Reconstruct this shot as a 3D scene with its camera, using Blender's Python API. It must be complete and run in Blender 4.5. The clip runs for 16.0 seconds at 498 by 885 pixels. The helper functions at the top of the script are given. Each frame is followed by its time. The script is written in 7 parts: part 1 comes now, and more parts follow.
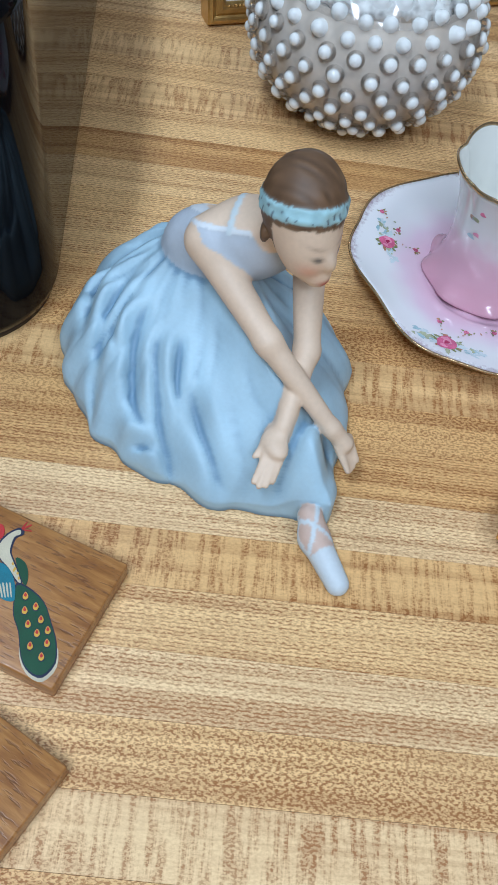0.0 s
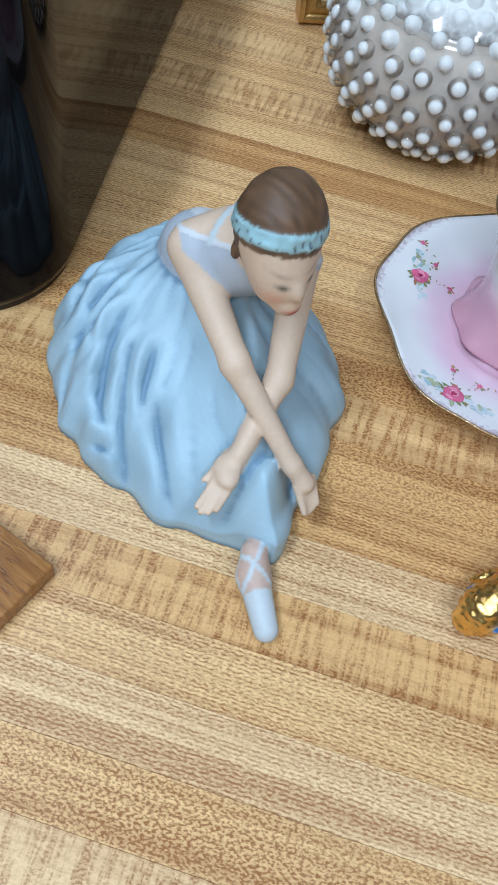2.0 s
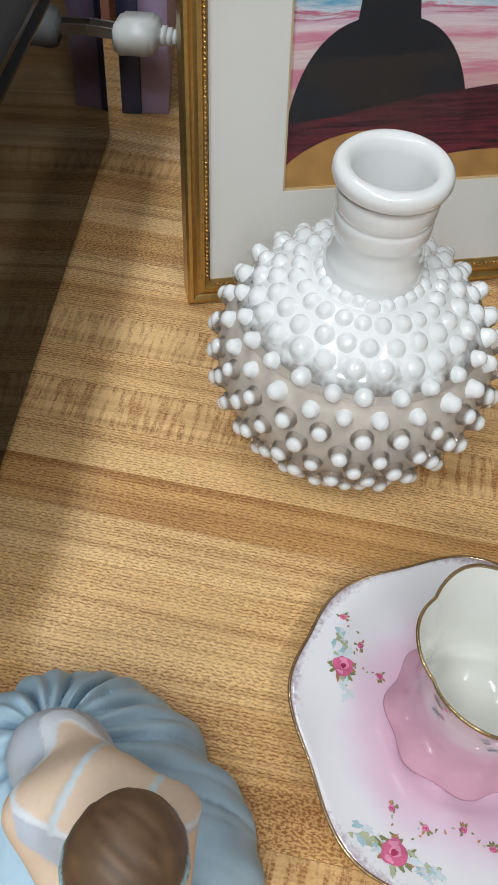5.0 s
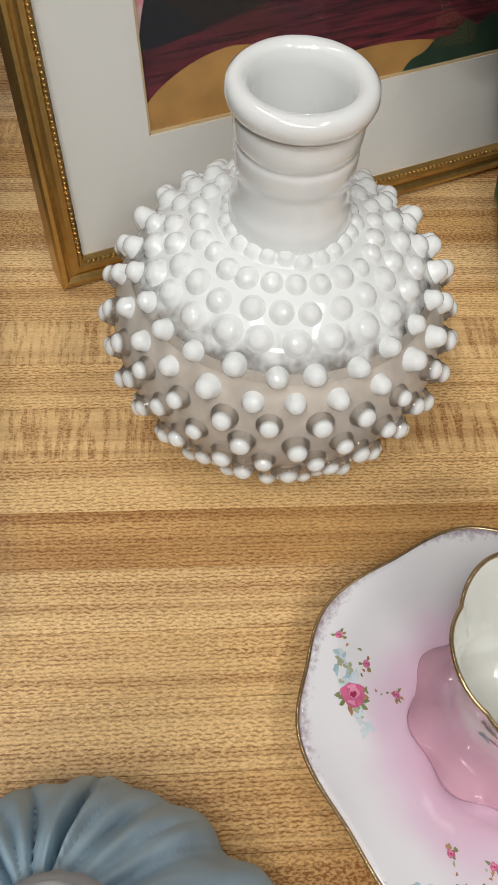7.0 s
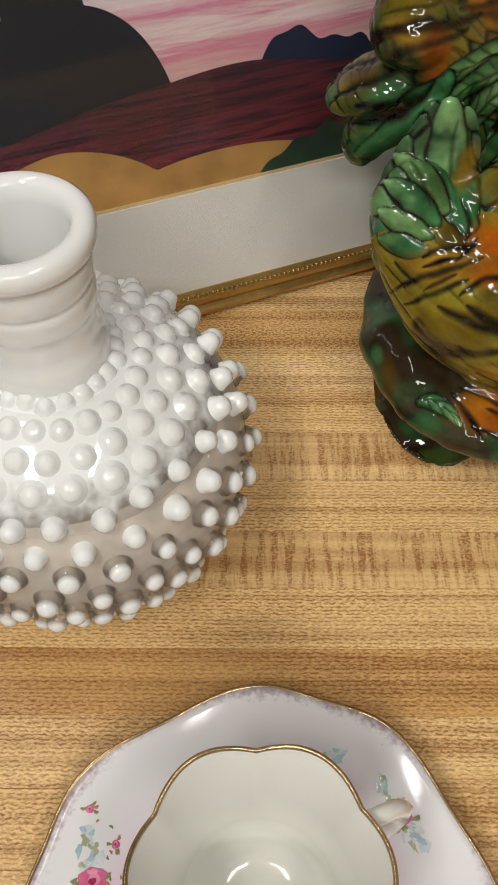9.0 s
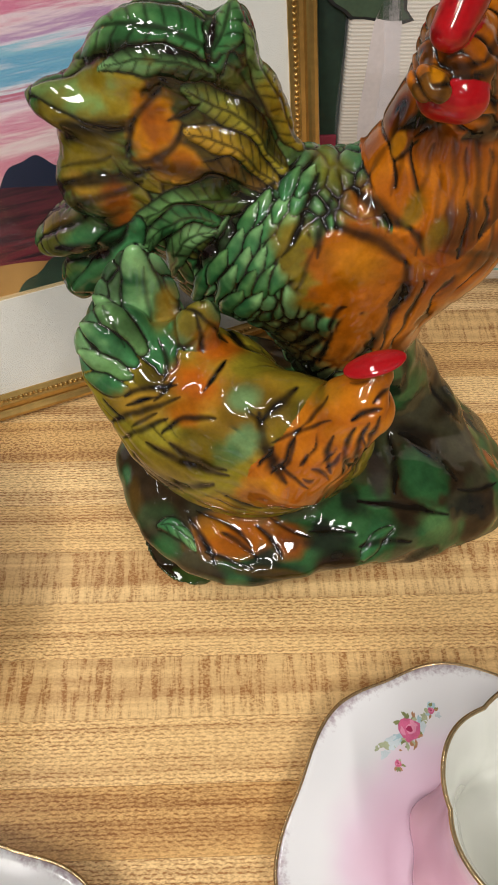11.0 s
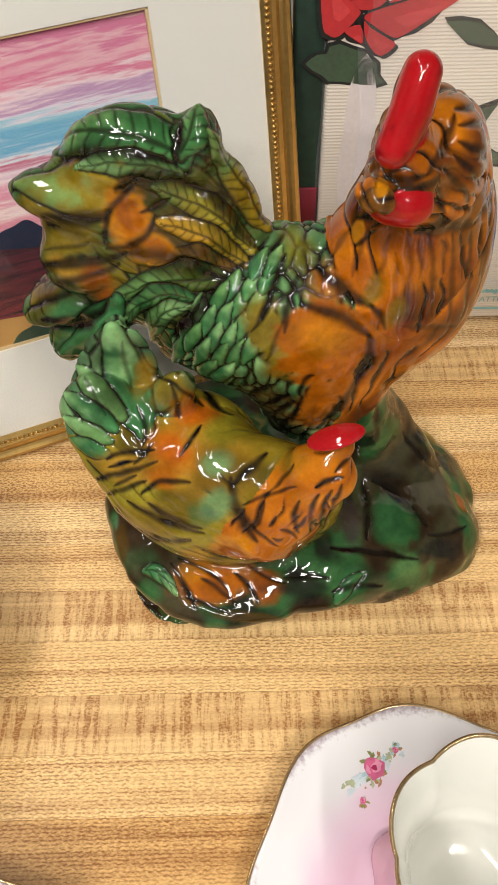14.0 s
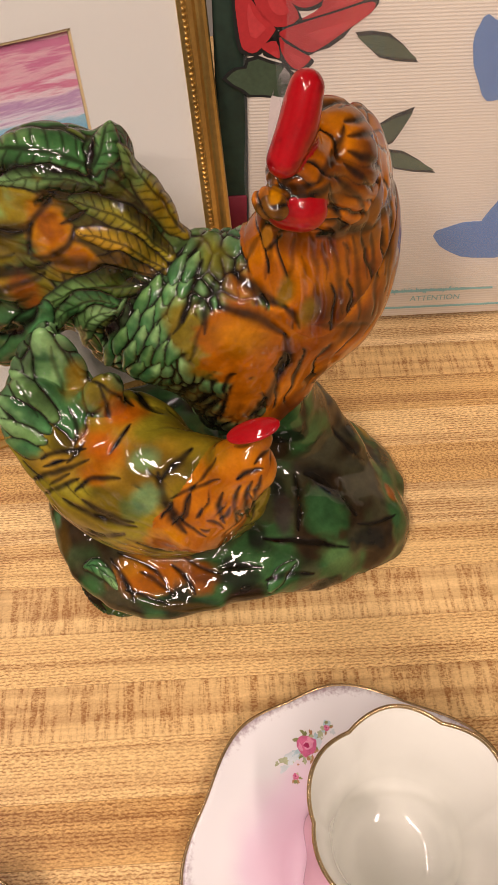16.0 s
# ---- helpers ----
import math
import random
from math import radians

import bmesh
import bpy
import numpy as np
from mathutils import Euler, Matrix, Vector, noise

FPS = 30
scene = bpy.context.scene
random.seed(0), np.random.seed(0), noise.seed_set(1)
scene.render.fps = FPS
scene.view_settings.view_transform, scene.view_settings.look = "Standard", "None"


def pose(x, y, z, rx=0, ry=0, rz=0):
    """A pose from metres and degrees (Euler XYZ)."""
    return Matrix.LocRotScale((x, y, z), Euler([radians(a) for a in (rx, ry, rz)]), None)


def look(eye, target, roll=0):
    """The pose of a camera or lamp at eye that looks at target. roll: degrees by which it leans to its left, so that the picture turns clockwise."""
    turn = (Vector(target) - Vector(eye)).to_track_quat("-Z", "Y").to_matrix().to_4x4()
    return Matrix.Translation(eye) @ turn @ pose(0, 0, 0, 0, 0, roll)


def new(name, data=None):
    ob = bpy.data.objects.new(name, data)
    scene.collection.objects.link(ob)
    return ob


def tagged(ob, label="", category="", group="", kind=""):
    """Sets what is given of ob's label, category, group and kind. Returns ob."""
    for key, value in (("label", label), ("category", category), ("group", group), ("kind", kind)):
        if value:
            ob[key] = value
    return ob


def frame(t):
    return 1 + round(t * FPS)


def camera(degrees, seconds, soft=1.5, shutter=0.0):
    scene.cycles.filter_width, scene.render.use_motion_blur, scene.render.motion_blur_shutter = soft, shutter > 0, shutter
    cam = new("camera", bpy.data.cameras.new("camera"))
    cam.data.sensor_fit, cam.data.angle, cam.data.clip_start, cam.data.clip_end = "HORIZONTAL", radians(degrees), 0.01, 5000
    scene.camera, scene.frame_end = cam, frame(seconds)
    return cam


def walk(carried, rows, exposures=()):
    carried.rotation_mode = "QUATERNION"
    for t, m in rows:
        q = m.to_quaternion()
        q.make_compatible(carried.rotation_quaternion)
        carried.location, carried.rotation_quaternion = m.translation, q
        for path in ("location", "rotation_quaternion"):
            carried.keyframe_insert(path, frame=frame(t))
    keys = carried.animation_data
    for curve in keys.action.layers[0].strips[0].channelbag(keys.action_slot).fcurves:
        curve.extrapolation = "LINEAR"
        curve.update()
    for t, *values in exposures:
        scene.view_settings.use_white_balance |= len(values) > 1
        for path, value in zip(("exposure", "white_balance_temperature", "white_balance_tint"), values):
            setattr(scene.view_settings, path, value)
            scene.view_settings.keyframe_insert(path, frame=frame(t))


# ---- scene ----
cam = camera(32.450, 16.0)
PATH = [
    (0, (-0.01632, -0.04291, 0.31448), (0.05287, 1.11502, -1.31476), 9.532),
    (0.5, (-0.01080, -0.03434, 0.31193), (0.08506, 1.11556, -1.32164), 13.113),
    (1, (0.00128, -0.02281, 0.31814), (0.01438, 1.11929, -1.32364), 14.888),
    (1.5, (0.01110, -0.01763, 0.31056), (-0.08928, 1.10937, -1.33862), 12.745),
    (2, (0.03565, -0.01202, 0.31121), (-0.11883, 1.09248, -1.34898), 10.519),
    (2.5, (0.03822, -0.00006, 0.31074), (-0.14999, 1.08445, -1.35912), 9.161),
    (3, (0.03880, 0.01733, 0.31375), (-0.17986, 1.09642, -1.35591), 7.473),
    (3.5, (0.03342, 0.06133, 0.32759), (-0.18784, 1.18001, -1.31545), 6.349),
    (4, (0.02883, 0.10835, 0.33071), (-0.17766, 1.26513, -1.28769), 6.007),
    (4.5, (0.03178, 0.14717, 0.34472), (-0.16472, 1.33551, -1.25192), 5.256),
    (5, (0.02854, 0.15738, 0.35274), (-0.11200, 1.37062, -1.23102), 5.492),
    (5.2, (0.02172, 0.16372, 0.34969), (-0.06682, 1.38189, -1.23406), 5.939),
    (7.3, (0.00417, 0.21950, 0.30991), (0.14339, 1.32791, -1.34903), 4.439),
    (7.5, (0.01154, 0.21600, 0.31076), (0.14159, 1.34432, -1.33544), 3.825),
    (8, (0.02774, 0.23291, 0.31018), (0.13603, 1.37450, -1.32842), 3.604),
    (8.5, (0.06927, 0.25114, 0.31018), (0.07385, 1.42032, -1.31247), 1.064),
    (9, (0.11016, 0.26132, 0.31542), (0.09889, 1.44880, -1.29384), -0.249),
    (9.5, (0.14438, 0.26018, 0.32378), (0.14966, 1.49103, -1.25260), -0.008),
    (10, (0.17459, 0.27056, 0.33134), (0.18647, 1.52155, -1.22908), -0.243),
    (10.2, (0.18310, 0.27424, 0.33150), (0.20724, 1.54154, -1.21555), 0.143),
    (12.3, (0.22970, 0.31059, 0.36925), (0.29755, 1.50532, -1.23325), 0.646),
    (12.5, (0.22877, 0.30950, 0.37231), (0.28923, 1.50678, -1.22859), 0.431),
    (13, (0.22715, 0.30632, 0.37456), (0.26307, 1.51168, -1.22100), -0.207),
    (13.5, (0.22863, 0.30249, 0.37758), (0.25289, 1.51179, -1.21522), -0.435),
    (14, (0.22767, 0.30251, 0.37676), (0.23980, 1.51232, -1.21579), -0.827),
    (14.5, (0.22851, 0.29947, 0.38053), (0.24507, 1.51359, -1.20870), -0.732),
    (15, (0.23150, 0.29587, 0.38273), (0.24816, 1.51455, -1.20300), -0.922),
    (15.5, (0.23745, 0.29084, 0.38491), (0.26575, 1.50942, -1.20073), -1.053),
    (16, (0.25001, 0.28684, 0.38829), (0.30628, 1.50739, -1.19509), -0.880),
]
walk(cam, [(t, look(eye, target, roll)) for t, eye, target, roll in PATH],
     exposures=[(0, 0.06, 5000, 5), (3.0, 0.11, 5000, 4), (5.0, 0.11, 5850, 8), (8.0, 0.01, 6300, 10), (9.0, 0.01, 6600, 10), (9.5, 0.22, 7000, 15), (10.0, 0.42, 6500, 10), (12.5, 0.37, 6450, 9), (13.0, 0.16, 6600, 10),
                (13.5, 0.49, 7750, 23), (14.0, 0.70, 6650, 10), (14.5, 0.78, 6350, 8), (15.0, 0.69, 6400, 8), (15.5, 0.46, 7450, 21), (16.0, 0.47, 7650, 26)])


# ---------------------------------------------------------------- light
world = bpy.data.worlds.new("shop_air")
scene.world = world
world.use_nodes = True
world.node_tree.nodes["Background"].inputs[0].default_value = (0.55, 0.56, 0.58, 1)
world.node_tree.nodes["Background"].inputs[1].default_value = 0.05


def tube_light(name, x, y, z, sx, sy, watts, colour, aim=(0.1, 0.3, 0)):
    data = bpy.data.lights.new(name, "AREA")
    data.shape, data.size, data.size_y = "RECTANGLE", sx, sy
    data.energy, data.color = watts, colour
    ob = new(name, data)
    ob.matrix_world = look((x, y, z), (x, y, 0))
    return ob


tube_light("ceiling_tube_light", -0.495, -0.56, 1.73, 0.21, 0.84, 17.5, (1.0, 0.97, 0.92))
tube_light("ceiling_tube_light", 0.695, -0.42, 1.73, 0.10, 0.84, 8.7, (1.0, 0.96, 0.9))
tube_light("ceiling_tube_light", 0.1, -1.30, 1.73, 0.84, 0.10, 19.5, (1.0, 0.97, 0.93))
tube_light("ceiling_tube_light", -0.55, 0.75, 1.73, 0.10, 0.84, 5.2, (1.0, 0.97, 0.93))


# ---------------------------------------------------------------- materials
class Nodes:
    """A node material under construction."""

    def __init__(self, name):
        self.m = bpy.data.materials.new(name)
        self.m.use_nodes = True
        self.t = self.m.node_tree
        self.b = self.t.nodes["Principled BSDF"]
        self.out = self.t.nodes["Material Output"]

    def n(self, kind, **inputs):
        node = self.t.nodes.new("ShaderNode" + kind)
        for k, v in inputs.items():
            self.put(node.inputs[int(k[1:]) if k[0] == "i" and k[1:].isdigit() else k.replace("_", " ")], v)
        return node

    def put(self, socket, v):
        if hasattr(v, "is_linked"):
            self.t.links.new(v, socket)
        else:
            socket.default_value = v

    def math(self, op, a, b=0.0, clamp=False):
        node = self.t.nodes.new("ShaderNodeMath")
        node.operation, node.use_clamp = op, clamp
        self.put(node.inputs[0], a)
        self.put(node.inputs[1], b)
        return node.outputs[0]

    def mix(self, f, a, b, blend="MIX"):
        node = self.t.nodes.new("ShaderNodeMix")
        node.data_type, node.blend_type = "RGBA", blend
        self.put(node.inputs[0], f)
        self.put(node.inputs[6], a)
        self.put(node.inputs[7], b)
        return node.outputs[2]

    def ramp(self, f, *stops):
        node = self.t.nodes.new("ShaderNodeValToRGB")
        e = node.color_ramp.elements
        while len(e) < len(stops):
            e.new(0.5)
        for s, (p, c) in zip(e, stops):
            s.position, s.color = p, (*c, 1) if len(c) == 3 else c
        self.put(node.inputs[0], f)
        return node.outputs[0]

    def step(self, f, lo, hi):
        node = self.t.nodes.new("ShaderNodeMapRange")
        node.interpolation_type = "SMOOTHSTEP"
        self.put(node.inputs[0], f)
        self.put(node.inputs[1], lo)
        self.put(node.inputs[2], hi)
        return node.outputs[0]

    def at(self, scale=(1, 1, 1), kind="Object", turn=(0, 0, 0)):
        c = self.t.nodes.new("ShaderNodeTexCoord")
        m = self.t.nodes.new("ShaderNodeMapping")
        m.inputs["Scale"].default_value = scale
        m.inputs["Rotation"].default_value = turn
        self.t.links.new(c.outputs[kind], m.inputs[0])
        return m.outputs[0]

    def noise(self, where, scale, detail=3.0, rough=0.5, distort=0.0):
        return self.n("TexNoise", Vector=where, Scale=scale, Detail=detail, Roughness=rough, Distortion=distort).outputs[0]

    def bump(self, h, strength, dist=0.001):
        self.put(self.b.inputs["Normal"], self.n("Bump", Height=h, Strength=strength, Distance=dist).outputs[0])

    def set(self, **kw):
        for k, v in kw.items():
            self.put(self.b.inputs[k.replace("_", " ")], v)
        return self.m


def c4(c):
    return (*c, 1.0)


def plain(name, colour, rough=0.5, vary=0.12, scale=60.0, metal=0.0, bump=0.1, coat=0.0, **kw):
    """A surface of one colour with blotches at two scales and fine relief."""
    k = Nodes(name)
    w = k.at()
    big, small = k.noise(w, scale * 0.15, 2), k.noise(w, scale * 3, 4)
    f = k.math("ADD", k.math("MULTIPLY", big, 0.6), k.math("MULTIPLY", small, 0.4))
    col = k.ramp(f, (0.3, [c * (1 - vary) for c in colour]), (0.7, [min(1, c * (1 + vary)) for c in colour]))
    if bump:
        k.bump(small, bump, 0.0005)
    return k.set(Base_Color=col, Roughness=rough, Metallic=metal, Coat_Weight=coat, Coat_Roughness=0.04, **kw)


def laminate():
    """Butcher-block laminate strip: tone, figure and offset come from the strip's own colour."""
    k = Nodes("butcher_block_laminate")
    info = k.n("ObjectInfo")
    sep = k.n("SeparateColor", Color=info.outputs["Color"])
    tone, figure, shift = sep.outputs[0], sep.outputs[1], sep.outputs[2]
    base = k.at()
    off = k.n("CombineXYZ", X=k.math("MULTIPLY", shift, 7.3), Y=k.math("MULTIPLY", shift, 3.1), Z=0.0)
    va = k.n("VectorMath", i0=base, i1=off.outputs[0]).outputs[0]

    def stretched(sx, sy):
        m = k.t.nodes.new("ShaderNodeMapping")
        m.inputs["Scale"].default_value = (sx, sy, 1)
        k.t.links.new(va, m.inputs[0])
        return m.outputs[0]

    light = k.ramp(tone, (0.0, (0.64, 0.37, 0.135)), (0.35, (0.78, 0.49, 0.195)), (0.65, (0.89, 0.62, 0.29)), (1.0, (0.92, 0.72, 0.43)))
    dark = k.ramp(tone, (0.0, (0.23, 0.088, 0.022)), (0.5, (0.31, 0.132, 0.038)), (1.0, (0.39, 0.195, 0.078)))
    # long bands along the strip, and swirls where the grain turns
    bands = k.noise(stretched(2.2, 110), 1.0, 4, 0.6, 0.4)
    swirl = k.noise(stretched(9, 60), 1.0, 3, 0.6, 1.2)
    # wavy annual lines
    wob = k.noise(stretched(430, 240), 1.0, 2)
    yy = k.n("SeparateXYZ", Vector=va).outputs[1]
    drift = k.math("MULTIPLY", k.noise(stretched(6, 20), 1.0, 1), 16.0)
    lines = k.math("SINE", k.math("ADD", k.math("ADD", k.math("MULTIPLY", yy, 4000.0), drift), k.math("MULTIPLY", wob, 8.5)))
    broken = k.step(k.noise(stretched(430, 800), 1.0, 2), 0.34, 0.6)
    lines = k.math("MULTIPLY", k.step(lines, -0.3, 0.9), k.math("MULTIPLY", broken, 0.75))
    # pores everywhere
    pore = k.step(k.noise(stretched(560, 980), 1.0, 2, 0.6), 0.42, 0.60)
    lines = k.math("ADD", lines, k.math("MULTIPLY", pore, 0.45), True)
    fleck = k.step(k.noise(stretched(640, 1000), 1.0, 2.5, 0.6), 0.45, 0.58)
    # cross stripes with flecks
    cross = k.step(k.noise(stretched(330, 34), 1.0, 3, 0.65), 0.42, 0.62)
    crossed = k.math("ADD", k.math("MULTIPLY", k.math("ADD", k.math("MULTIPLY", cross, 0.82), 0.18), k.math("ADD", k.math("MULTIPLY", fleck, 0.6), 0.4)), k.math("MULTIPLY", pore, 0.15), True)
    fleck = k.math("ADD", k.math("MULTIPLY", fleck, 0.8), k.math("MULTIPLY", pore, 0.2))
    # the figure of each strip
    a = k.mix(k.step(figure, 0.28, 0.36), k.n("CombineColor", Red=lines).outputs[0], k.n("CombineColor", Red=fleck).outputs[0])
    b = k.mix(k.step(figure, 0.64, 0.72), a, k.n("CombineColor", Red=crossed).outputs[0])
    fig = k.n("SeparateColor", Color=b).outputs[0]
    patch = k.step(k.noise(stretched(9, 60), 1.0, 2), 0.25, 0.75)
    amount = k.math("MULTIPLY", fig, k.math("ADD", k.math("MULTIPLY", patch, 0.35), 0.60))
    amount = k.math("ADD", amount, k.math("MULTIPLY", k.step(bands, 0.42, 0.66), 0.40), True)
    amount = k.math("ADD", amount, k.math("MULTIPLY", k.step(swirl, 0.5, 0.75), 0.14), True)
    col = k.mix(amount, light, dark)
    pale = k.step(k.noise(stretched(3, 160), 1.0, 2), 0.6, 0.72)
    col = k.mix(k.math("MULTIPLY", pale, 0.4), col, light)
    grey = k.noise(stretched(14, 9), 1.0, 2)
    col = k.mix(k.math("MULTIPLY", k.step(grey, 0.45, 0.8), 0.10), col, c4((0.36, 0.27, 0.17)))
    sheen = k.noise(stretched(40, 40), 1.0, 3)
    rough = k.math("ADD", 0.30, k.math("MULTIPLY", sheen, 0.16))
    k.bump(k.math("ADD", k.noise(stretched(900, 900), 1.0, 2), k.math("MULTIPLY", fig, 0.3)), 0.10, 0.0004)
    return k.set(Base_Color=col, Roughness=rough, Specular_IOR_Level=0.3)


LAMINATE = laminate()


def stained_wood():
    k = Nodes("oiled_acacia")
    w = k.at((14, 90, 60), turn=(0, 0, 0.05))
    g = k.noise(w, 4.0, 5, 0.6, 0.4)
    pores = k.step(k.noise(k.at((150, 1100, 600)), 1.0, 2), 0.56, 0.66)
    col = k.ramp(g, (0.3, (0.23, 0.095, 0.026)), (0.55, (0.37, 0.175, 0.048)), (0.75, (0.47, 0.25, 0.08)))
    col = k.mix(k.math("MULTIPLY", pores, 0.6), col, c4((0.11, 0.045, 0.018)))
    k.bump(k.math("SUBTRACT", g, pores), 0.25, 0.0005)
    return k.set(Base_Color=col, Roughness=0.36, Coat_Weight=0.25, Coat_Roughness=0.15)


def painted(name, rough, coat=0.0, coat_rough=0.03, vary=0.08, bump=0.05, spec=0.5, scale=80.0):
    """Colour from the mesh's own tint, with slight mottling."""
    k = Nodes(name)
    tint = k.n("Attribute")
    tint.attribute_name = "tint"
    w = k.at()
    f = k.math("ADD", k.math("MULTIPLY", k.noise(w, scale, 3), 0.5), k.math("MULTIPLY", k.noise(w, scale * 7, 3), 0.5))
    col = k.mix(1.0, tint.outputs["Color"], k.ramp(f, (0.3, [1 - 2 * vary] * 3), (0.7, [1.0] * 3)), "MULTIPLY")
    k.bump(k.noise(w, scale * 9, 3), bump, 0.0006)
    return k.set(Base_Color=col, Roughness=rough, Coat_Weight=coat, Coat_Roughness=coat_rough, Specular_IOR_Level=spec)


MATTE_BISQUE = painted("matte_painted_bisque", 0.55, vary=0.05, bump=0.03)
MAJOLICA = painted("glazed_majolica", 0.4, 0.85, 0.012, 0.14, 0.0, scale=110, spec=0.04)
ACACIA = stained_wood()


def clear_glass(name, tint, milk):
    """Thin pressed glass: some light passes straight on, more is scattered, with a glossy skin."""
    k = Nodes(name)
    tr = k.n("BsdfTransparent", Color=c4(tint))
    # pale scatter stands in for the glow of light refracted inside the body
    df = k.n("BsdfTranslucent", Color=c4((0.98, 0.91, 0.82)))
    dd = k.n("BsdfDiffuse", Color=c4((0.97, 0.88, 0.77)))
    m0 = k.n("MixShader", Fac=0.85, i1=df.outputs[0], i2=dd.outputs[0])
    scatter_share = k.math("ADD", k.math("MULTIPLY", k.step(k.noise(k.at(), 90, 2), 0.3, 0.75), milk), 0.58)
    m1 = k.n("MixShader", Fac=scatter_share, i1=tr.outputs[0], i2=m0.outputs[0])
    sp = k.n("BsdfGlossy", Roughness=0.03)
    fr = k.n("Fresnel", IOR=1.4)
    m2 = k.n("MixShader", Fac=fr.outputs[0], i1=m1.outputs[0], i2=sp.outputs[0])
    k.t.links.new(m2.outputs[0], k.out.inputs[0])
    return k.m


GLASS = clear_glass("clear_pressed_glass", (0.95, 0.945, 0.935), 0.16)
MILK = (0.87, 0.89, 0.88)
OPAL = plain("opalescent_milk_glass", MILK, 0.07, 0.015, 40, bump=0.02, coat=0.7, Subsurface_Weight=0.3, Subsurface_Radius=(0.006, 0.006, 0.006))


def fading_opal(name, lo, hi, ragged):
    """Milk glass that thins out downwards into clear glass with a glossy skin."""
    k = Nodes(name)
    z = k.n("SeparateXYZ", Vector=k.at()).outputs[2]
    rag = k.math("MULTIPLY", k.math("SUBTRACT", k.noise(k.at(), 130, 2), 0.5), ragged)
    f = k.step(k.math("ADD", z, rag), lo, hi)
    k.set(Base_Color=c4(MILK), Roughness=0.07, Coat_Weight=0.7, Coat_Roughness=0.02)
    clear = k.n("MixShader", Fac=0.10, i1=k.n("BsdfTransparent", Color=c4((0.96, 0.95, 0.94))).outputs[0], i2=k.n("BsdfDiffuse", Color=c4((0.9, 0.84, 0.76))).outputs[0])
    skin = k.n("MixShader", Fac=k.n("Fresnel", IOR=1.5).outputs[0], i1=clear.outputs[0], i2=k.n("BsdfGlossy", Roughness=0.03).outputs[0])
    both = k.n("MixShader", Fac=f, i1=skin.outputs[0], i2=k.b.outputs[0])
    k.t.links.new(both.outputs[0], k.out.inputs[0])
    return k.m


OPAL_EDGE = fading_opal("fading_milk_glass", 0.0790, 0.0930, 0.020)
OPAL_TIP = fading_opal("clear_hobnail_with_milk_tip", 0.0024, 0.0052, 0.0006)
GOLD = plain("gilded_moulding", (0.55, 0.36, 0.12), 0.32, 0.25, 90, 0.85, 0.12)
GILT = plain("worn_gilt_edge", (0.50, 0.36, 0.20), 0.22, 0.45, 260, 0.8, 0.1)
BRASS = plain("polished_gold_plate", (0.78, 0.52, 0.16), 0.20, 0.25, 400, 1.0, 0.6)
DARK_WOOD = plain("dark_frame_side", (0.035, 0.022, 0.015), 0.5, 0.3, 60)
MAT_BOARD = plain("ivory_mat_board", (0.74, 0.72, 0.68), 0.7, 0.03, 40, bump=0.08)
BEVEL = plain("mat_bevel", (0.60, 0.45, 0.25), 0.6, 0.1)
BLACK_GLOSS = plain("black_gloss_plastic", (0.005, 0.005, 0.006), 0.05, 0.2, 20, bump=0.0, Specular_IOR_Level=0.14)
TOP_GREY = plain("charcoal_satin_plastic", (0.008, 0.008, 0.010), 0.22, 0.1, 300, bump=0.1)
WHITE_PLASTIC = plain("white_cord_plastic", (0.62, 0.64, 0.62), 0.35, 0.06, 80)
LILAC = plain("lilac_card", (0.42, 0.33, 0.52), 0.4, 0.12, 30)
INDIGO = plain("indigo_card", (0.06, 0.07, 0.16), 0.4, 0.15, 30)
PINK_CARD = plain("salmon_card", (0.62, 0.33, 0.28), 0.5, 0.1, 30)
WALL = plain("painted_plaster", (0.40, 0.38, 0.35), 0.8, 0.06, 6)
CEIL = plain("ceiling_paint", (0.36, 0.355, 0.34), 0.85, 0.05, 6)
FLOOR = plain("grey_floor_tile", (0.26, 0.24, 0.22), 0.5, 0.15, 5)


def paint(name, colour, rough=0.45, vary=0.12, scale=150, bump=0.03, coat=0.0):
    return plain(name, colour, rough, vary, scale, 0.0, bump, coat)


# ---------------------------------------------------------------- mesh helpers
def finish(bm, smooth=True):
    bmesh.ops.recalc_face_normals(bm, faces=bm.faces)
    for f in bm.faces:
        f.smooth = smooth
    return bm


def mesh_of(name, bm, *mats):
    me = bpy.data.meshes.new(name)
    bm.to_mesh(me)
    bm.free()
    for m in mats:
        me.materials.append(m)
    return me


def part(name, bm, material, parent, label=""):
    """One mesh under a thing or under a part."""
    ob = new(name, mesh_of(name, bm, *(material if isinstance(material, (list, tuple)) else [material])))
    ob.parent = parent
    if label:
        ob["label"] = label
    return ob


def thing(name, label, category, m=None, group="", kind=""):
    ob = new(name)
    ob.empty_display_size = 0.01
    ob.matrix_basis = m or Matrix()
    return tagged(ob, label, category, group, kind)


def single(name, bm, mats, label, category, m=None, group="", kind=""):
    ob = new(name, mesh_of(name, bm, *(mats if isinstance(mats, (list, tuple)) else [mats])))
    ob.matrix_basis = m or Matrix()
    return tagged(ob, label, category, group, kind)


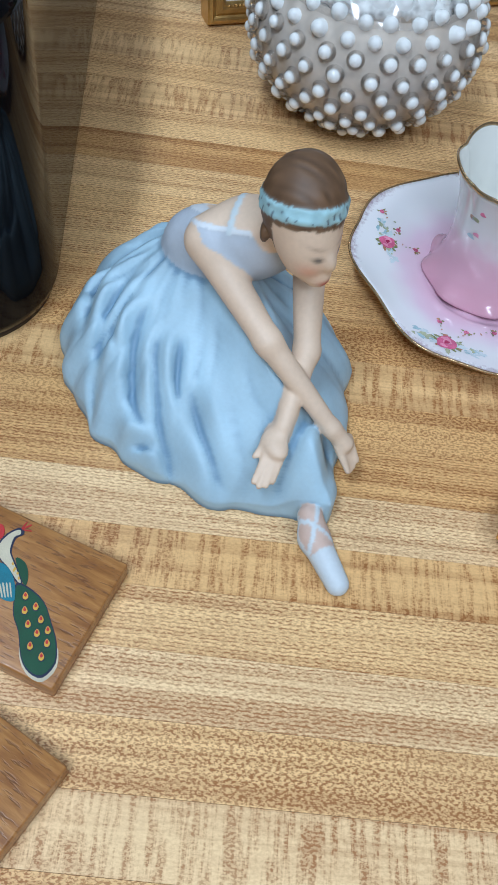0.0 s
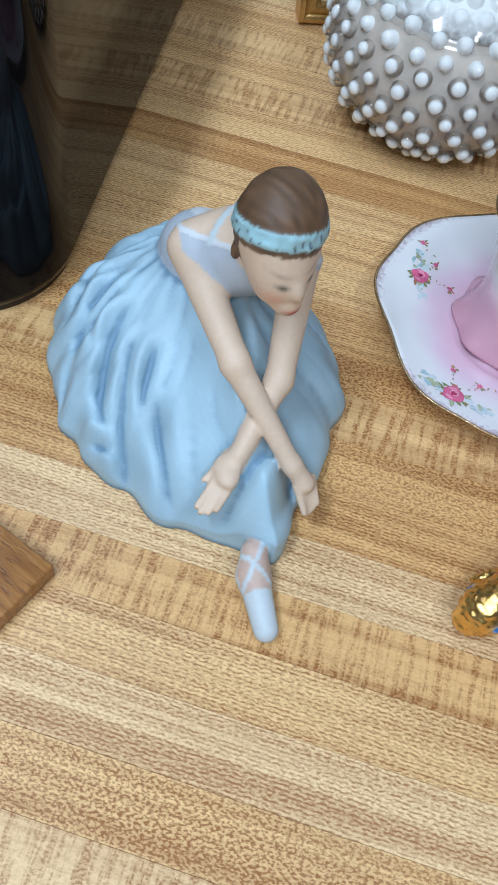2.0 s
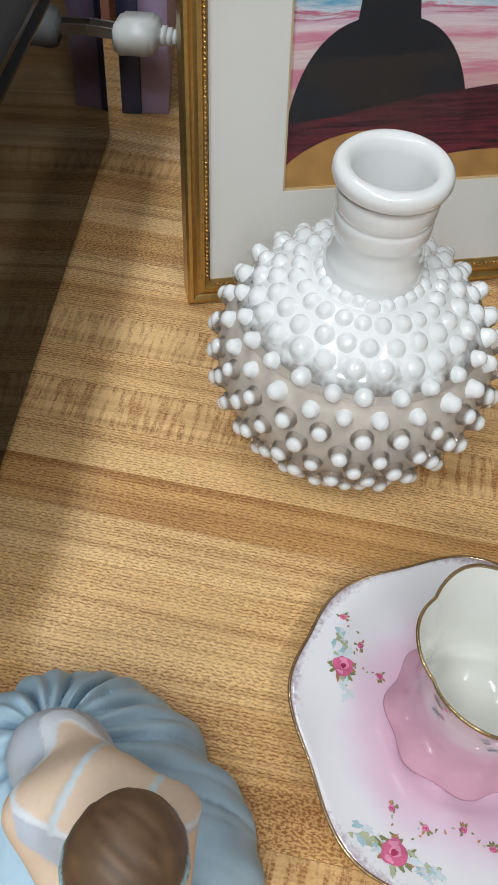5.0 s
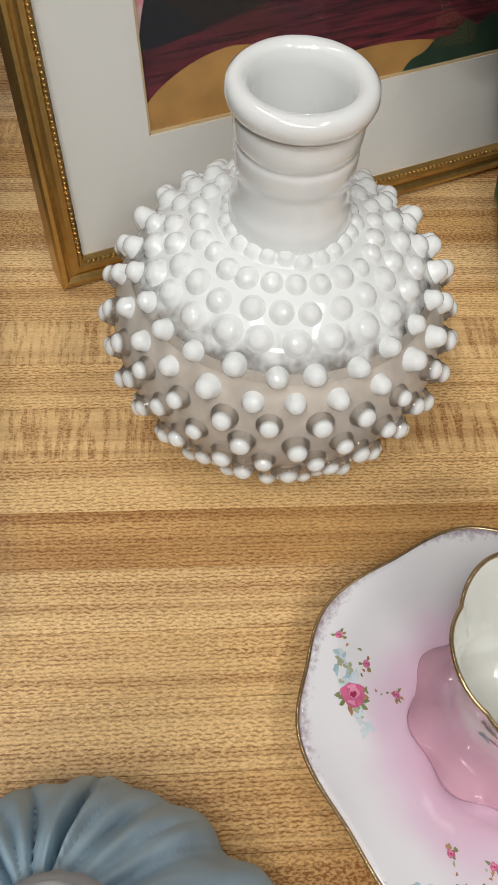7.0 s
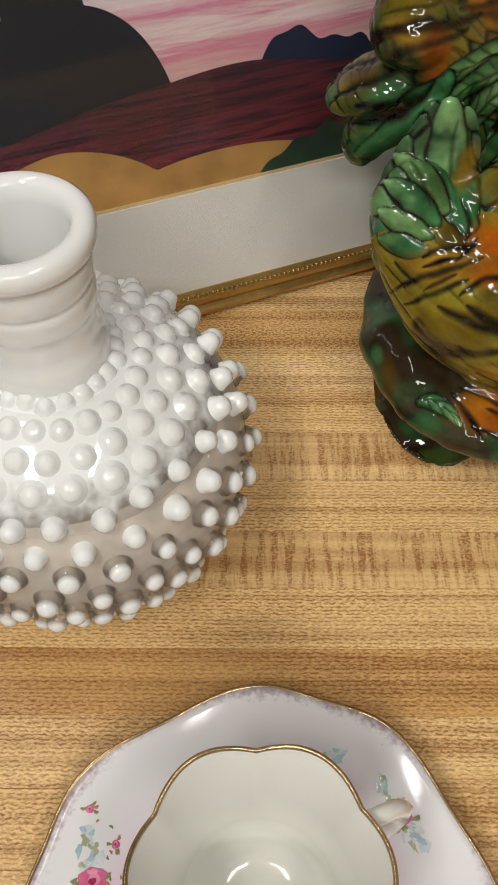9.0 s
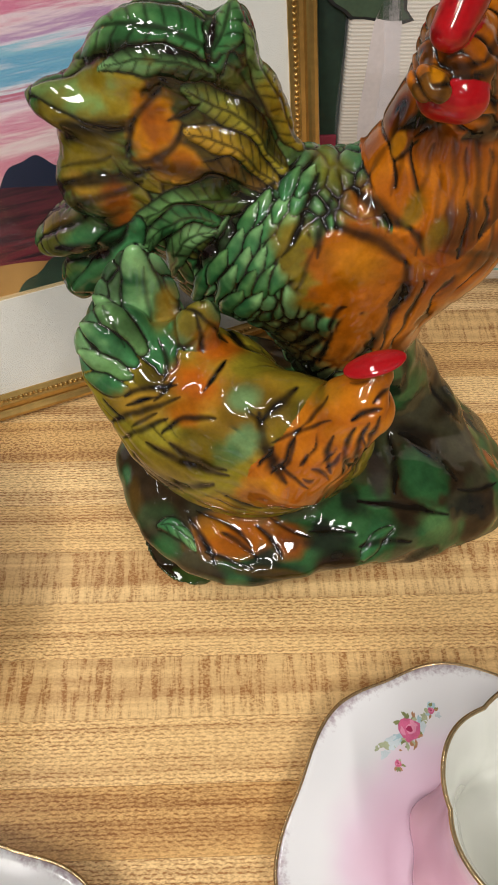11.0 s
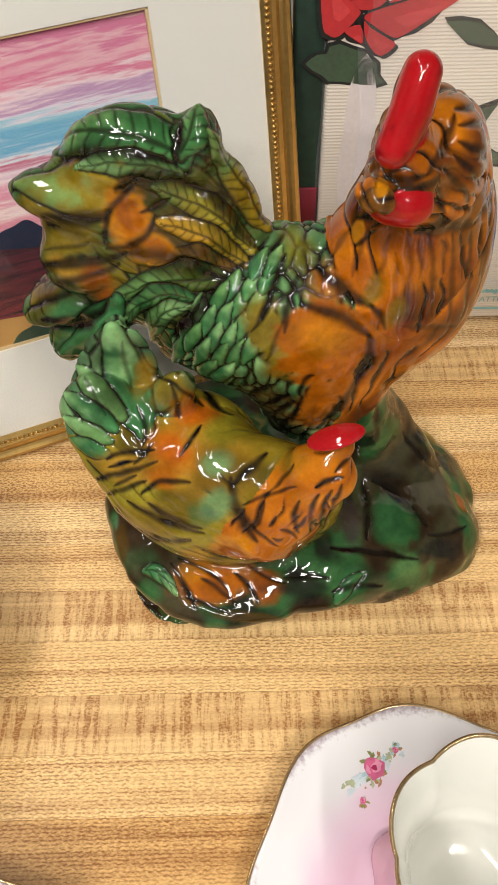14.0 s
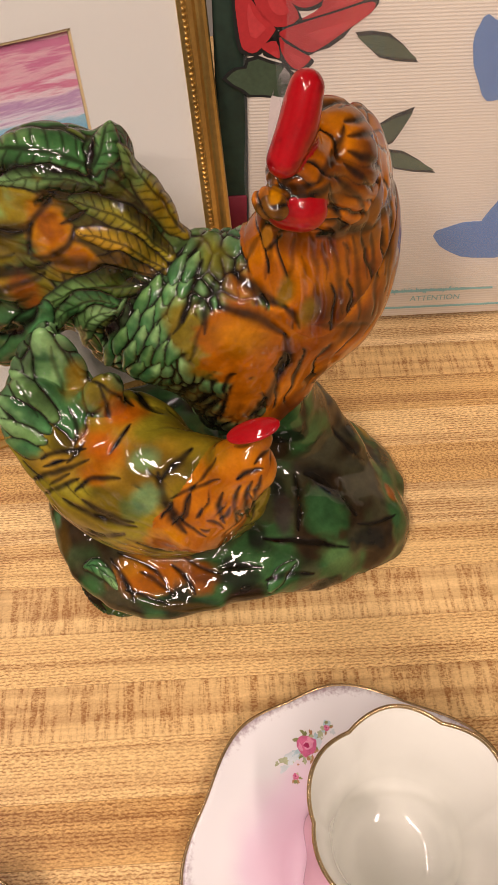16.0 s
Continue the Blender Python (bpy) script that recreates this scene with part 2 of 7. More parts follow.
def box(x0, y0, z0, x1, y1, z1, bevel=0.0, seg=2, bm=None):
    own = bm is None
    b = bmesh.new()
    bmesh.ops.create_cube(b, size=1, matrix=Matrix.LocRotScale(((x0 + x1) / 2, (y0 + y1) / 2, (z0 + z1) / 2), None, (x1 - x0, y1 - y0, z1 - z0)))
    if bevel:
        bmesh.ops.bevel(b, geom=b.edges[:], offset=bevel, segments=seg, affect="EDGES", profile=0.5)
    finish(b, bool(bevel))
    if own:
        return b
    tmp = bpy.data.meshes.new("tmp")
    b.to_mesh(tmp)
    b.free()
    bm.from_mesh(tmp)
    bpy.data.meshes.remove(tmp)
    return bm


def sweep_rings(rings, close_ends=True):
    """Skin a run of rings with the same number of points."""
    bm = bmesh.new()
    rows = [[bm.verts.new(p) for p in ring] for ring in rings]
    n = len(rows[0])
    for a, b in zip(rows, rows[1:]):
        for i in range(n):
            bm.faces.new((a[i], a[(i + 1) % n], b[(i + 1) % n], b[i]))
    if close_ends:
        bm.faces.new(rows[0][::-1])
        bm.faces.new(rows[-1])
    return finish(bm)


def lathe(profile, n=96, lobe=None, close_ends=False):
    """Turn (r, z) pairs about z. lobe(angle, r, z) gives a new (r, z)."""
    rings = []
    for r, z in profile:
        ring = []
        for i in range(n):
            a = 2 * math.pi * i / n
            rr, zz = lobe(a, r, z) if lobe else (r, z)
            ring.append((rr * math.cos(a), rr * math.sin(a), zz))
        rings.append(ring)
    return sweep_rings(rings, close_ends)


def tube(points, radius, n=8, taper=None):
    """A round rod along points."""
    pts = [Vector(p) for p in points]
    rings = []
    for i, p in enumerate(pts):
        d = (pts[min(i + 1, len(pts) - 1)] - pts[max(i - 1, 0)]).normalized()
        q = d.to_track_quat("Z", "Y")
        r = radius * (taper(i / (len(pts) - 1)) if taper else 1)
        rings.append([p + q @ Vector((r * math.cos(2 * math.pi * k / n), r * math.sin(2 * math.pi * k / n), 0)) for k in range(n)])
    return sweep_rings(rings)


def slab(outline, z0, z1, bm=None):
    """A flat plate with the given outline (x, y)."""
    bm = bm or bmesh.new()
    lo = [bm.verts.new((x, y, z0)) for x, y in outline]
    hi = [bm.verts.new((x, y, z1)) for x, y in outline]
    n = len(lo)
    bm.faces.new(hi)
    bm.faces.new(lo[::-1])
    for i in range(n):
        bm.faces.new((lo[i], lo[(i + 1) % n], hi[(i + 1) % n], hi[i]))
    return bm


def blot(cx, cy, rx, ry, turn=0.0, n=18, rag=0.0, seed=0):
    """The outline of a dab of paint."""
    rnd = random.Random(seed)
    ph = [rnd.uniform(0, 6.28) for _ in range(3)]
    out = []
    for i in range(n):
        a = 2 * math.pi * i / n
        k = 1 + rag * (math.sin(3 * a + ph[0]) * 0.5 + math.sin(5 * a + ph[1]) * 0.35 + math.sin(8 * a + ph[2]) * 0.25)
        x, y = rx * k * math.cos(a), ry * k * math.sin(a)
        out.append((cx + x * math.cos(turn) - y * math.sin(turn), cy + x * math.sin(turn) + y * math.cos(turn)))
    return out


# ---------------------------------------------------------------- sculpting by distance fields
def smin(a, b, k):
    h = np.clip(0.5 + 0.5 * (b - a) / k, 0, 1)
    return b + (a - b) * h - k * h * (1 - h)


def ellipsoid(p, c, r, turn=0.0, tip=0.0):
    """About c with radii r, turned about y by turn and about z by tip (degrees)."""
    x, y, z = p[0] - c[0], p[1] - c[1], p[2] - c[2]
    if tip:
        ca, sa = math.cos(radians(tip)), math.sin(radians(tip))
        x, y = x * ca + y * sa, -x * sa + y * ca
    if turn:
        ca, sa = math.cos(radians(turn)), math.sin(radians(turn))
        x, z = x * ca + z * sa, -x * sa + z * ca
    k = np.sqrt((x / r[0]) ** 2 + (y / r[1]) ** 2 + (z / r[2]) ** 2)
    return (k - 1) * min(r) * (0.5 + 0.5 * np.minimum(k, 1.5))


def rod(p, a, b, ra, rb):
    """A capsule from a to b with end radii ra and rb."""
    d = [b[i] - a[i] for i in range(3)]
    l2 = sum(v * v for v in d)
    h = np.clip(((p[0] - a[0]) * d[0] + (p[1] - a[1]) * d[1] + (p[2] - a[2]) * d[2]) / l2, 0, 1)
    return np.sqrt((p[0] - a[0] - h * d[0]) ** 2 + (p[1] - a[1] - h * d[1]) ** 2 + (p[2] - a[2] - h * d[2]) ** 2) - (ra + (rb - ra) * h)


def fused(*pieces):
    """One field from rounded pieces: each is (shape, softness of its join, then what the shape takes)."""
    def field(p):
        f = None
        for shape, k, *rest in pieces:
            g = shape(p, *rest)
            f = g if f is None else smin(f, g, k)
        return f
    return field


def refine(verts, quads, field):
    """Cut each quad in four and lay the new vertices onto field = 0."""
    nv, nq = len(verts), len(quads)
    pair = np.sort(np.stack([quads, np.roll(quads, -1, axis=1)], 2).reshape(-1, 2), axis=1)
    key, back = np.unique(pair[:, 0] * np.int64(nv) + pair[:, 1], return_inverse=True)
    mid = (verts[key // nv] + verts[key % nv]) / 2
    out = np.concatenate([verts, mid, verts[quads].mean(1)])
    e = back.reshape(nq, 4) + nv
    c = np.arange(nq) + nv + len(key)
    q = np.concatenate([np.stack([quads[:, i], e[:, i], c, e[:, i - 1]], 1) for i in range(4)])
    f, g, step = field((out[:, 0], out[:, 1], out[:, 2])), np.zeros_like(out), 0.0002
    for i in range(3):
        o = out.copy()
        o[:, i] += step
        g[:, i] = (field((o[:, 0], o[:, 1], o[:, 2])) - f) / step
    move = g * (f / np.maximum((g ** 2).sum(1), 0.05))[:, None]
    return out - np.clip(move, -0.0006, 0.0006), q


def surface_net(field, lo, hi, h):
    """Vertices and quads of field = 0 within a box, at step h."""
    ax = [np.arange(lo[i], hi[i] + h, h, dtype=np.float32) for i in range(3)]
    v = np.asarray(field((ax[0][:, None, None], ax[1][None, :, None], ax[2][None, None, :])), dtype=np.float32)
    s = v < 0
    nx, ny, nz = (d - 1 for d in v.shape)
    corner = [(i, j, k) for i in (0, 1) for j in (0, 1) for k in (0, 1)]
    count = sum(s[i:i + nx, j:j + ny, k:k + nz].astype(np.int8) for i, j, k in corner)
    live = np.argwhere((count > 0) & (count < 8))
    index = np.full((nx, ny, nz), -1, dtype=np.int64)
    index[live[:, 0], live[:, 1], live[:, 2]] = np.arange(len(live))
    vals = {c: v[live[:, 0] + c[0], live[:, 1] + c[1], live[:, 2] + c[2]] for c in corner}
    total, hits = np.zeros((len(live), 3)), np.zeros(len(live))
    for a in corner:
        for axis in range(3):
            if a[axis]:
                continue
            b = tuple(1 if q == axis else a[q] for q in range(3))
            va, vb = vals[a], vals[b]
            on = (va < 0) != (vb < 0)
            f = np.where(on, va / np.where(on, va - vb, 1), 0)
            at = np.array(a, dtype=float) + np.zeros((len(live), 3))
            at[:, axis] += f
            total += at * on[:, None]
            hits += on
    verts = (live + total / hits[:, None]) * h + np.array(lo)
    quads = []
    for axis in range(3):
        o = [q for q in range(3) if q != axis]
        sl0, sl1 = [slice(None)] * 3, [slice(None)] * 3
        sl0[axis], sl1[axis] = slice(0, -1), slice(1, None)
        e = np.argwhere(s[tuple(sl0)] != s[tuple(sl1)])
        e = e[(e[:, o[0]] > 0) & (e[:, o[1]] > 0) & (e[:, o[0]] < (nx, ny, nz)[o[0]]) & (e[:, o[1]] < (nx, ny, nz)[o[1]])]
        ring = []
        for da, db in ((-1, -1), (0, -1), (0, 0), (-1, 0)):
            c = e.copy()
            c[:, o[0]] += da
            c[:, o[1]] += db
            ring.append(index[c[:, 0], c[:, 1], c[:, 2]])
        q = np.stack(ring, 1)
        inside = s[e[:, 0], e[:, 1], e[:, 2]]
        flip = inside if axis != 1 else ~inside
        q[~flip] = q[~flip][:, ::-1]
        quads.append(q)
    return verts, np.concatenate(quads)


def vertex_normals(verts, quads):
    n = np.cross(verts[quads[:, 2]] - verts[quads[:, 0]], verts[quads[:, 3]] - verts[quads[:, 1]])
    out = np.zeros_like(verts)
    for i in range(4):
        np.add.at(out, quads[:, i], n)
    return out / np.maximum(np.linalg.norm(out, axis=1, keepdims=True), 1e-12)


def sculpted(name, verts, quads, tint, material):
    me = bpy.data.meshes.new(name)
    me.from_pydata(verts.tolist(), [], quads.tolist())
    me.polygons.foreach_set("use_smooth", np.ones(len(me.polygons), dtype=bool))
    at = me.attributes.new("tint", "FLOAT_COLOR", "POINT")
    at.data.foreach_set("color", np.c_[np.clip(tint, 0, 1), np.ones(len(tint))].astype(np.float32).ravel())
    me.materials.append(material)
    me.update()
    return new(name, me)


def soften(values, quads, rounds):
    """Average a value at each vertex with its neighbours'."""
    for _ in range(rounds):
        acc, cnt = values.copy(), np.ones(len(values))
        for i, j in ((0, 1), (1, 2), (2, 3), (3, 0), (1, 0), (2, 1), (3, 2), (0, 3)):
            np.add.at(acc, quads[:, i], values[quads[:, j]])
            np.add.at(cnt, quads[:, i], 1)
        values = acc / (cnt[:, None] if values.ndim > 1 else cnt)
    return values


def lattice_hash(i, j, k, salt):
    h = (i * 374761393 + j * 668265263 + k * 2147483647 + salt * 974634777) & 0xFFFFFFFF
    h = ((h ^ (h >> 13)) * 1274126177) & 0xFFFFFFFF
    return ((h ^ (h >> 16)) & 0xFFFFFF) / float(0xFFFFFF)


def cells(p, salt=0, jitter=0.8):
    """Distances to the nearest and next cell centre, the offset from the nearest, and a number for each cell."""
    base = np.floor(p).astype(np.int64)
    f1, f2 = np.full(len(p), 9.0), np.full(len(p), 9.0)
    off, rid = np.zeros((len(p), 3)), np.zeros(len(p))
    for i in (-1, 0, 1):
        for j in (-1, 0, 1):
            for k in (-1, 0, 1):
                c = base + (i, j, k)
                r = np.stack([lattice_hash(c[:, 0], c[:, 1], c[:, 2], salt + s) for s in (1, 2, 3)], 1)
                d = p - (c + 0.5 + (r - 0.5) * jitter)
                l = np.sqrt((d ** 2).sum(1))
                near = l < f1
                f2 = np.where(near, f1, np.minimum(f2, l))
                off = np.where(near[:, None], d, off)
                rid = np.where(near, r[:, 0], rid)
                f1 = np.where(near, l, f1)
    return f1, f2, off, rid


def wander(p, salt=0):
    """Smooth noise from 0 to 1."""
    b = np.floor(p).astype(np.int64)
    f = p - b
    f = f * f * (3 - 2 * f)
    out = np.zeros(len(p))
    for i in (0, 1):
        for j in (0, 1):
            for k in (0, 1):
                w = (f[:, 0] if i else 1 - f[:, 0]) * (f[:, 1] if j else 1 - f[:, 1]) * (f[:, 2] if k else 1 - f[:, 2])
                out += w * lattice_hash(b[:, 0] + i, b[:, 1] + j, b[:, 2] + k, salt)
    return out


def ease(x, lo, hi):
    t = np.clip((x - lo) / (hi - lo), 0, 1)
    return t * t * (3 - 2 * t)


def blend(a, b, f):
    return a * (1 - f[:, None]) + np.asarray(b) * f[:, None]


# ---------------------------------------------------------------- the room and the counter
def room():
    x0, x1, y0, y1, z0, z1, w = -2.2, 2.6, -2.6, 1.5, -0.9, 1.75, 0.12
    tagged(single("floor", box(x0, y0, z0 - 0.1, x1, y1, z0), FLOOR, "", ""), "grey shop floor", "floor", kind="structure")
    tagged(single("ceiling", box(x0, y0, z1, x1, y1, z1 + 0.1), CEIL, "", ""), "white painted ceiling", "ceiling", kind="structure")
    tagged(single("wall_north", box(x0, y1, z0, x1, y1 + w, z1), WALL, "", ""), "cream painted plaster wall", "wall", kind="structure")
    tagged(single("wall_south", box(x0, y0 - w, z0, x1, y0, z1), WALL, "", ""), "cream painted plaster wall", "wall", kind="structure")
    tagged(single("wall_west", box(x0 - w, y0, z0, x0, y1, z1), WALL, "", ""), "cream painted plaster wall", "wall", kind="structure")
    tagged(single("wall_east", box(x1, y0, z0, x1 + w, y1, z1), WALL, "", ""), "cream painted plaster wall", "wall", kind="structure")


room()

PITCH = 0.0263
TONES = {0: (0.85, 0.9), 1: (0.62, 0.5), 2: (0.86, 0.1), 3: (0.66, 0.15), 4: (0.42, 0.85), 5: (0.85, 0.12), 6: (0.38, 0.2), 7: (0.35, 0.5),
         8: (0.55, 0.8), 9: (0.35, 0.55), 10: (0.45, 0.15), 11: (0.62, 0.2), 12: (0.55, 0.15), 13: (0.66, 0.1), 14: (0.22, 0.3), 15: (0.6, 0.2),
         16: (0.62, 0.85), 17: (0.58, 0.25), 18: (0.66, 0.9), 19: (0.55, 0.2), 20: (0.72, 0.1), 21: (0.3, 0.5), 22: (0.68, 0.2), 23: (0.35, 0.15),
         -1: (0.6, 0.5), -2: (0.8, 0.2)}


def counter():
    top = thing("counter", "butcher-block laminate display counter with glossy striped top", "counter")
    rnd = random.Random(5)
    x0, x1 = -0.95, 1.25
    first, last = -12, 40
    bm = box(x0, 0.00006, -0.004, x1, PITCH - 0.00006, 0, 0.00006, 1)
    for f in bm.faces:
        f.smooth = False
    me = mesh_of("strip", bm, LAMINATE)
    for k in range(first, last):
        ob = new("strip", me)
        ob.parent = top
        ob.location = (0, k * PITCH, 0)
        tone, figure = TONES.get(k, (rnd.uniform(0.25, 0.85), rnd.choice((0.1, 0.2, 0.5, 0.85))))
        ob.color = (0.56 + (tone - 0.56) * 0.95, figure, rnd.random(), 1)
    core = plain("counter_core", (0.30, 0.17, 0.07), 0.5, 0.1)
    part("core", box(x0, first * PITCH, -0.034, x1, last * PITCH, -0.0041), core, top)
    part("cabinet", box(x0 + 0.03, first * PITCH + 0.05, -0.9, x1 - 0.03, last * PITCH - 0.02, -0.034), plain("counter_front", (0.32, 0.19, 0.09), 0.45, 0.15), top)


counter()


# ---------------------------------------------------------------- black appliance
def appliance():
    ob = thing("appliance", "glossy black plastic appliance with rounded corners", "appliance", pose(-0.1235, 0.44, 0, 0, 0, 5.9))

    def ring(inset, z):
        pts = []
        w, y0, y1, r0, r1 = 0.30, -0.225, 0.25, 0.05, 0.03
        for cx, cy, r, a0 in ((-r1, y1 - r1, r1, 0), (-w + r1, y1 - r1, r1, 90), (-w + r0, y0 + r0, r0, 180), (-r0, y0 + r0, r0, 270)):
            for i in range(-1, 14):
                a = radians(a0 + min(12, max(0, i)) * 7.5)
                e = 0.004 * ((i < 0) - (i > 12))
                pts.append((cx + (r - inset) * math.cos(a) + e * math.sin(a), cy + (r - inset) * math.sin(a) - e * math.cos(a), z))
        return pts
    h = 0.157
    part("foot", sweep_rings([ring(0.003, 0), ring(0.003, 0.003)]), DARK_WOOD, ob)
    part("shell", sweep_rings([ring(0.004, 0.003), ring(0.001, 0.005), ring(0, 0.009), ring(0, 0.0095), ring(0, 0.010), ring(0, h - 0.011), ring(0, h - 0.0105), ring(0, h - 0.01), ring(0.002, h - 0.004)]), BLACK_GLOSS, ob)
    part("top_panel", sweep_rings([ring(0.002, h - 0.0039), ring(0.004, h - 0.001), ring(0.008, h), ring(0.02, h)]), TOP_GREY, ob, "charcoal satin top panel")


appliance()


# ---------------------------------------------------------------- gold frame with a desert print
def picture():
    u, v, n = Vector((0.93134, 0.36415, 0)), Vector((-0.0699, 0.17877, 0.98141)), Vector((-0.35738, 0.91402, -0.19194))
    m = Matrix((( u.x, v.x, -n.x, -0.0575), (u.y, v.y, -n.y, 0.5203), (u.z, v.z, -n.z, 0.0015), (0, 0, 0, 1)))
    fr = thing("picture_frame", "gilded picture frame with beaded inner edge leaning back on the counter", "picture frame", m)
    w, h = 0.347, 0.264
    # moulding profile: across from the outer edge, and height
    prof = [(0, -0.016), (0, 0.0015), (0.0012, 0.003), (0.003, 0.0034), (0.0042, 0.0018), (0.0055, 0.0012), (0.0075, 0.0026), (0.0098, 0.0028), (0.0108, 0.0012), (0.0122, 0.001), (0.0134, -0.001), (0.0134, -0.016)]

    def side(length):
        bm = bmesh.new()
        rows = [[bm.verts.new((d, d, z)) for d, z in prof], [bm.verts.new((length - d, d, z)) for d, z in prof]]
        k = len(prof)
        for i in range(k):
            bm.faces.new((rows[0][i], rows[1][i], rows[1][(i + 1) % k], rows[0][(i + 1) % k]))
        bm.faces.new(rows[0])
        bm.faces.new(rows[1][::-1])
        finish(bm, False)
        return bm
    for length, place in ((w, Matrix()), (h, Matrix.Translation((w, 0, 0)) @ pose(0, 0, 0, 0, 0, 90)), (w, Matrix.Translation((w, h, 0)) @ pose(0, 0, 0, 0, 0, 180)), (h, Matrix.Translation((0, h, 0)) @ pose(0, 0, 0, 0, 0, 270))):
        ob = part("moulding", side(length), GOLD, fr)
        ob.matrix_basis = place
        beads = bmesh.new()
        for i in range(int((length - 0.03) / 0.0026)):
            bmesh.ops.create_icosphere(beads, subdivisions=1, radius=0.00115, matrix=Matrix.Translation((0.015 + i * 0.0026, 0.0115, 0.0014)))
        bd = part("beading", finish(beads), GOLD, ob)
        bd["kind"] = "stuff"
    # mat in four strips round the opening, with a bevel
    a0, a1, b0, b1, z = 0.0545, 0.284, 0.0645, 0.2065, -0.002
    mat = bmesh.new()
    for q in ((0.012, 0.012, w - 0.012, b0), (0.012, b1, w - 0.012, h - 0.012), (0.012, b0, a0, b1), (a1, b0, w - 0.012, b1)):
        box(q[0], q[1], z - 0.0015, q[2], q[3], z, 0, 0, mat)
    part("mat", mat, MAT_BOARD, fr, "ivory mat board")
    bev = bmesh.new()
    for q in ((a0, b0, a1, b0 + 0.0012), (a0, b1 - 0.0012, a1, b1), (a0, b0, a0 + 0.0012, b1), (a1 - 0.0012, b0, a1, b1)):
        box(q[0], q[1], z - 0.0022, q[2], q[3], z - 0.0008, 0, 0, bev)
    part("mat_bevel", bev, BEVEL, fr)
    part("backing_board", box(0.006, 0.006, -0.0155, w - 0.006, h - 0.006, -0.009), plain("black_backing", (0.012, 0.012, 0.013), 0.7, 0.2), fr)
    # easel leg that holds the frame from behind
    leg = sweep_rings([[(w / 2 - 0.03, 0.2, -0.0158), (w / 2 + 0.03, 0.2, -0.0158), (w / 2 + 0.03, 0.2, -0.0185), (w / 2 - 0.03, 0.2, -0.0185)],
                       [(w / 2 - 0.05, 0.0195, -0.090), (w / 2 + 0.05, 0.0195, -0.090), (w / 2 + 0.05, 0.0195, -0.094), (w / 2 - 0.05, 0.0195, -0.094)]])
    part("easel_leg", leg, DARK_WOOD, fr)
    pr = print_sheet(fr, a0, a1, b0, b1, z - 0.003)
    gl = part("glazing", box(0.0125, 0.0125, -0.0012, w - 0.0125, h - 0.0125, -0.0004), GLAZING, fr, "clear picture glass")
    gl.visible_shadow = False
    return fr


def sky_paint():
    k = Nodes("print_sky")
    w = k.at((1, 1, 1))
    y = k.n("SeparateXYZ", Vector=w).outputs[1]
    st = k.noise(k.at((9, 90, 1)), 1.0, 6, 0.65, 0.9)
    st2 = k.noise(k.at((30, 330, 1)), 1.0, 4, 0.65, 0.6)
    t = k.math("ADD", k.step(y, 0.10, 0.207), k.math("ADD", k.math("MULTIPLY", k.math("SUBTRACT", st, 0.5), 0.42), k.math("MULTIPLY", k.math("SUBTRACT", st2, 0.5), 0.16)))
    col = k.ramp(t, (0.0, (0.70, 0.48, 0.42)), (0.15, (0.62, 0.16, 0.25)), (0.24, (0.78, 0.64, 0.62)), (0.33, (0.62, 0.16, 0.28)), (0.41, (0.80, 0.66, 0.68)), (0.48, (0.66, 0.45, 0.55)),
                 (0.52, (0.45, 0.03, 0.12)), (0.555, (0.66, 0.70, 0.76)), (0.62, (0.05, 0.34, 0.55)), (0.71, (0.20, 0.50, 0.63)), (0.76, (0.74, 0.66, 0.74)), (0.81, (0.42, 0.20, 0.42)),
                 (0.86, (0.80, 0.62, 0.66)), (0.91, (0.62, 0.10, 0.24)), (0.97, (0.74, 0.40, 0.46)), (1.0, (0.60, 0.12, 0.27)))
    fine = k.noise(k.at((900, 900, 1)), 1.0, 2)
    col = k.mix(k.math("MULTIPLY", fine, 0.25), col, c4((0.85, 0.75, 0.75)))
    return k.set(Base_Color=col, Roughness=0.6)


def dune_paint():
    k = Nodes("print_red_dunes")
    st = k.noise(k.at((22, 330, 1)), 1.0, 3, 0.6, 0.8)
    lift = k.step(k.n("SeparateXYZ", Vector=k.at()).outputs[1], 0.075, 0.13)
    col = k.mix(lift, k.ramp(st, (0.36, (0.03, 0.008, 0.014)), (0.6, (0.17, 0.022, 0.034))), k.ramp(st, (0.36, (0.02, 0.01, 0.016)), (0.65, (0.075, 0.018, 0.028))))
    return k.set(Base_Color=col, Roughness=0.6)


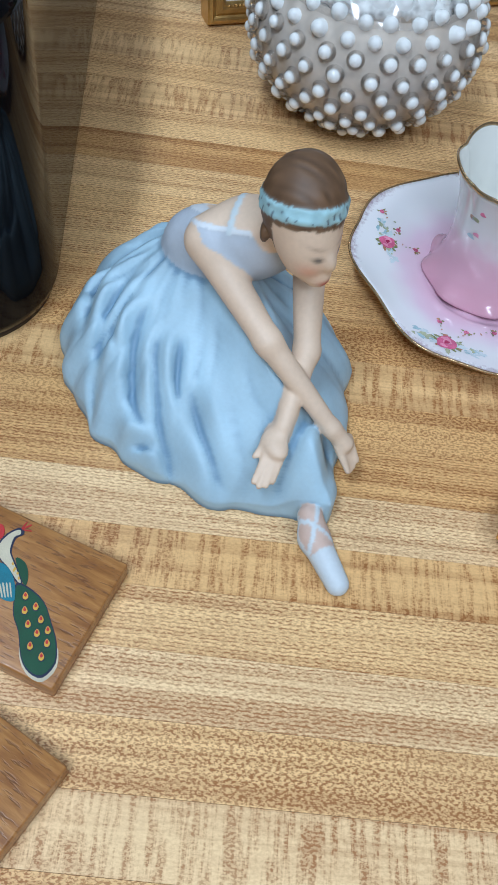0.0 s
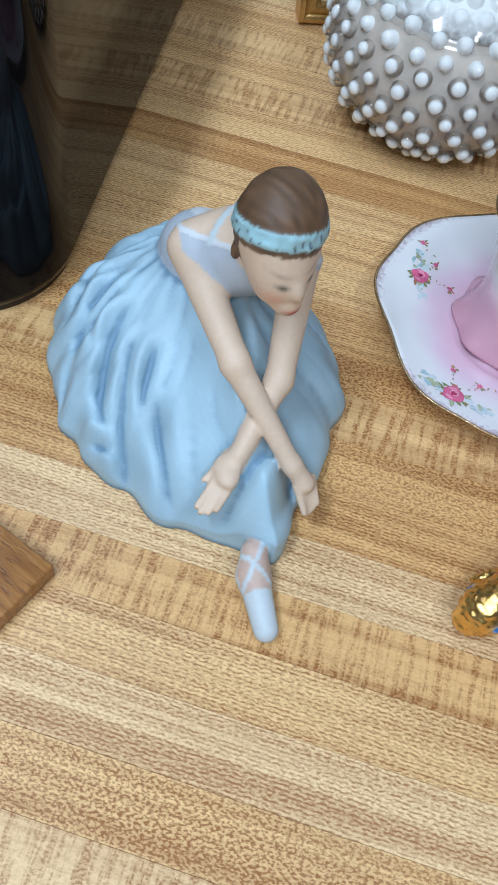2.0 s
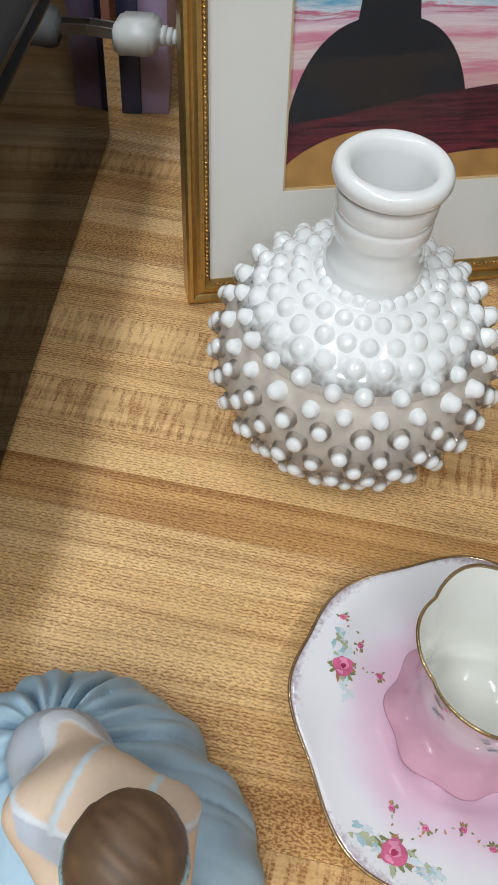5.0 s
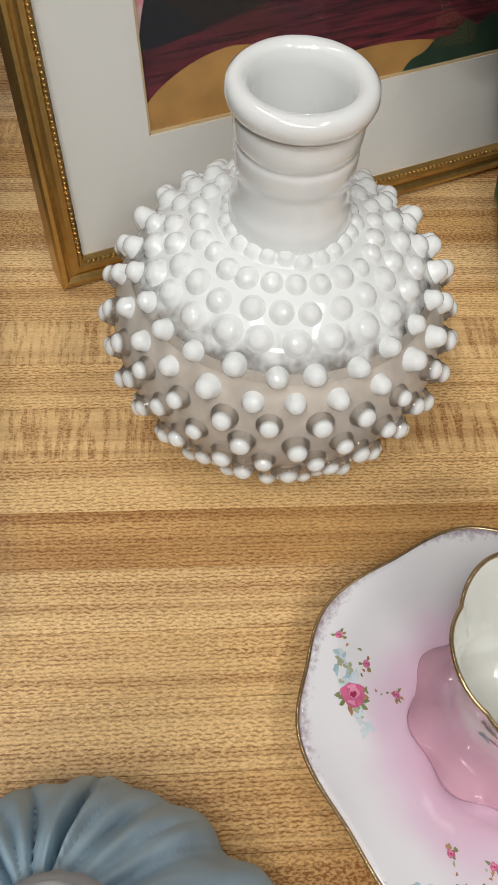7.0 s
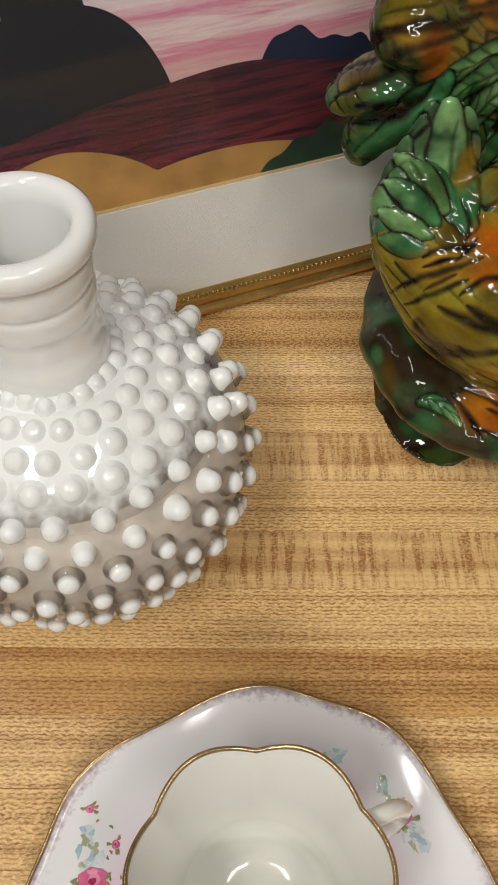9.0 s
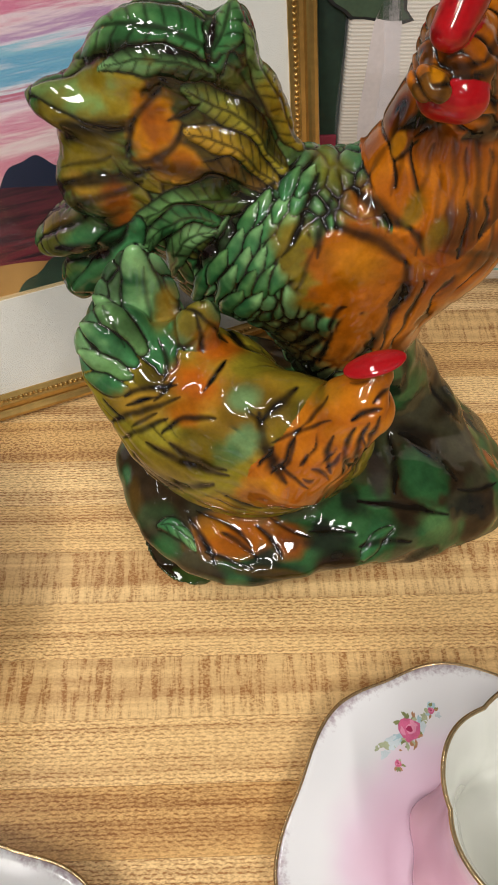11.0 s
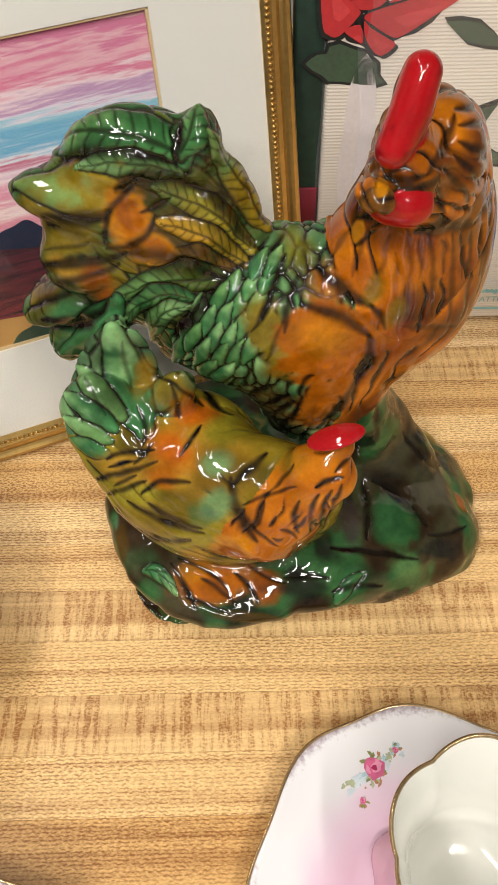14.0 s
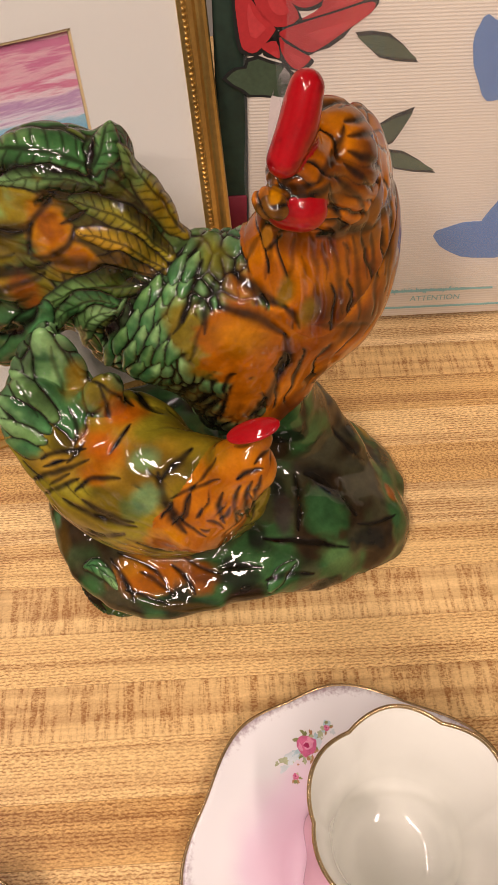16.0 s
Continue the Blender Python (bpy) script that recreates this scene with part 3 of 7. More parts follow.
def print_sheet(fr, a0, a1, b0, b1, z):
    sheet = part("print", box(a0 - 0.004, b0 - 0.004, z - 0.002, a1 + 0.004, b1 + 0.004, z), sky_paint(), fr, "stylised desert sunset print in pink, blue, black and ochre")

    def layer(name, top, material, dz, low=None):
        """A painted shape that fills the sheet from low(x) up to top(x)."""
        bm = bmesh.new()
        xs = [a0 + (a1 - a0) * i / 120 for i in range(121)]
        runs = [(x, (low(x) if low else b0), top(x)) for x in xs]
        for (xa, la, ta), (xb, lb, tb) in zip(runs, runs[1:]):
            if max(ta - la, tb - lb) < 0.0004:
                continue
            v = [bm.verts.new((xa, la, dz)), bm.verts.new((xb, lb, dz)), bm.verts.new((xb, max(tb, lb), dz)), bm.verts.new((xa, max(ta, la), dz))]
            bm.faces.new(v)
        bmesh.ops.remove_doubles(bm, verts=bm.verts, dist=1e-6)
        r = bmesh.ops.extrude_face_region(bm, geom=bm.faces[:])
        bmesh.ops.translate(bm, verts=[q for q in r["geom"] if isinstance(q, bmesh.types.BMVert)], vec=(0, 0, 0.00012))
        part(name, finish(bm, False), material, sheet)

    def hump(x, c, wd, ht, p=2.0):
        return ht * max(0.0, 1 - abs((x - c) / wd) ** p) ** (1 / p)
    ink = paint("print_black", (0.012, 0.013, 0.018), 0.6)
    navy = paint("print_navy", (0.012, 0.018, 0.045), 0.6)
    tan = paint("print_ochre", (0.46, 0.25, 0.075), 0.6, 0.25, 500)
    green = paint("print_green", (0.02, 0.05, 0.03), 0.6, 0.5, 500)
    layer("far_hill", lambda x: b0 + max(hump(x, 0.217, 0.036, 0.064, 3) * (0.93 + 0.06 * math.sin(x * 150 + 2) + 0.02 * math.sin(x * 420)), hump(x, 0.25, 0.06, 0.05, 3), 0.0), navy, z + 0.0001)
    layer("mesa", lambda x: b0 + max(hump(x, 0.105, 0.052, 0.088, 2.6), hump(x, 0.105, 0.018, 0.128, 3)), ink, z + 0.0003)
    layer("red_dunes", lambda x: b0 + 0.043 + 0.007 * math.sin((x - 0.10) * 28) + 0.006 * ease(np.float64(x), 0.14, 0.2), dune_paint(), z + 0.0005)
    layer("ochre_dune", lambda x: b0 + max(hump(x, 0.098, 0.05, 0.031, 1.7), hump(x, 0.172, 0.055, 0.017, 2), 0.006 + 0.005 * math.sin(x * 60)), tan, z + 0.0007)
    layer("scrub", lambda x: b0 + hump(x, 0.235, 0.046, 0.022, 1.5) * (0.85 + 0.1 * math.sin(x * 400)), green, z + 0.0009)
    return sheet


def glazing():
    k = Nodes("picture_glass")
    tr = k.n("BsdfTransparent", Color=c4((0.97, 0.975, 0.97)))
    sp = k.n("BsdfGlossy", Roughness=0.02)
    m = k.n("MixShader", Fac=k.n("Fresnel", IOR=1.25).outputs[0], i1=tr.outputs[0], i2=sp.outputs[0])
    k.t.links.new(m.outputs[0], k.out.inputs[0])
    return k.m


GLAZING = glazing()
picture()


# ---------------------------------------------------------------- hobnail vase
def vase():
    ob = thing("vase", "bulbous hobnail glass vase, clear below and opalescent white above", "vase", pose(0.0408, 0.4550, 0))
    r, cz, sq = 0.0665, 0.0528, 0.82
    body = [(r * math.cos(a), cz + r * sq * math.sin(a)) for a in [radians(-68 + 135 * i / 36) for i in range(37)]]
    clear = [p for p in body if p[1] < 0.0850]
    white = [p for p in body if p[1] >= 0.0780]
    part("body", lathe([(0.00002, 0.001), (0.021, 0.001), (0.0245, 0.003)] + clear, 96), GLASS, ob, "clear pressed glass body")
    neck = [(r_, 0.1155 + (z_ - 0.118) * 0.91) for r_, z_ in ((0.0222, 0.1000), (0.0214, 0.1040), (0.0219, 0.1075), (0.0219, 0.1120), (0.0213, 0.1160), (0.0202, 0.1180), (0.0203, 0.1220), (0.0196, 0.126), (0.0197, 0.1298), (0.0204, 0.1310), (0.0208, 0.1330), (0.0210, 0.1384), (0.0208, 0.1408), (0.0201, 0.142),
            (0.0209, 0.1432), (0.0215, 0.1462), (0.0214, 0.1522), (0.0205, 0.1544), (0.0212, 0.1555), (0.0237, 0.1572), (0.0245, 0.1602), (0.0240, 0.1636), (0.0220, 0.1656), (0.0190, 0.1654), (0.0172, 0.1634),
            (0.0166, 0.158), (0.0164, 0.145), (0.0164, 0.126), (0.021, 0.108))] + [(0.0490, 0.0850)]
    part("neck", lathe([(a_ + 0.0003, b_ + 0.0002) for a_, b_ in white] + neck, 96), OPAL_EDGE, ob, "opalescent white shoulder and ringed neck")

    def hob(rad, long, foot, glass):
        prof = [(rad * foot, -0.001), (rad * (foot * 0.6 + 0.44), 0.0008), (rad * 1.02, long * 0.34), (rad * 0.94, long * 0.60), (rad * 0.74, long * 0.82), (rad * 0.42, long * 0.95), (0.00005, long)]
        return mesh_of("hobnail", lathe(prof, 18), glass)
    low, high, top = hob(0.0039, 0.0062, 1.35, OPAL_TIP), hob(0.0038, 0.0058, 1.2, OPAL), hob(0.0044, 0.0044, 1.4, OPAL)
    rnd = random.Random(3)
    for row in range(14):
        a = radians(-60 + row * 10.4 - 0.12 * max(0, row - 7) ** 2 * 1.2)
        count = 24
        for i in range(count):
            t = 2 * math.pi * (i + 0.5 * (row % 2)) / count + rnd.uniform(-0.02, 0.02)
            al = a + rnd.uniform(-0.02, 0.02)
            nrm = Vector((math.cos(al) * math.cos(t), math.cos(al) * math.sin(t), math.sin(al)))
            p = Vector((r * nrm.x, r * nrm.y, cz + r * sq * nrm.z))
            k = new("hobnail", low if row < 8 else high if row < 10 else top)
            k.parent = ob
            s = (0.9 if row < 2 else 1.0) * (1.0, 1.0, 0.98, 0.92, 0.82, 0.72, 0.62)[max(0, row - 7)] * rnd.uniform(0.90, 1.08)
            k.matrix_basis = Matrix.LocRotScale(p, (nrm + Vector((0, 0, 0.12))).to_track_quat("Z", "Y"), (s, s, s * rnd.uniform(0.85, 1.1)))


vase()


# ---------------------------------------------------------------- teacups
def glazed_porcelain(name, inner, middle, edge, r0, r1):
    """Porcelain whose ground colour fades from the middle outwards."""
    k = Nodes(name)
    p = k.n("SeparateXYZ", Vector=k.at())
    rr = k.math("SQRT", k.math("ADD", k.math("POWER", p.outputs[0], 2), k.math("POWER", p.outputs[1], 2)))
    soft = k.math("MULTIPLY", k.math("SUBTRACT", k.noise(k.at(), 28, 2), 0.5), 0.03)
    t = k.step(k.math("ADD", rr, soft), r0, r1)
    col = k.ramp(t, (0.0, inner), (0.5, middle), (1.0, edge))
    rim = k.step(k.math("ADD", rr, k.math("MULTIPLY", k.noise(k.at(), 420, 3, 0.7), 0.012)), 0.0765, 0.0825)
    col = k.mix(k.math("MULTIPLY", rim, 0.8), col, c4((0.30, 0.21, 0.26)))
    return k.set(Base_Color=col, Roughness=0.12, Coat_Weight=0.5, Coat_Roughness=0.03)


SAUCER_GLAZE = glazed_porcelain("pink_blushed_porcelain", (0.70, 0.48, 0.60), (0.74, 0.59, 0.70), (0.78, 0.78, 0.80), 0.030, 0.060)


def cup_paint():
    k = Nodes("blushed_cup_porcelain")
    z = k.n("SeparateXYZ", Vector=k.at()).outputs[2]
    soft = k.math("MULTIPLY", k.math("SUBTRACT", k.noise(k.at(), 60, 2), 0.5), 0.02)
    col = k.ramp(k.step(k.math("ADD", z, soft), 0.012, 0.055), (0.0, (0.60, 0.34, 0.42)), (0.35, (0.70, 0.46, 0.54)), (0.75, (0.78, 0.74, 0.74)), (1.0, (0.78, 0.78, 0.76)))
    return k.set(Base_Color=col, Roughness=0.12, Coat_Weight=0.5, Coat_Roughness=0.03)


CUP_GLAZE = cup_paint()
CUP_INSIDE = plain("white_porcelain", (0.78, 0.78, 0.73), 0.12, 0.03, 30, bump=0.0, coat=0.5)
ROSE = paint("rose_pink_enamel", (0.60, 0.13, 0.26), 0.2, 0.35, 900, 0, 0.4)
ROSE_DARK = paint("rose_shade_enamel", (0.36, 0.03, 0.10), 0.2, 0.3, 900, 0, 0.4)
ROSE_PALE = paint("rose_light_enamel", (0.72, 0.28, 0.42), 0.2, 0.3, 900, 0, 0.4)
LEAF = paint("leaf_enamel", (0.22, 0.24, 0.10), 0.2, 0.4, 900, 0, 0.4)
BLUE = paint("pale_blue_enamel", (0.40, 0.56, 0.62), 0.2, 0.25, 900, 0, 0.4)
PALE_BLUE = paint("faint_blue_enamel", (0.60, 0.68, 0.72), 0.2, 0.2, 900, 0, 0.4)
PALE_GREEN = paint("pale_green_enamel", (0.42, 0.46, 0.30), 0.2, 0.3, 900, 0, 0.4)
BUD = paint("bud_enamel", (0.42, 0.22, 0.12), 0.2, 0.4, 900, 0, 0.4)


def scallop(a, lobes=6, depth=0.055):
    return 1 + depth * (abs(math.cos(lobes * a / 2)) - 0.6)


def saucer_edge(a):
    """Four broad lobes that meet in soft notches."""
    d = abs((math.degrees(a) + 45) % 90 - 45)
    return 1 + 0.022 * math.exp(-((d - 27) / 13) ** 2) - 0.050 * math.exp(-(d / 13) ** 2) + 0.004 * math.cos(12 * a)


def saucer_height(r):
    return float(np.interp(r, [0, 0.031, 0.036, 0.056, 0.066, 0.0745], [0.006, 0.0065, 0.0096, 0.0145, 0.0168, 0.0193]))


def decal(outline, material, parent, lift, name, under):
    """A dab of enamel laid over a surface: under(x, y) gives the height."""
    bm = bmesh.new()
    c = (sum(p[0] for p in outline) / len(outline), sum(p[1] for p in outline) / len(outline))
    mid = bm.verts.new((*c, under(*c) + lift + 0.00012))
    ring = [bm.verts.new((x, y, under(x, y) + lift)) for x, y in outline]
    for i in range(len(ring)):
        bm.faces.new((mid, ring[i], ring[(i + 1) % len(ring)]))
    return part(name, finish(bm), material, parent)


def saucer(m, seed, sprays, vines):
    """sprays: roses by place, size and the lie of their leaves; vines: trails of small buds between two places."""
    ob = thing("saucer", "scalloped porcelain saucer, white blushed pink, with rose sprays and gilt rim", "saucer", m, "teacup sets")

    def lobe(a, r, z):
        f = min(1.0, max(0.0, (r - 0.035) / 0.039))
        return r * (1 + (saucer_edge(a) - 1) * f), z + 0.0010 * f * math.cos(4 * a)
    top = [(r, saucer_height(r)) for r in [0.00002, 0.012, 0.022, 0.0235] + [0.025 + 0.049 * i / 16 for i in range(17)]]
    low = [(0.0743, 0.0178), (0.0735, 0.0168), (0.064, 0.0135), (0.05, 0.0098), (0.037, 0.0055), (0.034, 0.0), (0.030, 0.0), (0.029, 0.003), (0.00002, 0.003)]
    part("dish", lathe(top + low, 180, lobe), SAUCER_GLAZE, ob)
    rim = lathe([(0.0736, 0.01915), (0.0743, 0.0197), (0.0750, 0.0190), (0.0747, 0.0182), (0.0741, 0.0178), (0.0736, 0.01915)], 180, lobe)
    part("gilt_rim", rim, GILT, ob, "worn gilt rim")
    inv = m.inverted()

    def under(x, y):
        r, a = math.hypot(x, y), math.atan2(y, x)
        rr = r
        for _ in range(3):
            f = min(1.0, max(0.0, (rr - 0.035) / 0.039))
            rr = r / (1 + (saucer_edge(a) - 1) * f)
        return saucer_height(rr) + 0.0010 * f * math.cos(4 * a)
    rnd = random.Random(seed)

    def spot(q, rx, ry, turn, mat, lift, rag=0.25, nm="enamel_dab"):
        decal(blot(q.x, q.y, rx, ry, turn, 14, rag, rnd.randrange(9999)), mat, ob, lift, nm, under)

    def bloom(c, s, lift):
        spot(c, 0.0046 * s, 0.0044 * s, 0.0, ROSE, lift, 0.16, "painted_rose")
        for i in range(5):
            a = i * 1.26 + rnd.uniform(-0.3, 0.3)
            spot(c + Vector((math.cos(a), math.sin(a))) * 0.0029 * s, 0.0018 * s, 0.0009 * s, a + 1.57, ROSE_PALE if i % 2 else ROSE, lift + 0.00012 + 0.00003 * i, 0.3)
        spot(c + Vector((0.0006, 0.0003)) * s, 0.0021 * s, 0.0019 * s, 0.4, ROSE_PALE, lift + 0.0003, 0.2)
        spot(c, 0.0013 * s, 0.0011 * s, 0.0, ROSE_DARK, lift + 0.00042, 0.25)
    for x, y, s, lie in sprays:
        c = (inv @ Vector((x, y, 0))).to_2d()
        al = radians(lie) - m.to_euler().z
        e, o = Vector((math.cos(al), math.sin(al))), Vector((-math.sin(al), math.cos(al)))
        for i in range(30):
            t = rnd.choice((-1, 1)) * (0.003 + 0.013 * rnd.random() ** 1.3) * s
            spot(c + e * t + o * rnd.gauss(0, 0.0014 * s), rnd.uniform(0.0009, 0.0026) * s, rnd.uniform(0.0007, 0.0016) * s, al + rnd.uniform(-0.7, 0.7), (PALE_BLUE, BLUE, PALE_BLUE, PALE_GREEN)[i % 4], 0.00005 + 0.000006 * i, 0.5)
        for i in range(16):
            a, d = rnd.uniform(0, 6.28), rnd.uniform(0.0040, 0.0062) * s
            spot(c + Vector((math.cos(a), math.sin(a))) * d, rnd.uniform(0.0010, 0.0020) * s, 0.0007 * s, a + rnd.uniform(-0.8, 0.8), (LEAF, BUD, LEAF, PALE_GREEN)[i % 4], 0.00026 + 0.00001 * i, 0.4)
        bloom(c, s, 0.00045)
    for x0, y0, x1, y1, count in vines:
        p, q = (inv @ Vector((x0, y0, 0))).to_2d(), (inv @ Vector((x1, y1, 0))).to_2d()
        for i in range(count):
            f = (i + 0.5) / count
            c = p.lerp(q, f) + Vector((rnd.gauss(0, 0.0007), rnd.gauss(0, 0.0007)))
            spot(c, rnd.uniform(0.0005, 0.0010), 0.0004, rnd.uniform(0, 3.1), (LEAF, BUD, PALE_GREEN)[i % 3], 0.0002, 0.4)
        bloom(q, 0.30, 0.0003)
        for i in range(5):
            a = rnd.uniform(0, 6.28)
            spot(q + Vector((math.cos(a), math.sin(a))) * 0.0022, 0.0009, 0.0005, a, (LEAF, BUD)[i % 2], 0.0002 + 0.00001 * i, 0.4)


def teacup(m, handle_at):
    ob = thing("teacup", "tall scalloped porcelain teacup blushed pink at its foot, gilt rim", "teacup", m, "teacup sets")

    def lobe(a, r, z):
        f = min(1.0, max(0.0, (z - 0.03) / 0.03))
        g = max(0.0, 1 - z / 0.012)
        k = 1 + (scallop(a, 6, 0.07) - 1) * f + 0.06 * g * math.cos(8 * a)
        return r * k, z + 0.0012 * f * math.cos(6 * a) + (0.0012 * math.cos(8 * a) if z < 0.004 else 0) * (1 if z > 0.0005 else 0)
    out = [(0.026, 0.0), (0.0305, 0.0006), (0.0325, 0.002), (0.0322, 0.0035), (0.0295, 0.006), (0.0268, 0.011), (0.0250, 0.018), (0.0246, 0.028), (0.0258, 0.042), (0.0282, 0.054), (0.0318, 0.0645), (0.0333, 0.068)]
    part("bowl", lathe(out + [(0.0330, 0.0687)], 120, lobe), CUP_GLAZE, ob)
    inn = [(0.0330, 0.0687), (0.0322, 0.0672), (0.0300, 0.0625), (0.0268, 0.053), (0.0244, 0.042), (0.0232, 0.028), (0.0225, 0.016), (0.019, 0.0085), (0.012, 0.0062), (0.00002, 0.006)]
    part("lining", lathe(inn, 120, lobe), CUP_INSIDE, ob, "white glazed inside")
    rim = lathe([(0.0336, 0.0679), (0.0339, 0.0690), (0.0332, 0.0698), (0.0325, 0.0690), (0.0327, 0.0678), (0.0336, 0.0679)], 120, lobe)
    part("gilt_rim", rim, GILT, ob, "worn gilt rim")
    a = radians(handle_at)
    pts = []
    for i in range(15):
        t = i / 14
        ang = radians(100 - 200 * t)
        r = 0.0285 + 0.016 * math.cos(ang) + 0.0062 * (1 - t) ** 2 + 0.001 * t
        z = 0.043 + 0.019 * math.sin(ang)
        pts.append((r * math.cos(a), r * math.sin(a), z))
    part("handle", tube(pts, 0.0026, 10), CUP_INSIDE, ob)
    # sprays on the outside
    rnd = random.Random(11)
    for k in range(7):
        t = radians(k * 360 / 7 + 12)
        for i in range(6):
            zz, tt = rnd.uniform(0.036, 0.058), t + rnd.uniform(-0.22, 0.22)
            rr = float(np.interp(zz, [p[1] for p in out], [p[0] for p in out]))
            rr, _ = lobe(tt, rr, zz)
            nrm = Vector((math.cos(tt), math.sin(tt), -0.25)).normalized()
            bm = bmesh.new()
            ring = blot(0, 0, rnd.uniform(0.0012, 0.0028), rnd.uniform(0.001, 0.002), 0, 12, 0.3, rnd.randrange(999))
            q = nrm.to_track_quat("Z", "Y")
            o = Vector((rr * math.cos(tt), rr * math.sin(tt), zz)) + nrm * 0.00015
            mid = bm.verts.new(o + nrm * 0.0003)
            vs = [bm.verts.new(o + q @ Vector((x, y, 0))) for x, y in ring]
            for j in range(len(vs)):
                bm.faces.new((mid, vs[j], vs[(j + 1) % len(vs)]))
            part("enamel_dab", finish(bm), (ROSE, LEAF, BLUE, ROSE_PALE, BUD, BLUE)[i], ob)
    return ob


saucer(pose(0.1133, 0.2979, 0, 0, 0, 28) @ Matrix.Scale(0.985, 4), 4, ((0.0594, 0.3101, 1.0, 100), (0.0867, 0.2418, 1.15, -15), (0.1256, 0.3470, 1.0, 10), (0.1592, 0.3307, 0.85, -60)),
       ((0.0640, 0.3115, 0.0755, 0.3105, 5), (0.0640, 0.3160, 0.0656, 0.3212, 2), (0.0656, 0.3230, 0.0564, 0.3314, 2), (0.0865, 0.2475, 0.0849, 0.2580, 4), (0.0920, 0.2460, 0.0983, 0.2536, 3), (0.1010, 0.2540, 0.1129, 0.2563, 4), (0.1145, 0.2550, 0.1236, 0.2511, 4)))
teacup(pose(0.1122, 0.3015, 0.0065, 0, 0, 2), 25)
saucer(pose(0.2973, 0.3595, 0, 0, 0, -24) @ Matrix.Scale(0.965, 4), 8, ((0.2786, 0.4082, 1.0, 35), (0.247, 0.335, 1.0, 80), (0.315, 0.309, 1.0, 10)),
       ((0.2775, 0.4040, 0.2728, 0.3960, 3), (0.2830, 0.4110, 0.2880, 0.4150, 2), (0.2500, 0.3400, 0.2560, 0.3460, 3)))
teacup(pose(0.3075, 0.3620, 0.0065, 0, 0, -28) @ Matrix.Scale(1.07, 4), -4)


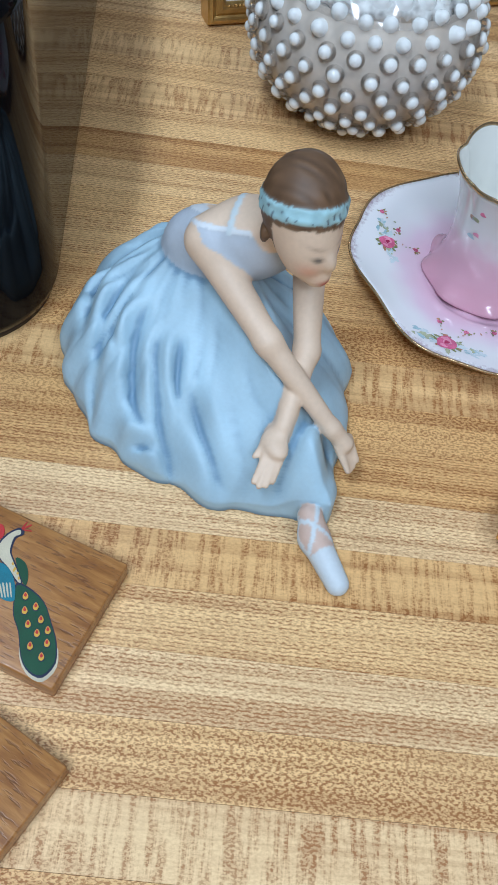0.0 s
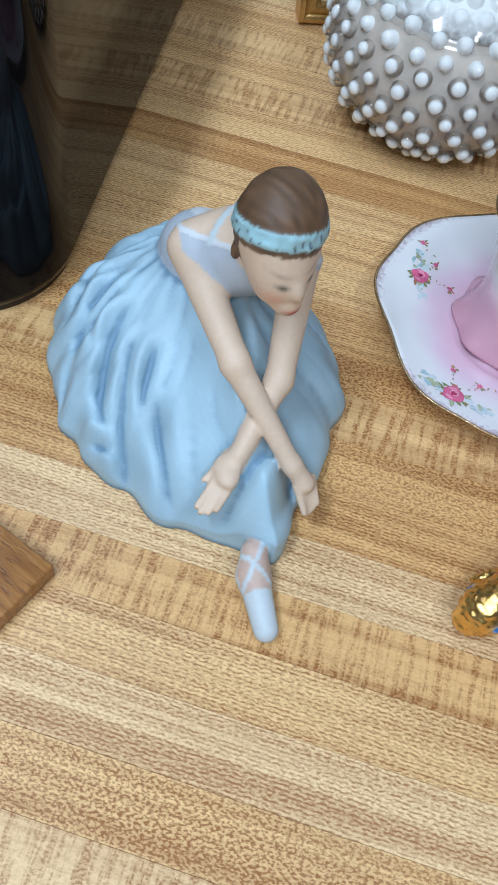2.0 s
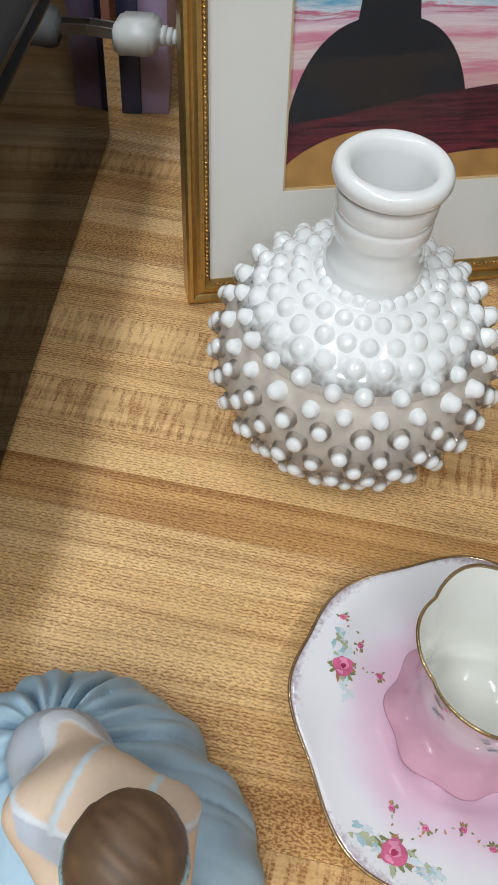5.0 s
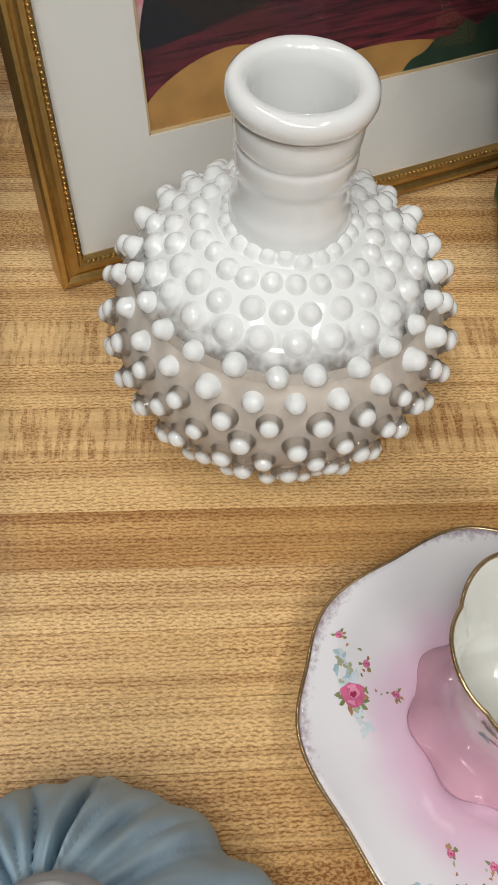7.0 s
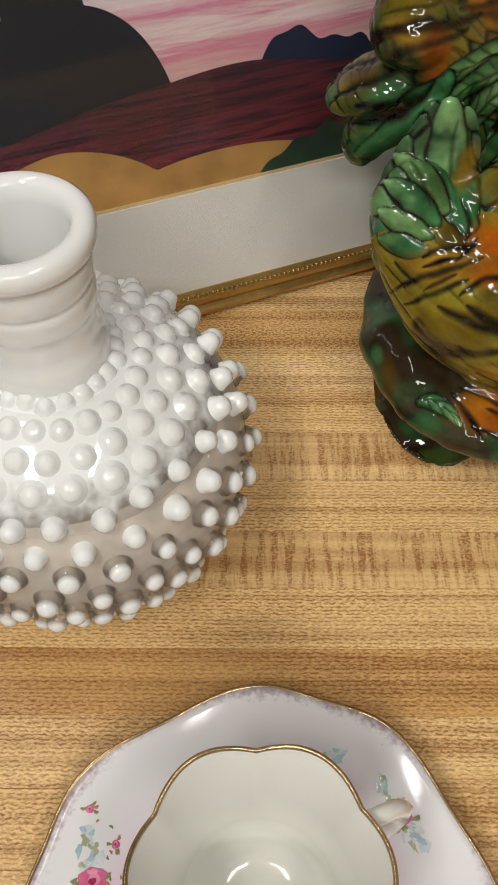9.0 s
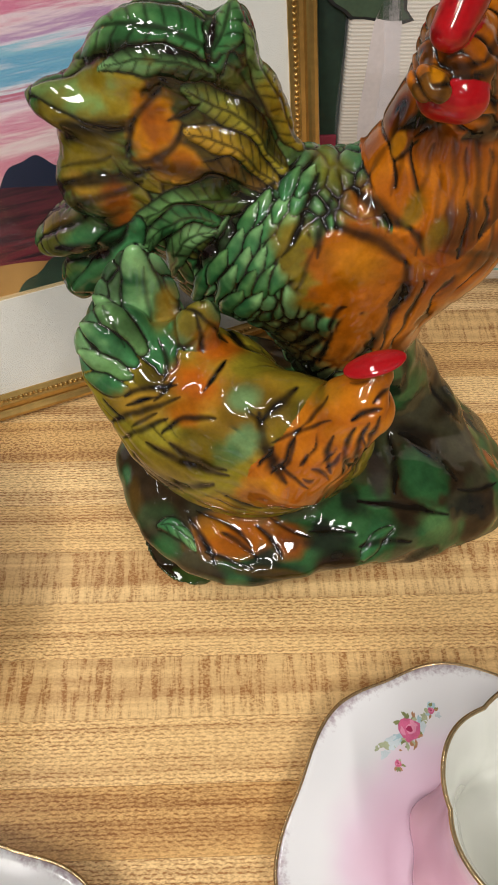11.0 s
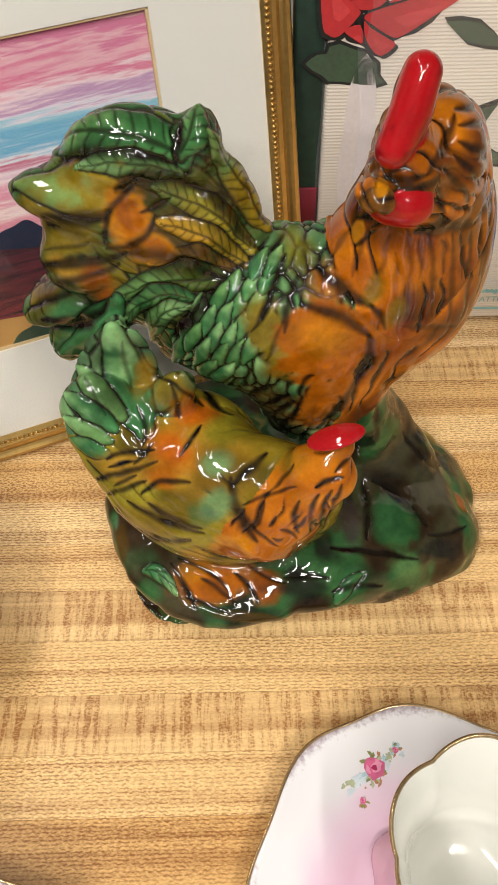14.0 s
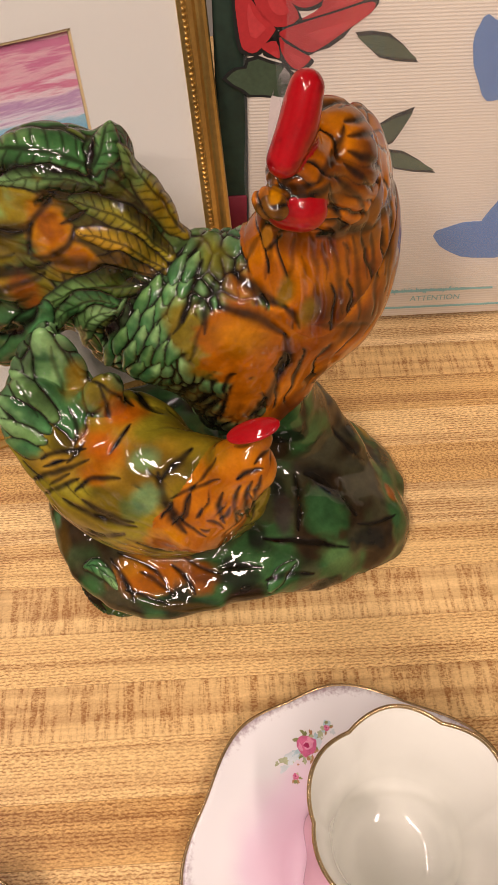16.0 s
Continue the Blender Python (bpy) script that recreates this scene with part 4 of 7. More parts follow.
# ---------------------------------------------------------------- ballerina figurine
def ballerina():
    hem_at = [-180, -157, -137, -119, -95, -84, -69, -60, -51, -44, -31, -4, 17, 42, 57, 80, 105, 130, 155, 180]
    hem_r = [0.065, 0.0595, 0.0597, 0.062, 0.0655, 0.072, 0.080, 0.087, 0.097, 0.090, 0.078, 0.070, 0.071, 0.0635, 0.065, 0.068, 0.071, 0.070, 0.068, 0.065]
    cx, cy = -0.030, 0.218
    wx, wy = -0.036, 0.240

    # the deep folds of the cloth: from, bowed towards, to, breadth and depth
    creases = (((-0.0535, 0.2101), (-0.0621, 0.1835), (-0.0454, 0.1632), 0.0030, 0.0046),
               ((-0.0480, 0.1998), (-0.0459, 0.1667), (-0.0297, 0.1462), 0.0028, 0.0036),
               ((-0.0371, 0.1981), (-0.0380, 0.1836), (-0.0350, 0.1714), 0.0022, 0.0028),
               ((-0.0316, 0.1794), (-0.0235, 0.1640), (-0.0130, 0.1464), 0.0026, 0.0030),
               ((-0.0547, 0.2277), (-0.0750, 0.2238), (-0.0733, 0.1887), 0.0028, 0.0040),
               ((-0.0563, 0.2392), (-0.0860, 0.2500), (-0.0799, 0.2052), 0.0028, 0.0038),
               ((-0.0615, 0.1703), (-0.0589, 0.1560), (-0.0394, 0.1490), 0.0024, 0.0030),
               ((-0.0588, 0.1634), (-0.0505, 0.1625), (-0.0423, 0.1597), 0.0018, 0.0030),
               ((-0.0741, 0.1917), (-0.0719, 0.1813), (-0.0729, 0.1716), 0.0022, 0.0030),
               ((0.0185, 0.1754), (0.0164, 0.1640), (0.0090, 0.1429), 0.0030, 0.0032),
               ((0.0264, 0.1816), (0.0318, 0.1686), (0.0289, 0.1455), 0.0028, 0.0032),
               ((-0.0660, 0.2079), (-0.0675, 0.2005), (-0.0639, 0.1924), 0.0018, 0.0022),
               ((-0.0611, 0.2162), (-0.0702, 0.2047), (-0.0713, 0.1906), 0.0024, 0.0030))

    def fold(x, y, a, c, b, wide, deep):
        """The dip along a bowed line, fading at both ends, with a soft swell on each side."""
        best, place = np.full(np.broadcast(x, y).shape, 9.0), 0.0
        for k in range(12):
            (x0, y0), (x1, y1) = (tuple(a[i] * (1 - f) ** 2 + 2 * c[i] * f * (1 - f) + b[i] * f * f for i in (0, 1)) for f in (k / 12, (k + 1) / 12))
            dx, dy = x1 - x0, y1 - y0
            h = np.clip(((x - x0) * dx + (y - y0) * dy) / (dx * dx + dy * dy), 0, 1)
            d = np.hypot(x - x0 - h * dx, y - y0 - h * dy)
            place = np.where(d < best, (k + h) / 12, place)
            best = np.minimum(best, d)
        fade = np.clip(3.2 * place * (1.05 - place), 0, 1)
        return deep * fade * (0.35 * np.exp(-((best - wide * 2.3) / (wide * 1.2)) ** 2) - np.exp(-(best / wide) ** 2))

    def skirt(p):
        x, y, z = p
        a = np.arctan2(y - cy, x - cx)
        rim = np.interp(np.degrees(a), hem_at, hem_r) * (1 + 0.018 * np.sin(13 * a + 0.6) + 0.012 * np.sin(21 * a))
        r = np.sqrt((x - cx) ** 2 + (y - cy) ** 2)
        s = r / rim
        full = 2.6 + 1.0 * np.sin(a - 0.3)
        hs = 0.0065 + 0.047 * np.clip(1 - np.clip(s, 0, 1) ** full, 0, 1) ** 0.8
        d = np.sqrt((x - wx) ** 2 + (y - wy) ** 2)
        hs = hs + 0.012 * np.exp(-(d / 0.024) ** 2)
        # the forward leg lifts the cloth
        t = np.clip(((x + 0.015) * 0.045 + (y - 0.215) * -0.075) / (0.045 ** 2 + 0.075 ** 2), 0, 1)
        dl = np.sqrt((x + 0.015 - 0.045 * t) ** 2 + (y - 0.215 + 0.075 * t) ** 2)
        hs = hs + 0.0125 * np.exp(-(dl / 0.013) ** 2) * (1 - 0.12 * t)
        grow = np.clip((s - 0.12) / 0.5, 0, 1) * (1 - 0.25 * np.clip((s - 0.8) / 0.2, 0, 1))
        a = np.arctan2(y - wy, x - wx)
        wob = 0.8 * np.sin(r * 80 + a * 2) + 0.6 * np.sin(3 * a + 1)
        b1, b2 = np.abs(np.sin(6.5 * a + wob * 0.7)), np.abs(np.sin(12.5 * a + 1.3 * wob + 1))
        for ga, gc, gb, wide, deep in creases:
            hs = hs + fold(x, y, ga, gc, gb, wide * 1.0, deep * 1.7)
        grow = grow * (0.45 + 0.55 * np.clip((y - 0.235) / 0.03, 0, 1))
        hs = hs + grow * (0.0085 * (b1 ** 0.75 - 0.62) * (0.75 + 0.4 * np.sin(5 * a + 0.5)) + 0.0030 * (b2 - 0.6)) * (1.30 - 0.25 * np.cos(a + 1.0))
        hs = hs + 0.0016 * np.exp(-((d - 0.026) / 0.012) ** 2) * np.sin(24 * a + 0.5) * (0.6 + 0.4 * np.sin(a))
        side = (r - rim) * 0.9
        return np.maximum((z - hs) * 0.62, np.maximum(side, -z))

    torso = lambda p: smin(smin(ellipsoid(p, (-0.034, 0.238, 0.062), (0.0165, 0.0135, 0.016), 20), rod(p, (-0.030, 0.233, 0.064), (-0.0135, 0.219, 0.085), 0.0135, 0.0165), 0.01),
                           rod(p, (-0.029, 0.214, 0.0865), (0.009, 0.2215, 0.087), 0.0085, 0.0085), 0.012)
    neck = lambda p: rod(p, (-0.008, 0.214, 0.094), (0.001, 0.203, 0.108), 0.0078, 0.0075)

    def hand_r(p):
        h = rod(p, (0.0290, 0.1672, 0.0355), (0.0350, 0.1655, 0.0285), 0.0036, 0.0042)
        for k in range(4):
            h = smin(h, rod(p, (0.0328 + 0.0014 * k, 0.1630 + 0.0020 * k, 0.0285), (0.0385 + 0.0012 * k, 0.1580 + 0.0019 * k, (0.0195, 0.0172, 0.0178, 0.0200)[k]), 0.0019, 0.0013), 0.0010)
        return h
    arm_r = lambda p: smin(smin(rod(p, (-0.031, 0.2125, 0.0865), (-0.002, 0.183, 0.0655), 0.0078, 0.0055), rod(p, (-0.002, 0.183, 0.0655), (0.0285, 0.167, 0.036), 0.0055, 0.0037), 0.003),
                           hand_r(p), 0.003)

    def arm_l(p):
        a = smin(rod(p, (0.010, 0.221, 0.087), (0.0145, 0.189, 0.056), 0.0072, 0.0053), rod(p, (0.0145, 0.189, 0.056), (0.0085, 0.162, 0.040), 0.0052, 0.0037), 0.003)
        palm = ellipsoid(p, (0.006, 0.1555, 0.0360), (0.0050, 0.0075, 0.0036), 0, 25)
        h = smin(a, palm, 0.005)
        for i, (tx, ty) in enumerate(((-0.0010, 0.1415), (0.0012, 0.1395), (0.0040, 0.1402), (0.0066, 0.1425))):
            h = smin(h, rod(p, (0.0028 + 0.0022 * i, 0.1520, 0.0345), (tx, ty, 0.0285), 0.0015, 0.0012), 0.0010)
        return smin(h, rod(p, (0.003, 0.1585, 0.0355), (-0.0016, 0.1510, 0.0325), 0.0018, 0.0012), 0.002)
    hx, hy, hz = 0.0042, 0.1975, 0.1195
    skull = lambda p: smin(ellipsoid(p, (hx - 0.001, hy + 0.002, hz + 0.002), (0.0152, 0.0172, 0.0176)), ellipsoid(p, (hx + 0.0030, hy - 0.0062, hz - 0.0105), (0.0105, 0.0108, 0.0125)), 0.007)
    face = lambda p: smin(smin(skull(p), ellipsoid(p, (hx + 0.0108, hy - 0.0128, hz - 0.0112), (0.0021, 0.0024, 0.0036), 15), 0.0028), ellipsoid(p, (hx + 0.0078, hy - 0.0105, hz - 0.0200), (0.0042, 0.0042, 0.0040)), 0.005)
    ear = lambda p: ellipsoid(p, (hx - 0.0132, hy - 0.004, hz - 0.0085), (0.002, 0.0032, 0.0042))
    foot = lambda p: smin(rod(p, (0.0245, 0.1385, 0.0125), (0.027, 0.1305, 0.0088), 0.0052, 0.0056), rod(p, (0.027, 0.1305, 0.0085), (0.0375, 0.1130, 0.0046), 0.0060, 0.0046), 0.004)

    def body(p):
        up = smin(torso(p), neck(p), 0.006)
        up = smin(up, np.minimum(face(p), ear(p)), 0.0035)
        up = smin(up, arm_r(p), 0.004)
        up = np.minimum(up, arm_l(p))
        up = smin(up, skirt(p), 0.0025)
        return np.maximum(smin(up, foot(p), 0.0012), -p[2] + 0.0002)
    v, q = surface_net(body, (-0.112, 0.095, -0.003), (0.052, 0.302, 0.152), 0.0009)
    p = (v[:, 0], v[:, 1], v[:, 2])
    n = vertex_normals(v, q)
    d = np.stack([skirt(p), torso(p), neck(p), np.minimum(face(p), ear(p)), arm_r(p), arm_l(p), foot(p)], 1)
    which = d.argmin(1)
    skin, blue, fold_shade_blue = np.array((0.74, 0.58, 0.43)), np.array((0.42, 0.58, 0.69)), np.array((0.15, 0.25, 0.37))
    col = np.tile(skin, (len(v), 1))
    cloth = which == 0
    soft = wander(v * 70, 3)
    col[cloth] = (blue * (0.86 + 0.28 * soft[cloth])[:, None])
    # shade of the folds put into the colour: deeper blue where the cloth dips
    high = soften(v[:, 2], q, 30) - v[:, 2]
    col = blend(col, fold_shade_blue, cloth * ease(high, 0.0, 0.0007) * (0.85 - 0.55 * ease(v[:, 1], 0.236, 0.252)))
    # bodice: cloth on the trunk below the neckline
    line = (v[:, 2] - 0.086) + (v[:, 1] - 0.228) * 0.55
    bod = (which == 1) & (line < 0.0)
    col[bod] = np.array((0.50, 0.55, 0.62))
    rimline = (which == 1) & (np.abs(line) < 0.0011)
    col[rimline] = np.array((0.70, 0.74, 0.78))
    strap = ((which == 1) | (which == 4)) & (np.minimum(np.abs(v[:, 0] + 0.0205 - 0.2 * (v[:, 1] - 0.215)), np.abs(v[:, 0] - 0.001 - 0.2 * (v[:, 1] - 0.215))) < 0.0012) & (line > -0.002)
    col[strap] = np.array((0.62, 0.70, 0.74))
    # head: band, hair and face
    hd = which == 3
    hl = v - (hx, hy, hz)
    tilt = hl[:, 2] * 0.86 + hl[:, 1] * 0.28 - hl[:, 0] * 0.02
    band = hd & (tilt > 0.0004) & (tilt < 0.0056)
    ahead = hl[:, 0] * 0.62 - hl[:, 1] * 0.78
    hair = hd & ~band & ((tilt >= 0.0056) | ((tilt <= 0.0004) & (ahead < 0.001) & (hl[:, 2] > -0.0145)) | ((tilt <= 0.0004) & (tilt > -0.0016)))
    strand = 0.6 + 0.8 * wander(np.c_[hl[:, 0] * 40, (hl[:, 1] * 1.0 + hl[:, 0] * 0.5) * 520, hl[:, 2] * 300], 7)
    col[hair] = (np.array((0.135, 0.078, 0.040)) * strand[:, None])[hair]
    lump = wander(v * 420, 9)
    col[band] = np.array((0.40, 0.62, 0.68)) * (0.85 + 0.3 * lump[band])[:, None]
    ang = np.arctan2(hl[:, 1], hl[:, 0])
    dot = band & (np.abs(tilt - 0.0022 - 0.0012 * np.sin(ang * 14)) < 0.0011) & (np.abs(((ang * 5.2) % 1) - 0.5) < 0.10)
    col[dot] = np.array((0.05, 0.05, 0.09))
    fc = hd & ~band & ~hair

    fd = np.array((0.62, -0.66, -0.42))
    fd /= np.linalg.norm(fd)
    f1 = np.cross(fd, (0, 0, 1))
    f1 /= np.linalg.norm(f1)
    f2 = np.cross(f1, fd)
    w = v - (hx + 0.0015, hy - 0.0035, hz - 0.0075)
    w = w / np.linalg.norm(w, axis=1, keepdims=True)
    fa, fb, front = w @ f1, w @ f2, (w @ fd > 0.2) & hd & ~hair & ~band

    def dab(a0, b0, ra, rb, colour, power):
        f = np.exp(-(((fa - a0) / ra) ** 2 + ((fb - b0) / rb) ** 2)) * power * front
        col[:] = blend(col, colour, f)
    for sgn in (-1, 1):
        dab(0.52 * sgn, -0.05, 0.24, 0.22, (0.70, 0.27, 0.17), 0.5)
        dab(0.40 * sgn, 0.36, 0.15, 0.055, (0.10, 0.07, 0.06), 0.9)
        dab(0.40 * sgn, 0.36, 0.09, 0.07, (0.05, 0.06, 0.07), 0.9)
        dab(0.42 * sgn, 0.62, 0.22, 0.04, (0.26, 0.16, 0.11), 0.55)
    dab(0.0, -0.32, 0.17, 0.06, (0.42, 0.05, 0.045), 1.0)
    # ballet slipper with crossed ribbons
    ft = which == 6
    along = (v[:, 0] - 0.0225) * 0.5 + (v[:, 1] - 0.143) * -0.86
    col[ft] = np.array((0.60, 0.66, 0.70))
    side = (v[:, 0] - 0.027) * 0.86 + (v[:, 1] - 0.1305) * 0.5
    open_top = ft & (n[:, 2] > 0.25) & (along < 0.020)
    ribbon = np.minimum(np.abs(side - (along - 0.011) * 0.75), np.abs(side + (along - 0.011) * 0.75)) < 0.0011
    col[open_top & ~ribbon] = np.array((0.60, 0.45, 0.37))
    # relief: combed hair, lumpy band, fine cloth creases
    push = np.zeros(len(v))
    push += np.where(hair, (strand - 1) * 0.0009, 0) + np.where(band, 0.0007 + (lump - 0.5) * 0.0012, 0) + np.where(ft & ~open_top | (open_top & ribbon), 0.0003, 0)
    push += np.where(rimline | strap, 0.0004, 0) + np.where(cloth, (wander(v * np.array((150, 150, 60)), 5) - 0.5) * 0.0006, 0)
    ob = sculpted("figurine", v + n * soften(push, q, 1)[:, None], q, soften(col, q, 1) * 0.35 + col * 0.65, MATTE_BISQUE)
    tagged(ob, "matte porcelain ballerina figurine in pale blue dress, bending forward", "figurine")


ballerina()


# ---------------------------------------------------------------- rooster and hen
def poultry():
    mound = fused((ellipsoid, 0, (0.2141, 0.5406, 0.0241), (0.0536, 0.0715, 0.018), 0, 0),
                  (ellipsoid, 0.016, (0.2894, 0.5471, 0.005), (0.0558, 0.057, 0.017), 0, 0),
                  (ellipsoid, 0.012, (0.2571, 0.5318, 0.0218), (0.0683, 0.051, 0.0183), 0, 0),
                  (ellipsoid, 0.014, (0.1918, 0.5257, -0.0051), (0.0305, 0.0568, 0.0101), 0, 0),
                  (ellipsoid, 0.01, (0.3117, 0.5241, -0.0045), (0.0312, 0.0225, 0.0279), 0, 0),
                  (rod, 0.016, (0.287, 0.5641, 0.0188), (0.2745, 0.5571, 0.0844), 0.0241, 0.0165),
                  (rod, 0.012, (0.2895, 0.5743, 0.0467), (0.306, 0.5594, 0.0278), 0.014, 0.013))
    base = lambda p: np.maximum(mound(p), -p[2] + 0.0003)
    tail = fused((ellipsoid, 0, (0.1944, 0.5661, 0.172), (0.0417, 0.018, 0.0384), -20, 0),
               (ellipsoid, 0.006, (0.1936, 0.5605, 0.2043), (0.0224, 0.013, 0.0153), -8, 0),
               (ellipsoid, 0.005, (0.2156, 0.5604, 0.2071), (0.0067, 0.0116, 0.012), 0, 0),
               (ellipsoid, 0.004, (0.1663, 0.563, 0.1841), (0.0217, 0.012, 0.0082), -12, 0),
               (ellipsoid, 0.005, (0.1665, 0.5605, 0.1572), (0.0155, 0.014, 0.0134), 0, 0),
               (ellipsoid, 0.005, (0.1576, 0.5655, 0.1359), (0.0225, 0.0165, 0.0077), 25, 0),
               (ellipsoid, 0.005, (0.1529, 0.5642, 0.1102), (0.0061, 0.0086, 0.0098), 0, 0),
               (ellipsoid, 0.006, (0.2131, 0.561, 0.1736), (0.0112, 0.013, 0.0231), -25, 0),
               (ellipsoid, 0.006, (0.196, 0.564, 0.1438), (0.0237, 0.0165, 0.0227), 0, 0),
               (ellipsoid, 0.006, (0.2038, 0.5641, 0.1168), (0.016, 0.0126, 0.021), 20, 0),
               (rod, 0.005, (0.1529, 0.5642, 0.1102), (0.1720, 0.5640, 0.1290), 0.0075, 0.0130))
    trunk = fused((ellipsoid, 0, (0.2421, 0.5611, 0.1274), (0.0439, 0.0318, 0.0358), 25, 0),
                (ellipsoid, 0.012, (0.2603, 0.5504, 0.1049), (0.0269, 0.0226, 0.0441), -12, 0),
                (ellipsoid, 0.02, (0.3, 0.5755, 0.1358), (0.0259, 0.0371, 0.0497), -15, 0))
    neck = fused((rod, 0, (0.2855, 0.5653, 0.1378), (0.2922, 0.5532, 0.1929), 0.0299, 0.0206),
               (ellipsoid, 0.012, (0.2991, 0.5742, 0.1637), (0.0194, 0.0293, 0.0493), -8, 0))
    head = fused((ellipsoid, 0, (0.2911, 0.5496, 0.2078), (0.0179, 0.0233, 0.0213), 0, 0),
               (ellipsoid, 0.007, (0.2686, 0.515, 0.2172), (0.0045, 0.0068, 0.0042), 20, 35),
               (ellipsoid, 0.006, (0.28, 0.53, 0.2165), (0.0115, 0.0125, 0.012), 0, 0))
    comb = fused((rod, 0, (0.2731, 0.5203, 0.2295), (0.2805, 0.5299, 0.2481), 0.0056, 0.0053),
               (ellipsoid, 0.006, (0.2798, 0.5345, 0.2351), (0.006, 0.0108, 0.012), 0, 0))
    wattle = fused((ellipsoid, 0, (0.2734, 0.5222, 0.2114), (0.0065, 0.0066, 0.0082), 0, 0),
                 (ellipsoid, 0.003, (0.2797, 0.5198, 0.2101), (0.0084, 0.0062, 0.0073), 0, 0))
    hen_tail = fused((ellipsoid, 0, (0.176, 0.5358, 0.1034), (0.0183, 0.0042, 0.0428), -6, 0),
                   (ellipsoid, 0.006, (0.1692, 0.5245, 0.1083), (0.0154, 0.0103, 0.0189), 0, 0),
                   (ellipsoid, 0.006, (0.1762, 0.5457, 0.1229), (0.0068, 0.0098, 0.013), -10, 0),
                   (ellipsoid, 0.007, (0.1945, 0.5251, 0.1051), (0.0101, 0.0071, 0.0267), -25, 0))
    hen = fused((ellipsoid, 0, (0.1997, 0.5252, 0.076), (0.0359, 0.0273, 0.0321), -8, 0),
              (ellipsoid, 0.015, (0.2234, 0.5018, 0.0741), (0.0452, 0.0211, 0.0374), 0, 0),
              (ellipsoid, 0.012, (0.1832, 0.521, 0.0909), (0.0274, 0.0159, 0.0192), -30, 0))
    hen_head = fused((rod, 0, (0.236, 0.4964, 0.0791), (0.2609, 0.4883, 0.1098), 0.0233, 0.0092),
                   (rod, 0.006, (0.2536, 0.4918, 0.1107), (0.264, 0.4927, 0.1233), 0.0095, 0.0044))
    hen_comb = fused((ellipsoid, 0, (0.261, 0.4911, 0.1307), (0.0111, 0.0055, 0.002), 20, 0))
    parts = [base, tail, trunk, neck, head, comb, wattle, hen_tail, hen, hen_head, hen_comb]
    soft = [0, 0.006, 0.010, 0.012, 0.006, 0.003, 0.002, 0.004, 0.006, 0.005, 0.0015]

    def whole(p):
        f = parts[0](p)
        for k, g in zip(soft[1:], parts[1:]):
            f = smin(f, g(p), k)
        return f
    v, q = surface_net(whole, (0.128, 0.456, -0.003), (0.362, 0.636, 0.272), 0.0011)
    v, q = refine(v, q, whole)
    p = (v[:, 0], v[:, 1], v[:, 2])
    n = vertex_normals(v, q)
    d = np.stack([g(p) for g in parts], 1)
    which = d.argmin(1)
    dark = np.array((0.007, 0.005, 0.003))
    col, push = np.zeros((len(v), 3)), np.zeros(len(v))

    def plumage(mask, along, size, stretch, tones, salt, vein=0.0, deep=0.0012, edge=0.16):
        """Feathers that run along a direction, with dark glaze pooled between them."""
        u = np.array(along, dtype=float)
        u /= np.linalg.norm(u)
        side = np.cross(u, (0, 1, 0))
        side /= np.linalg.norm(side)
        w = np.cross(u, side)
        pts = v[mask]
        warp = (np.stack([wander(pts * 60, salt + s) for s in (21, 22, 23)], 1) - 0.5) * 0.010
        x = pts + warp
        c = np.stack([x @ u / (size * stretch), x @ side / size, x @ w / (size * 1.6)], 1)
        f1, f2, off, rid = cells(c, salt)
        gap = f2 - f1
        groove = 1 - ease(gap, 0.02, edge)
        tone = wander(pts * 45, salt + 5) * 0.65 + rid * 0.35
        k = np.clip(tone * (len(tones) - 1) * 1.25 - 0.15, 0, len(tones) - 1.001)
        i = k.astype(int)
        tn = np.array(tones)
        base_col = tn[i] * (1 - (k - i))[:, None] + tn[np.minimum(i + 1, len(tones) - 1)] * (k - i)[:, None]
        if vein:
            line = 1 - ease(np.abs(off[:, 1] - 0.10 * np.sin(off[:, 0] * 9)), 0.0, 0.10)
            groove = np.maximum(groove, line * vein)
        base_col = base_col * (0.45 + 0.8 * ease(wander(pts * 75, salt + 8), 0.2, 0.7))[:, None]
        col[mask] = blend(base_col, dark, groove * 0.9)
        push[mask] = -groove * deep + ease(gap, 0.1, 0.6) * deep * 0.5

    OLIVE, OCHRE, BROWN, RUST = (0.200, 0.140, 0.010), (0.36, 0.20, 0.018), (0.085, 0.045, 0.008), (0.30, 0.075, 0.008)
    GREEN, MINT, MOSS, JADE = (0.026, 0.100, 0.030), (0.14, 0.27, 0.105), (0.040, 0.070, 0.012), (0.032, 0.125, 0.042)
    AMBER, GOLD, FLAME, LIME, UMBER = (0.40, 0.105, 0.003), (0.58, 0.22, 0.006), (0.50, 0.095, 0.003), (0.24, 0.20, 0.016), (0.055, 0.052, 0.026)
    FERN, PLUM, INK = (0.080, 0.175, 0.055), (0.045, 0.038, 0.032), (0.010, 0.010, 0.007)
    # the figurine's face, tilted back: millimetres across and up from its middle
    fu = (v - np.array((0.24, 0.535, 0.12))) @ np.array((1.0, -0.01, 0.0)) * 1000 + (wander(v * 150, 11) - 0.5) * 1.6
    fw = (v - np.array((0.24, 0.535, 0.12))) @ np.array((0.008, 0.796, 0.605)) * 1000 + (wander(v * 150, 13) - 0.5) * 1.6
    streak = np.clip(0.5 + 1.7 * (0.5 * wander(v * 90, 15) + 0.3 * wander(v * 210, 16) + 0.2 * wander(v * 420, 18) - 0.5), 0, 1)
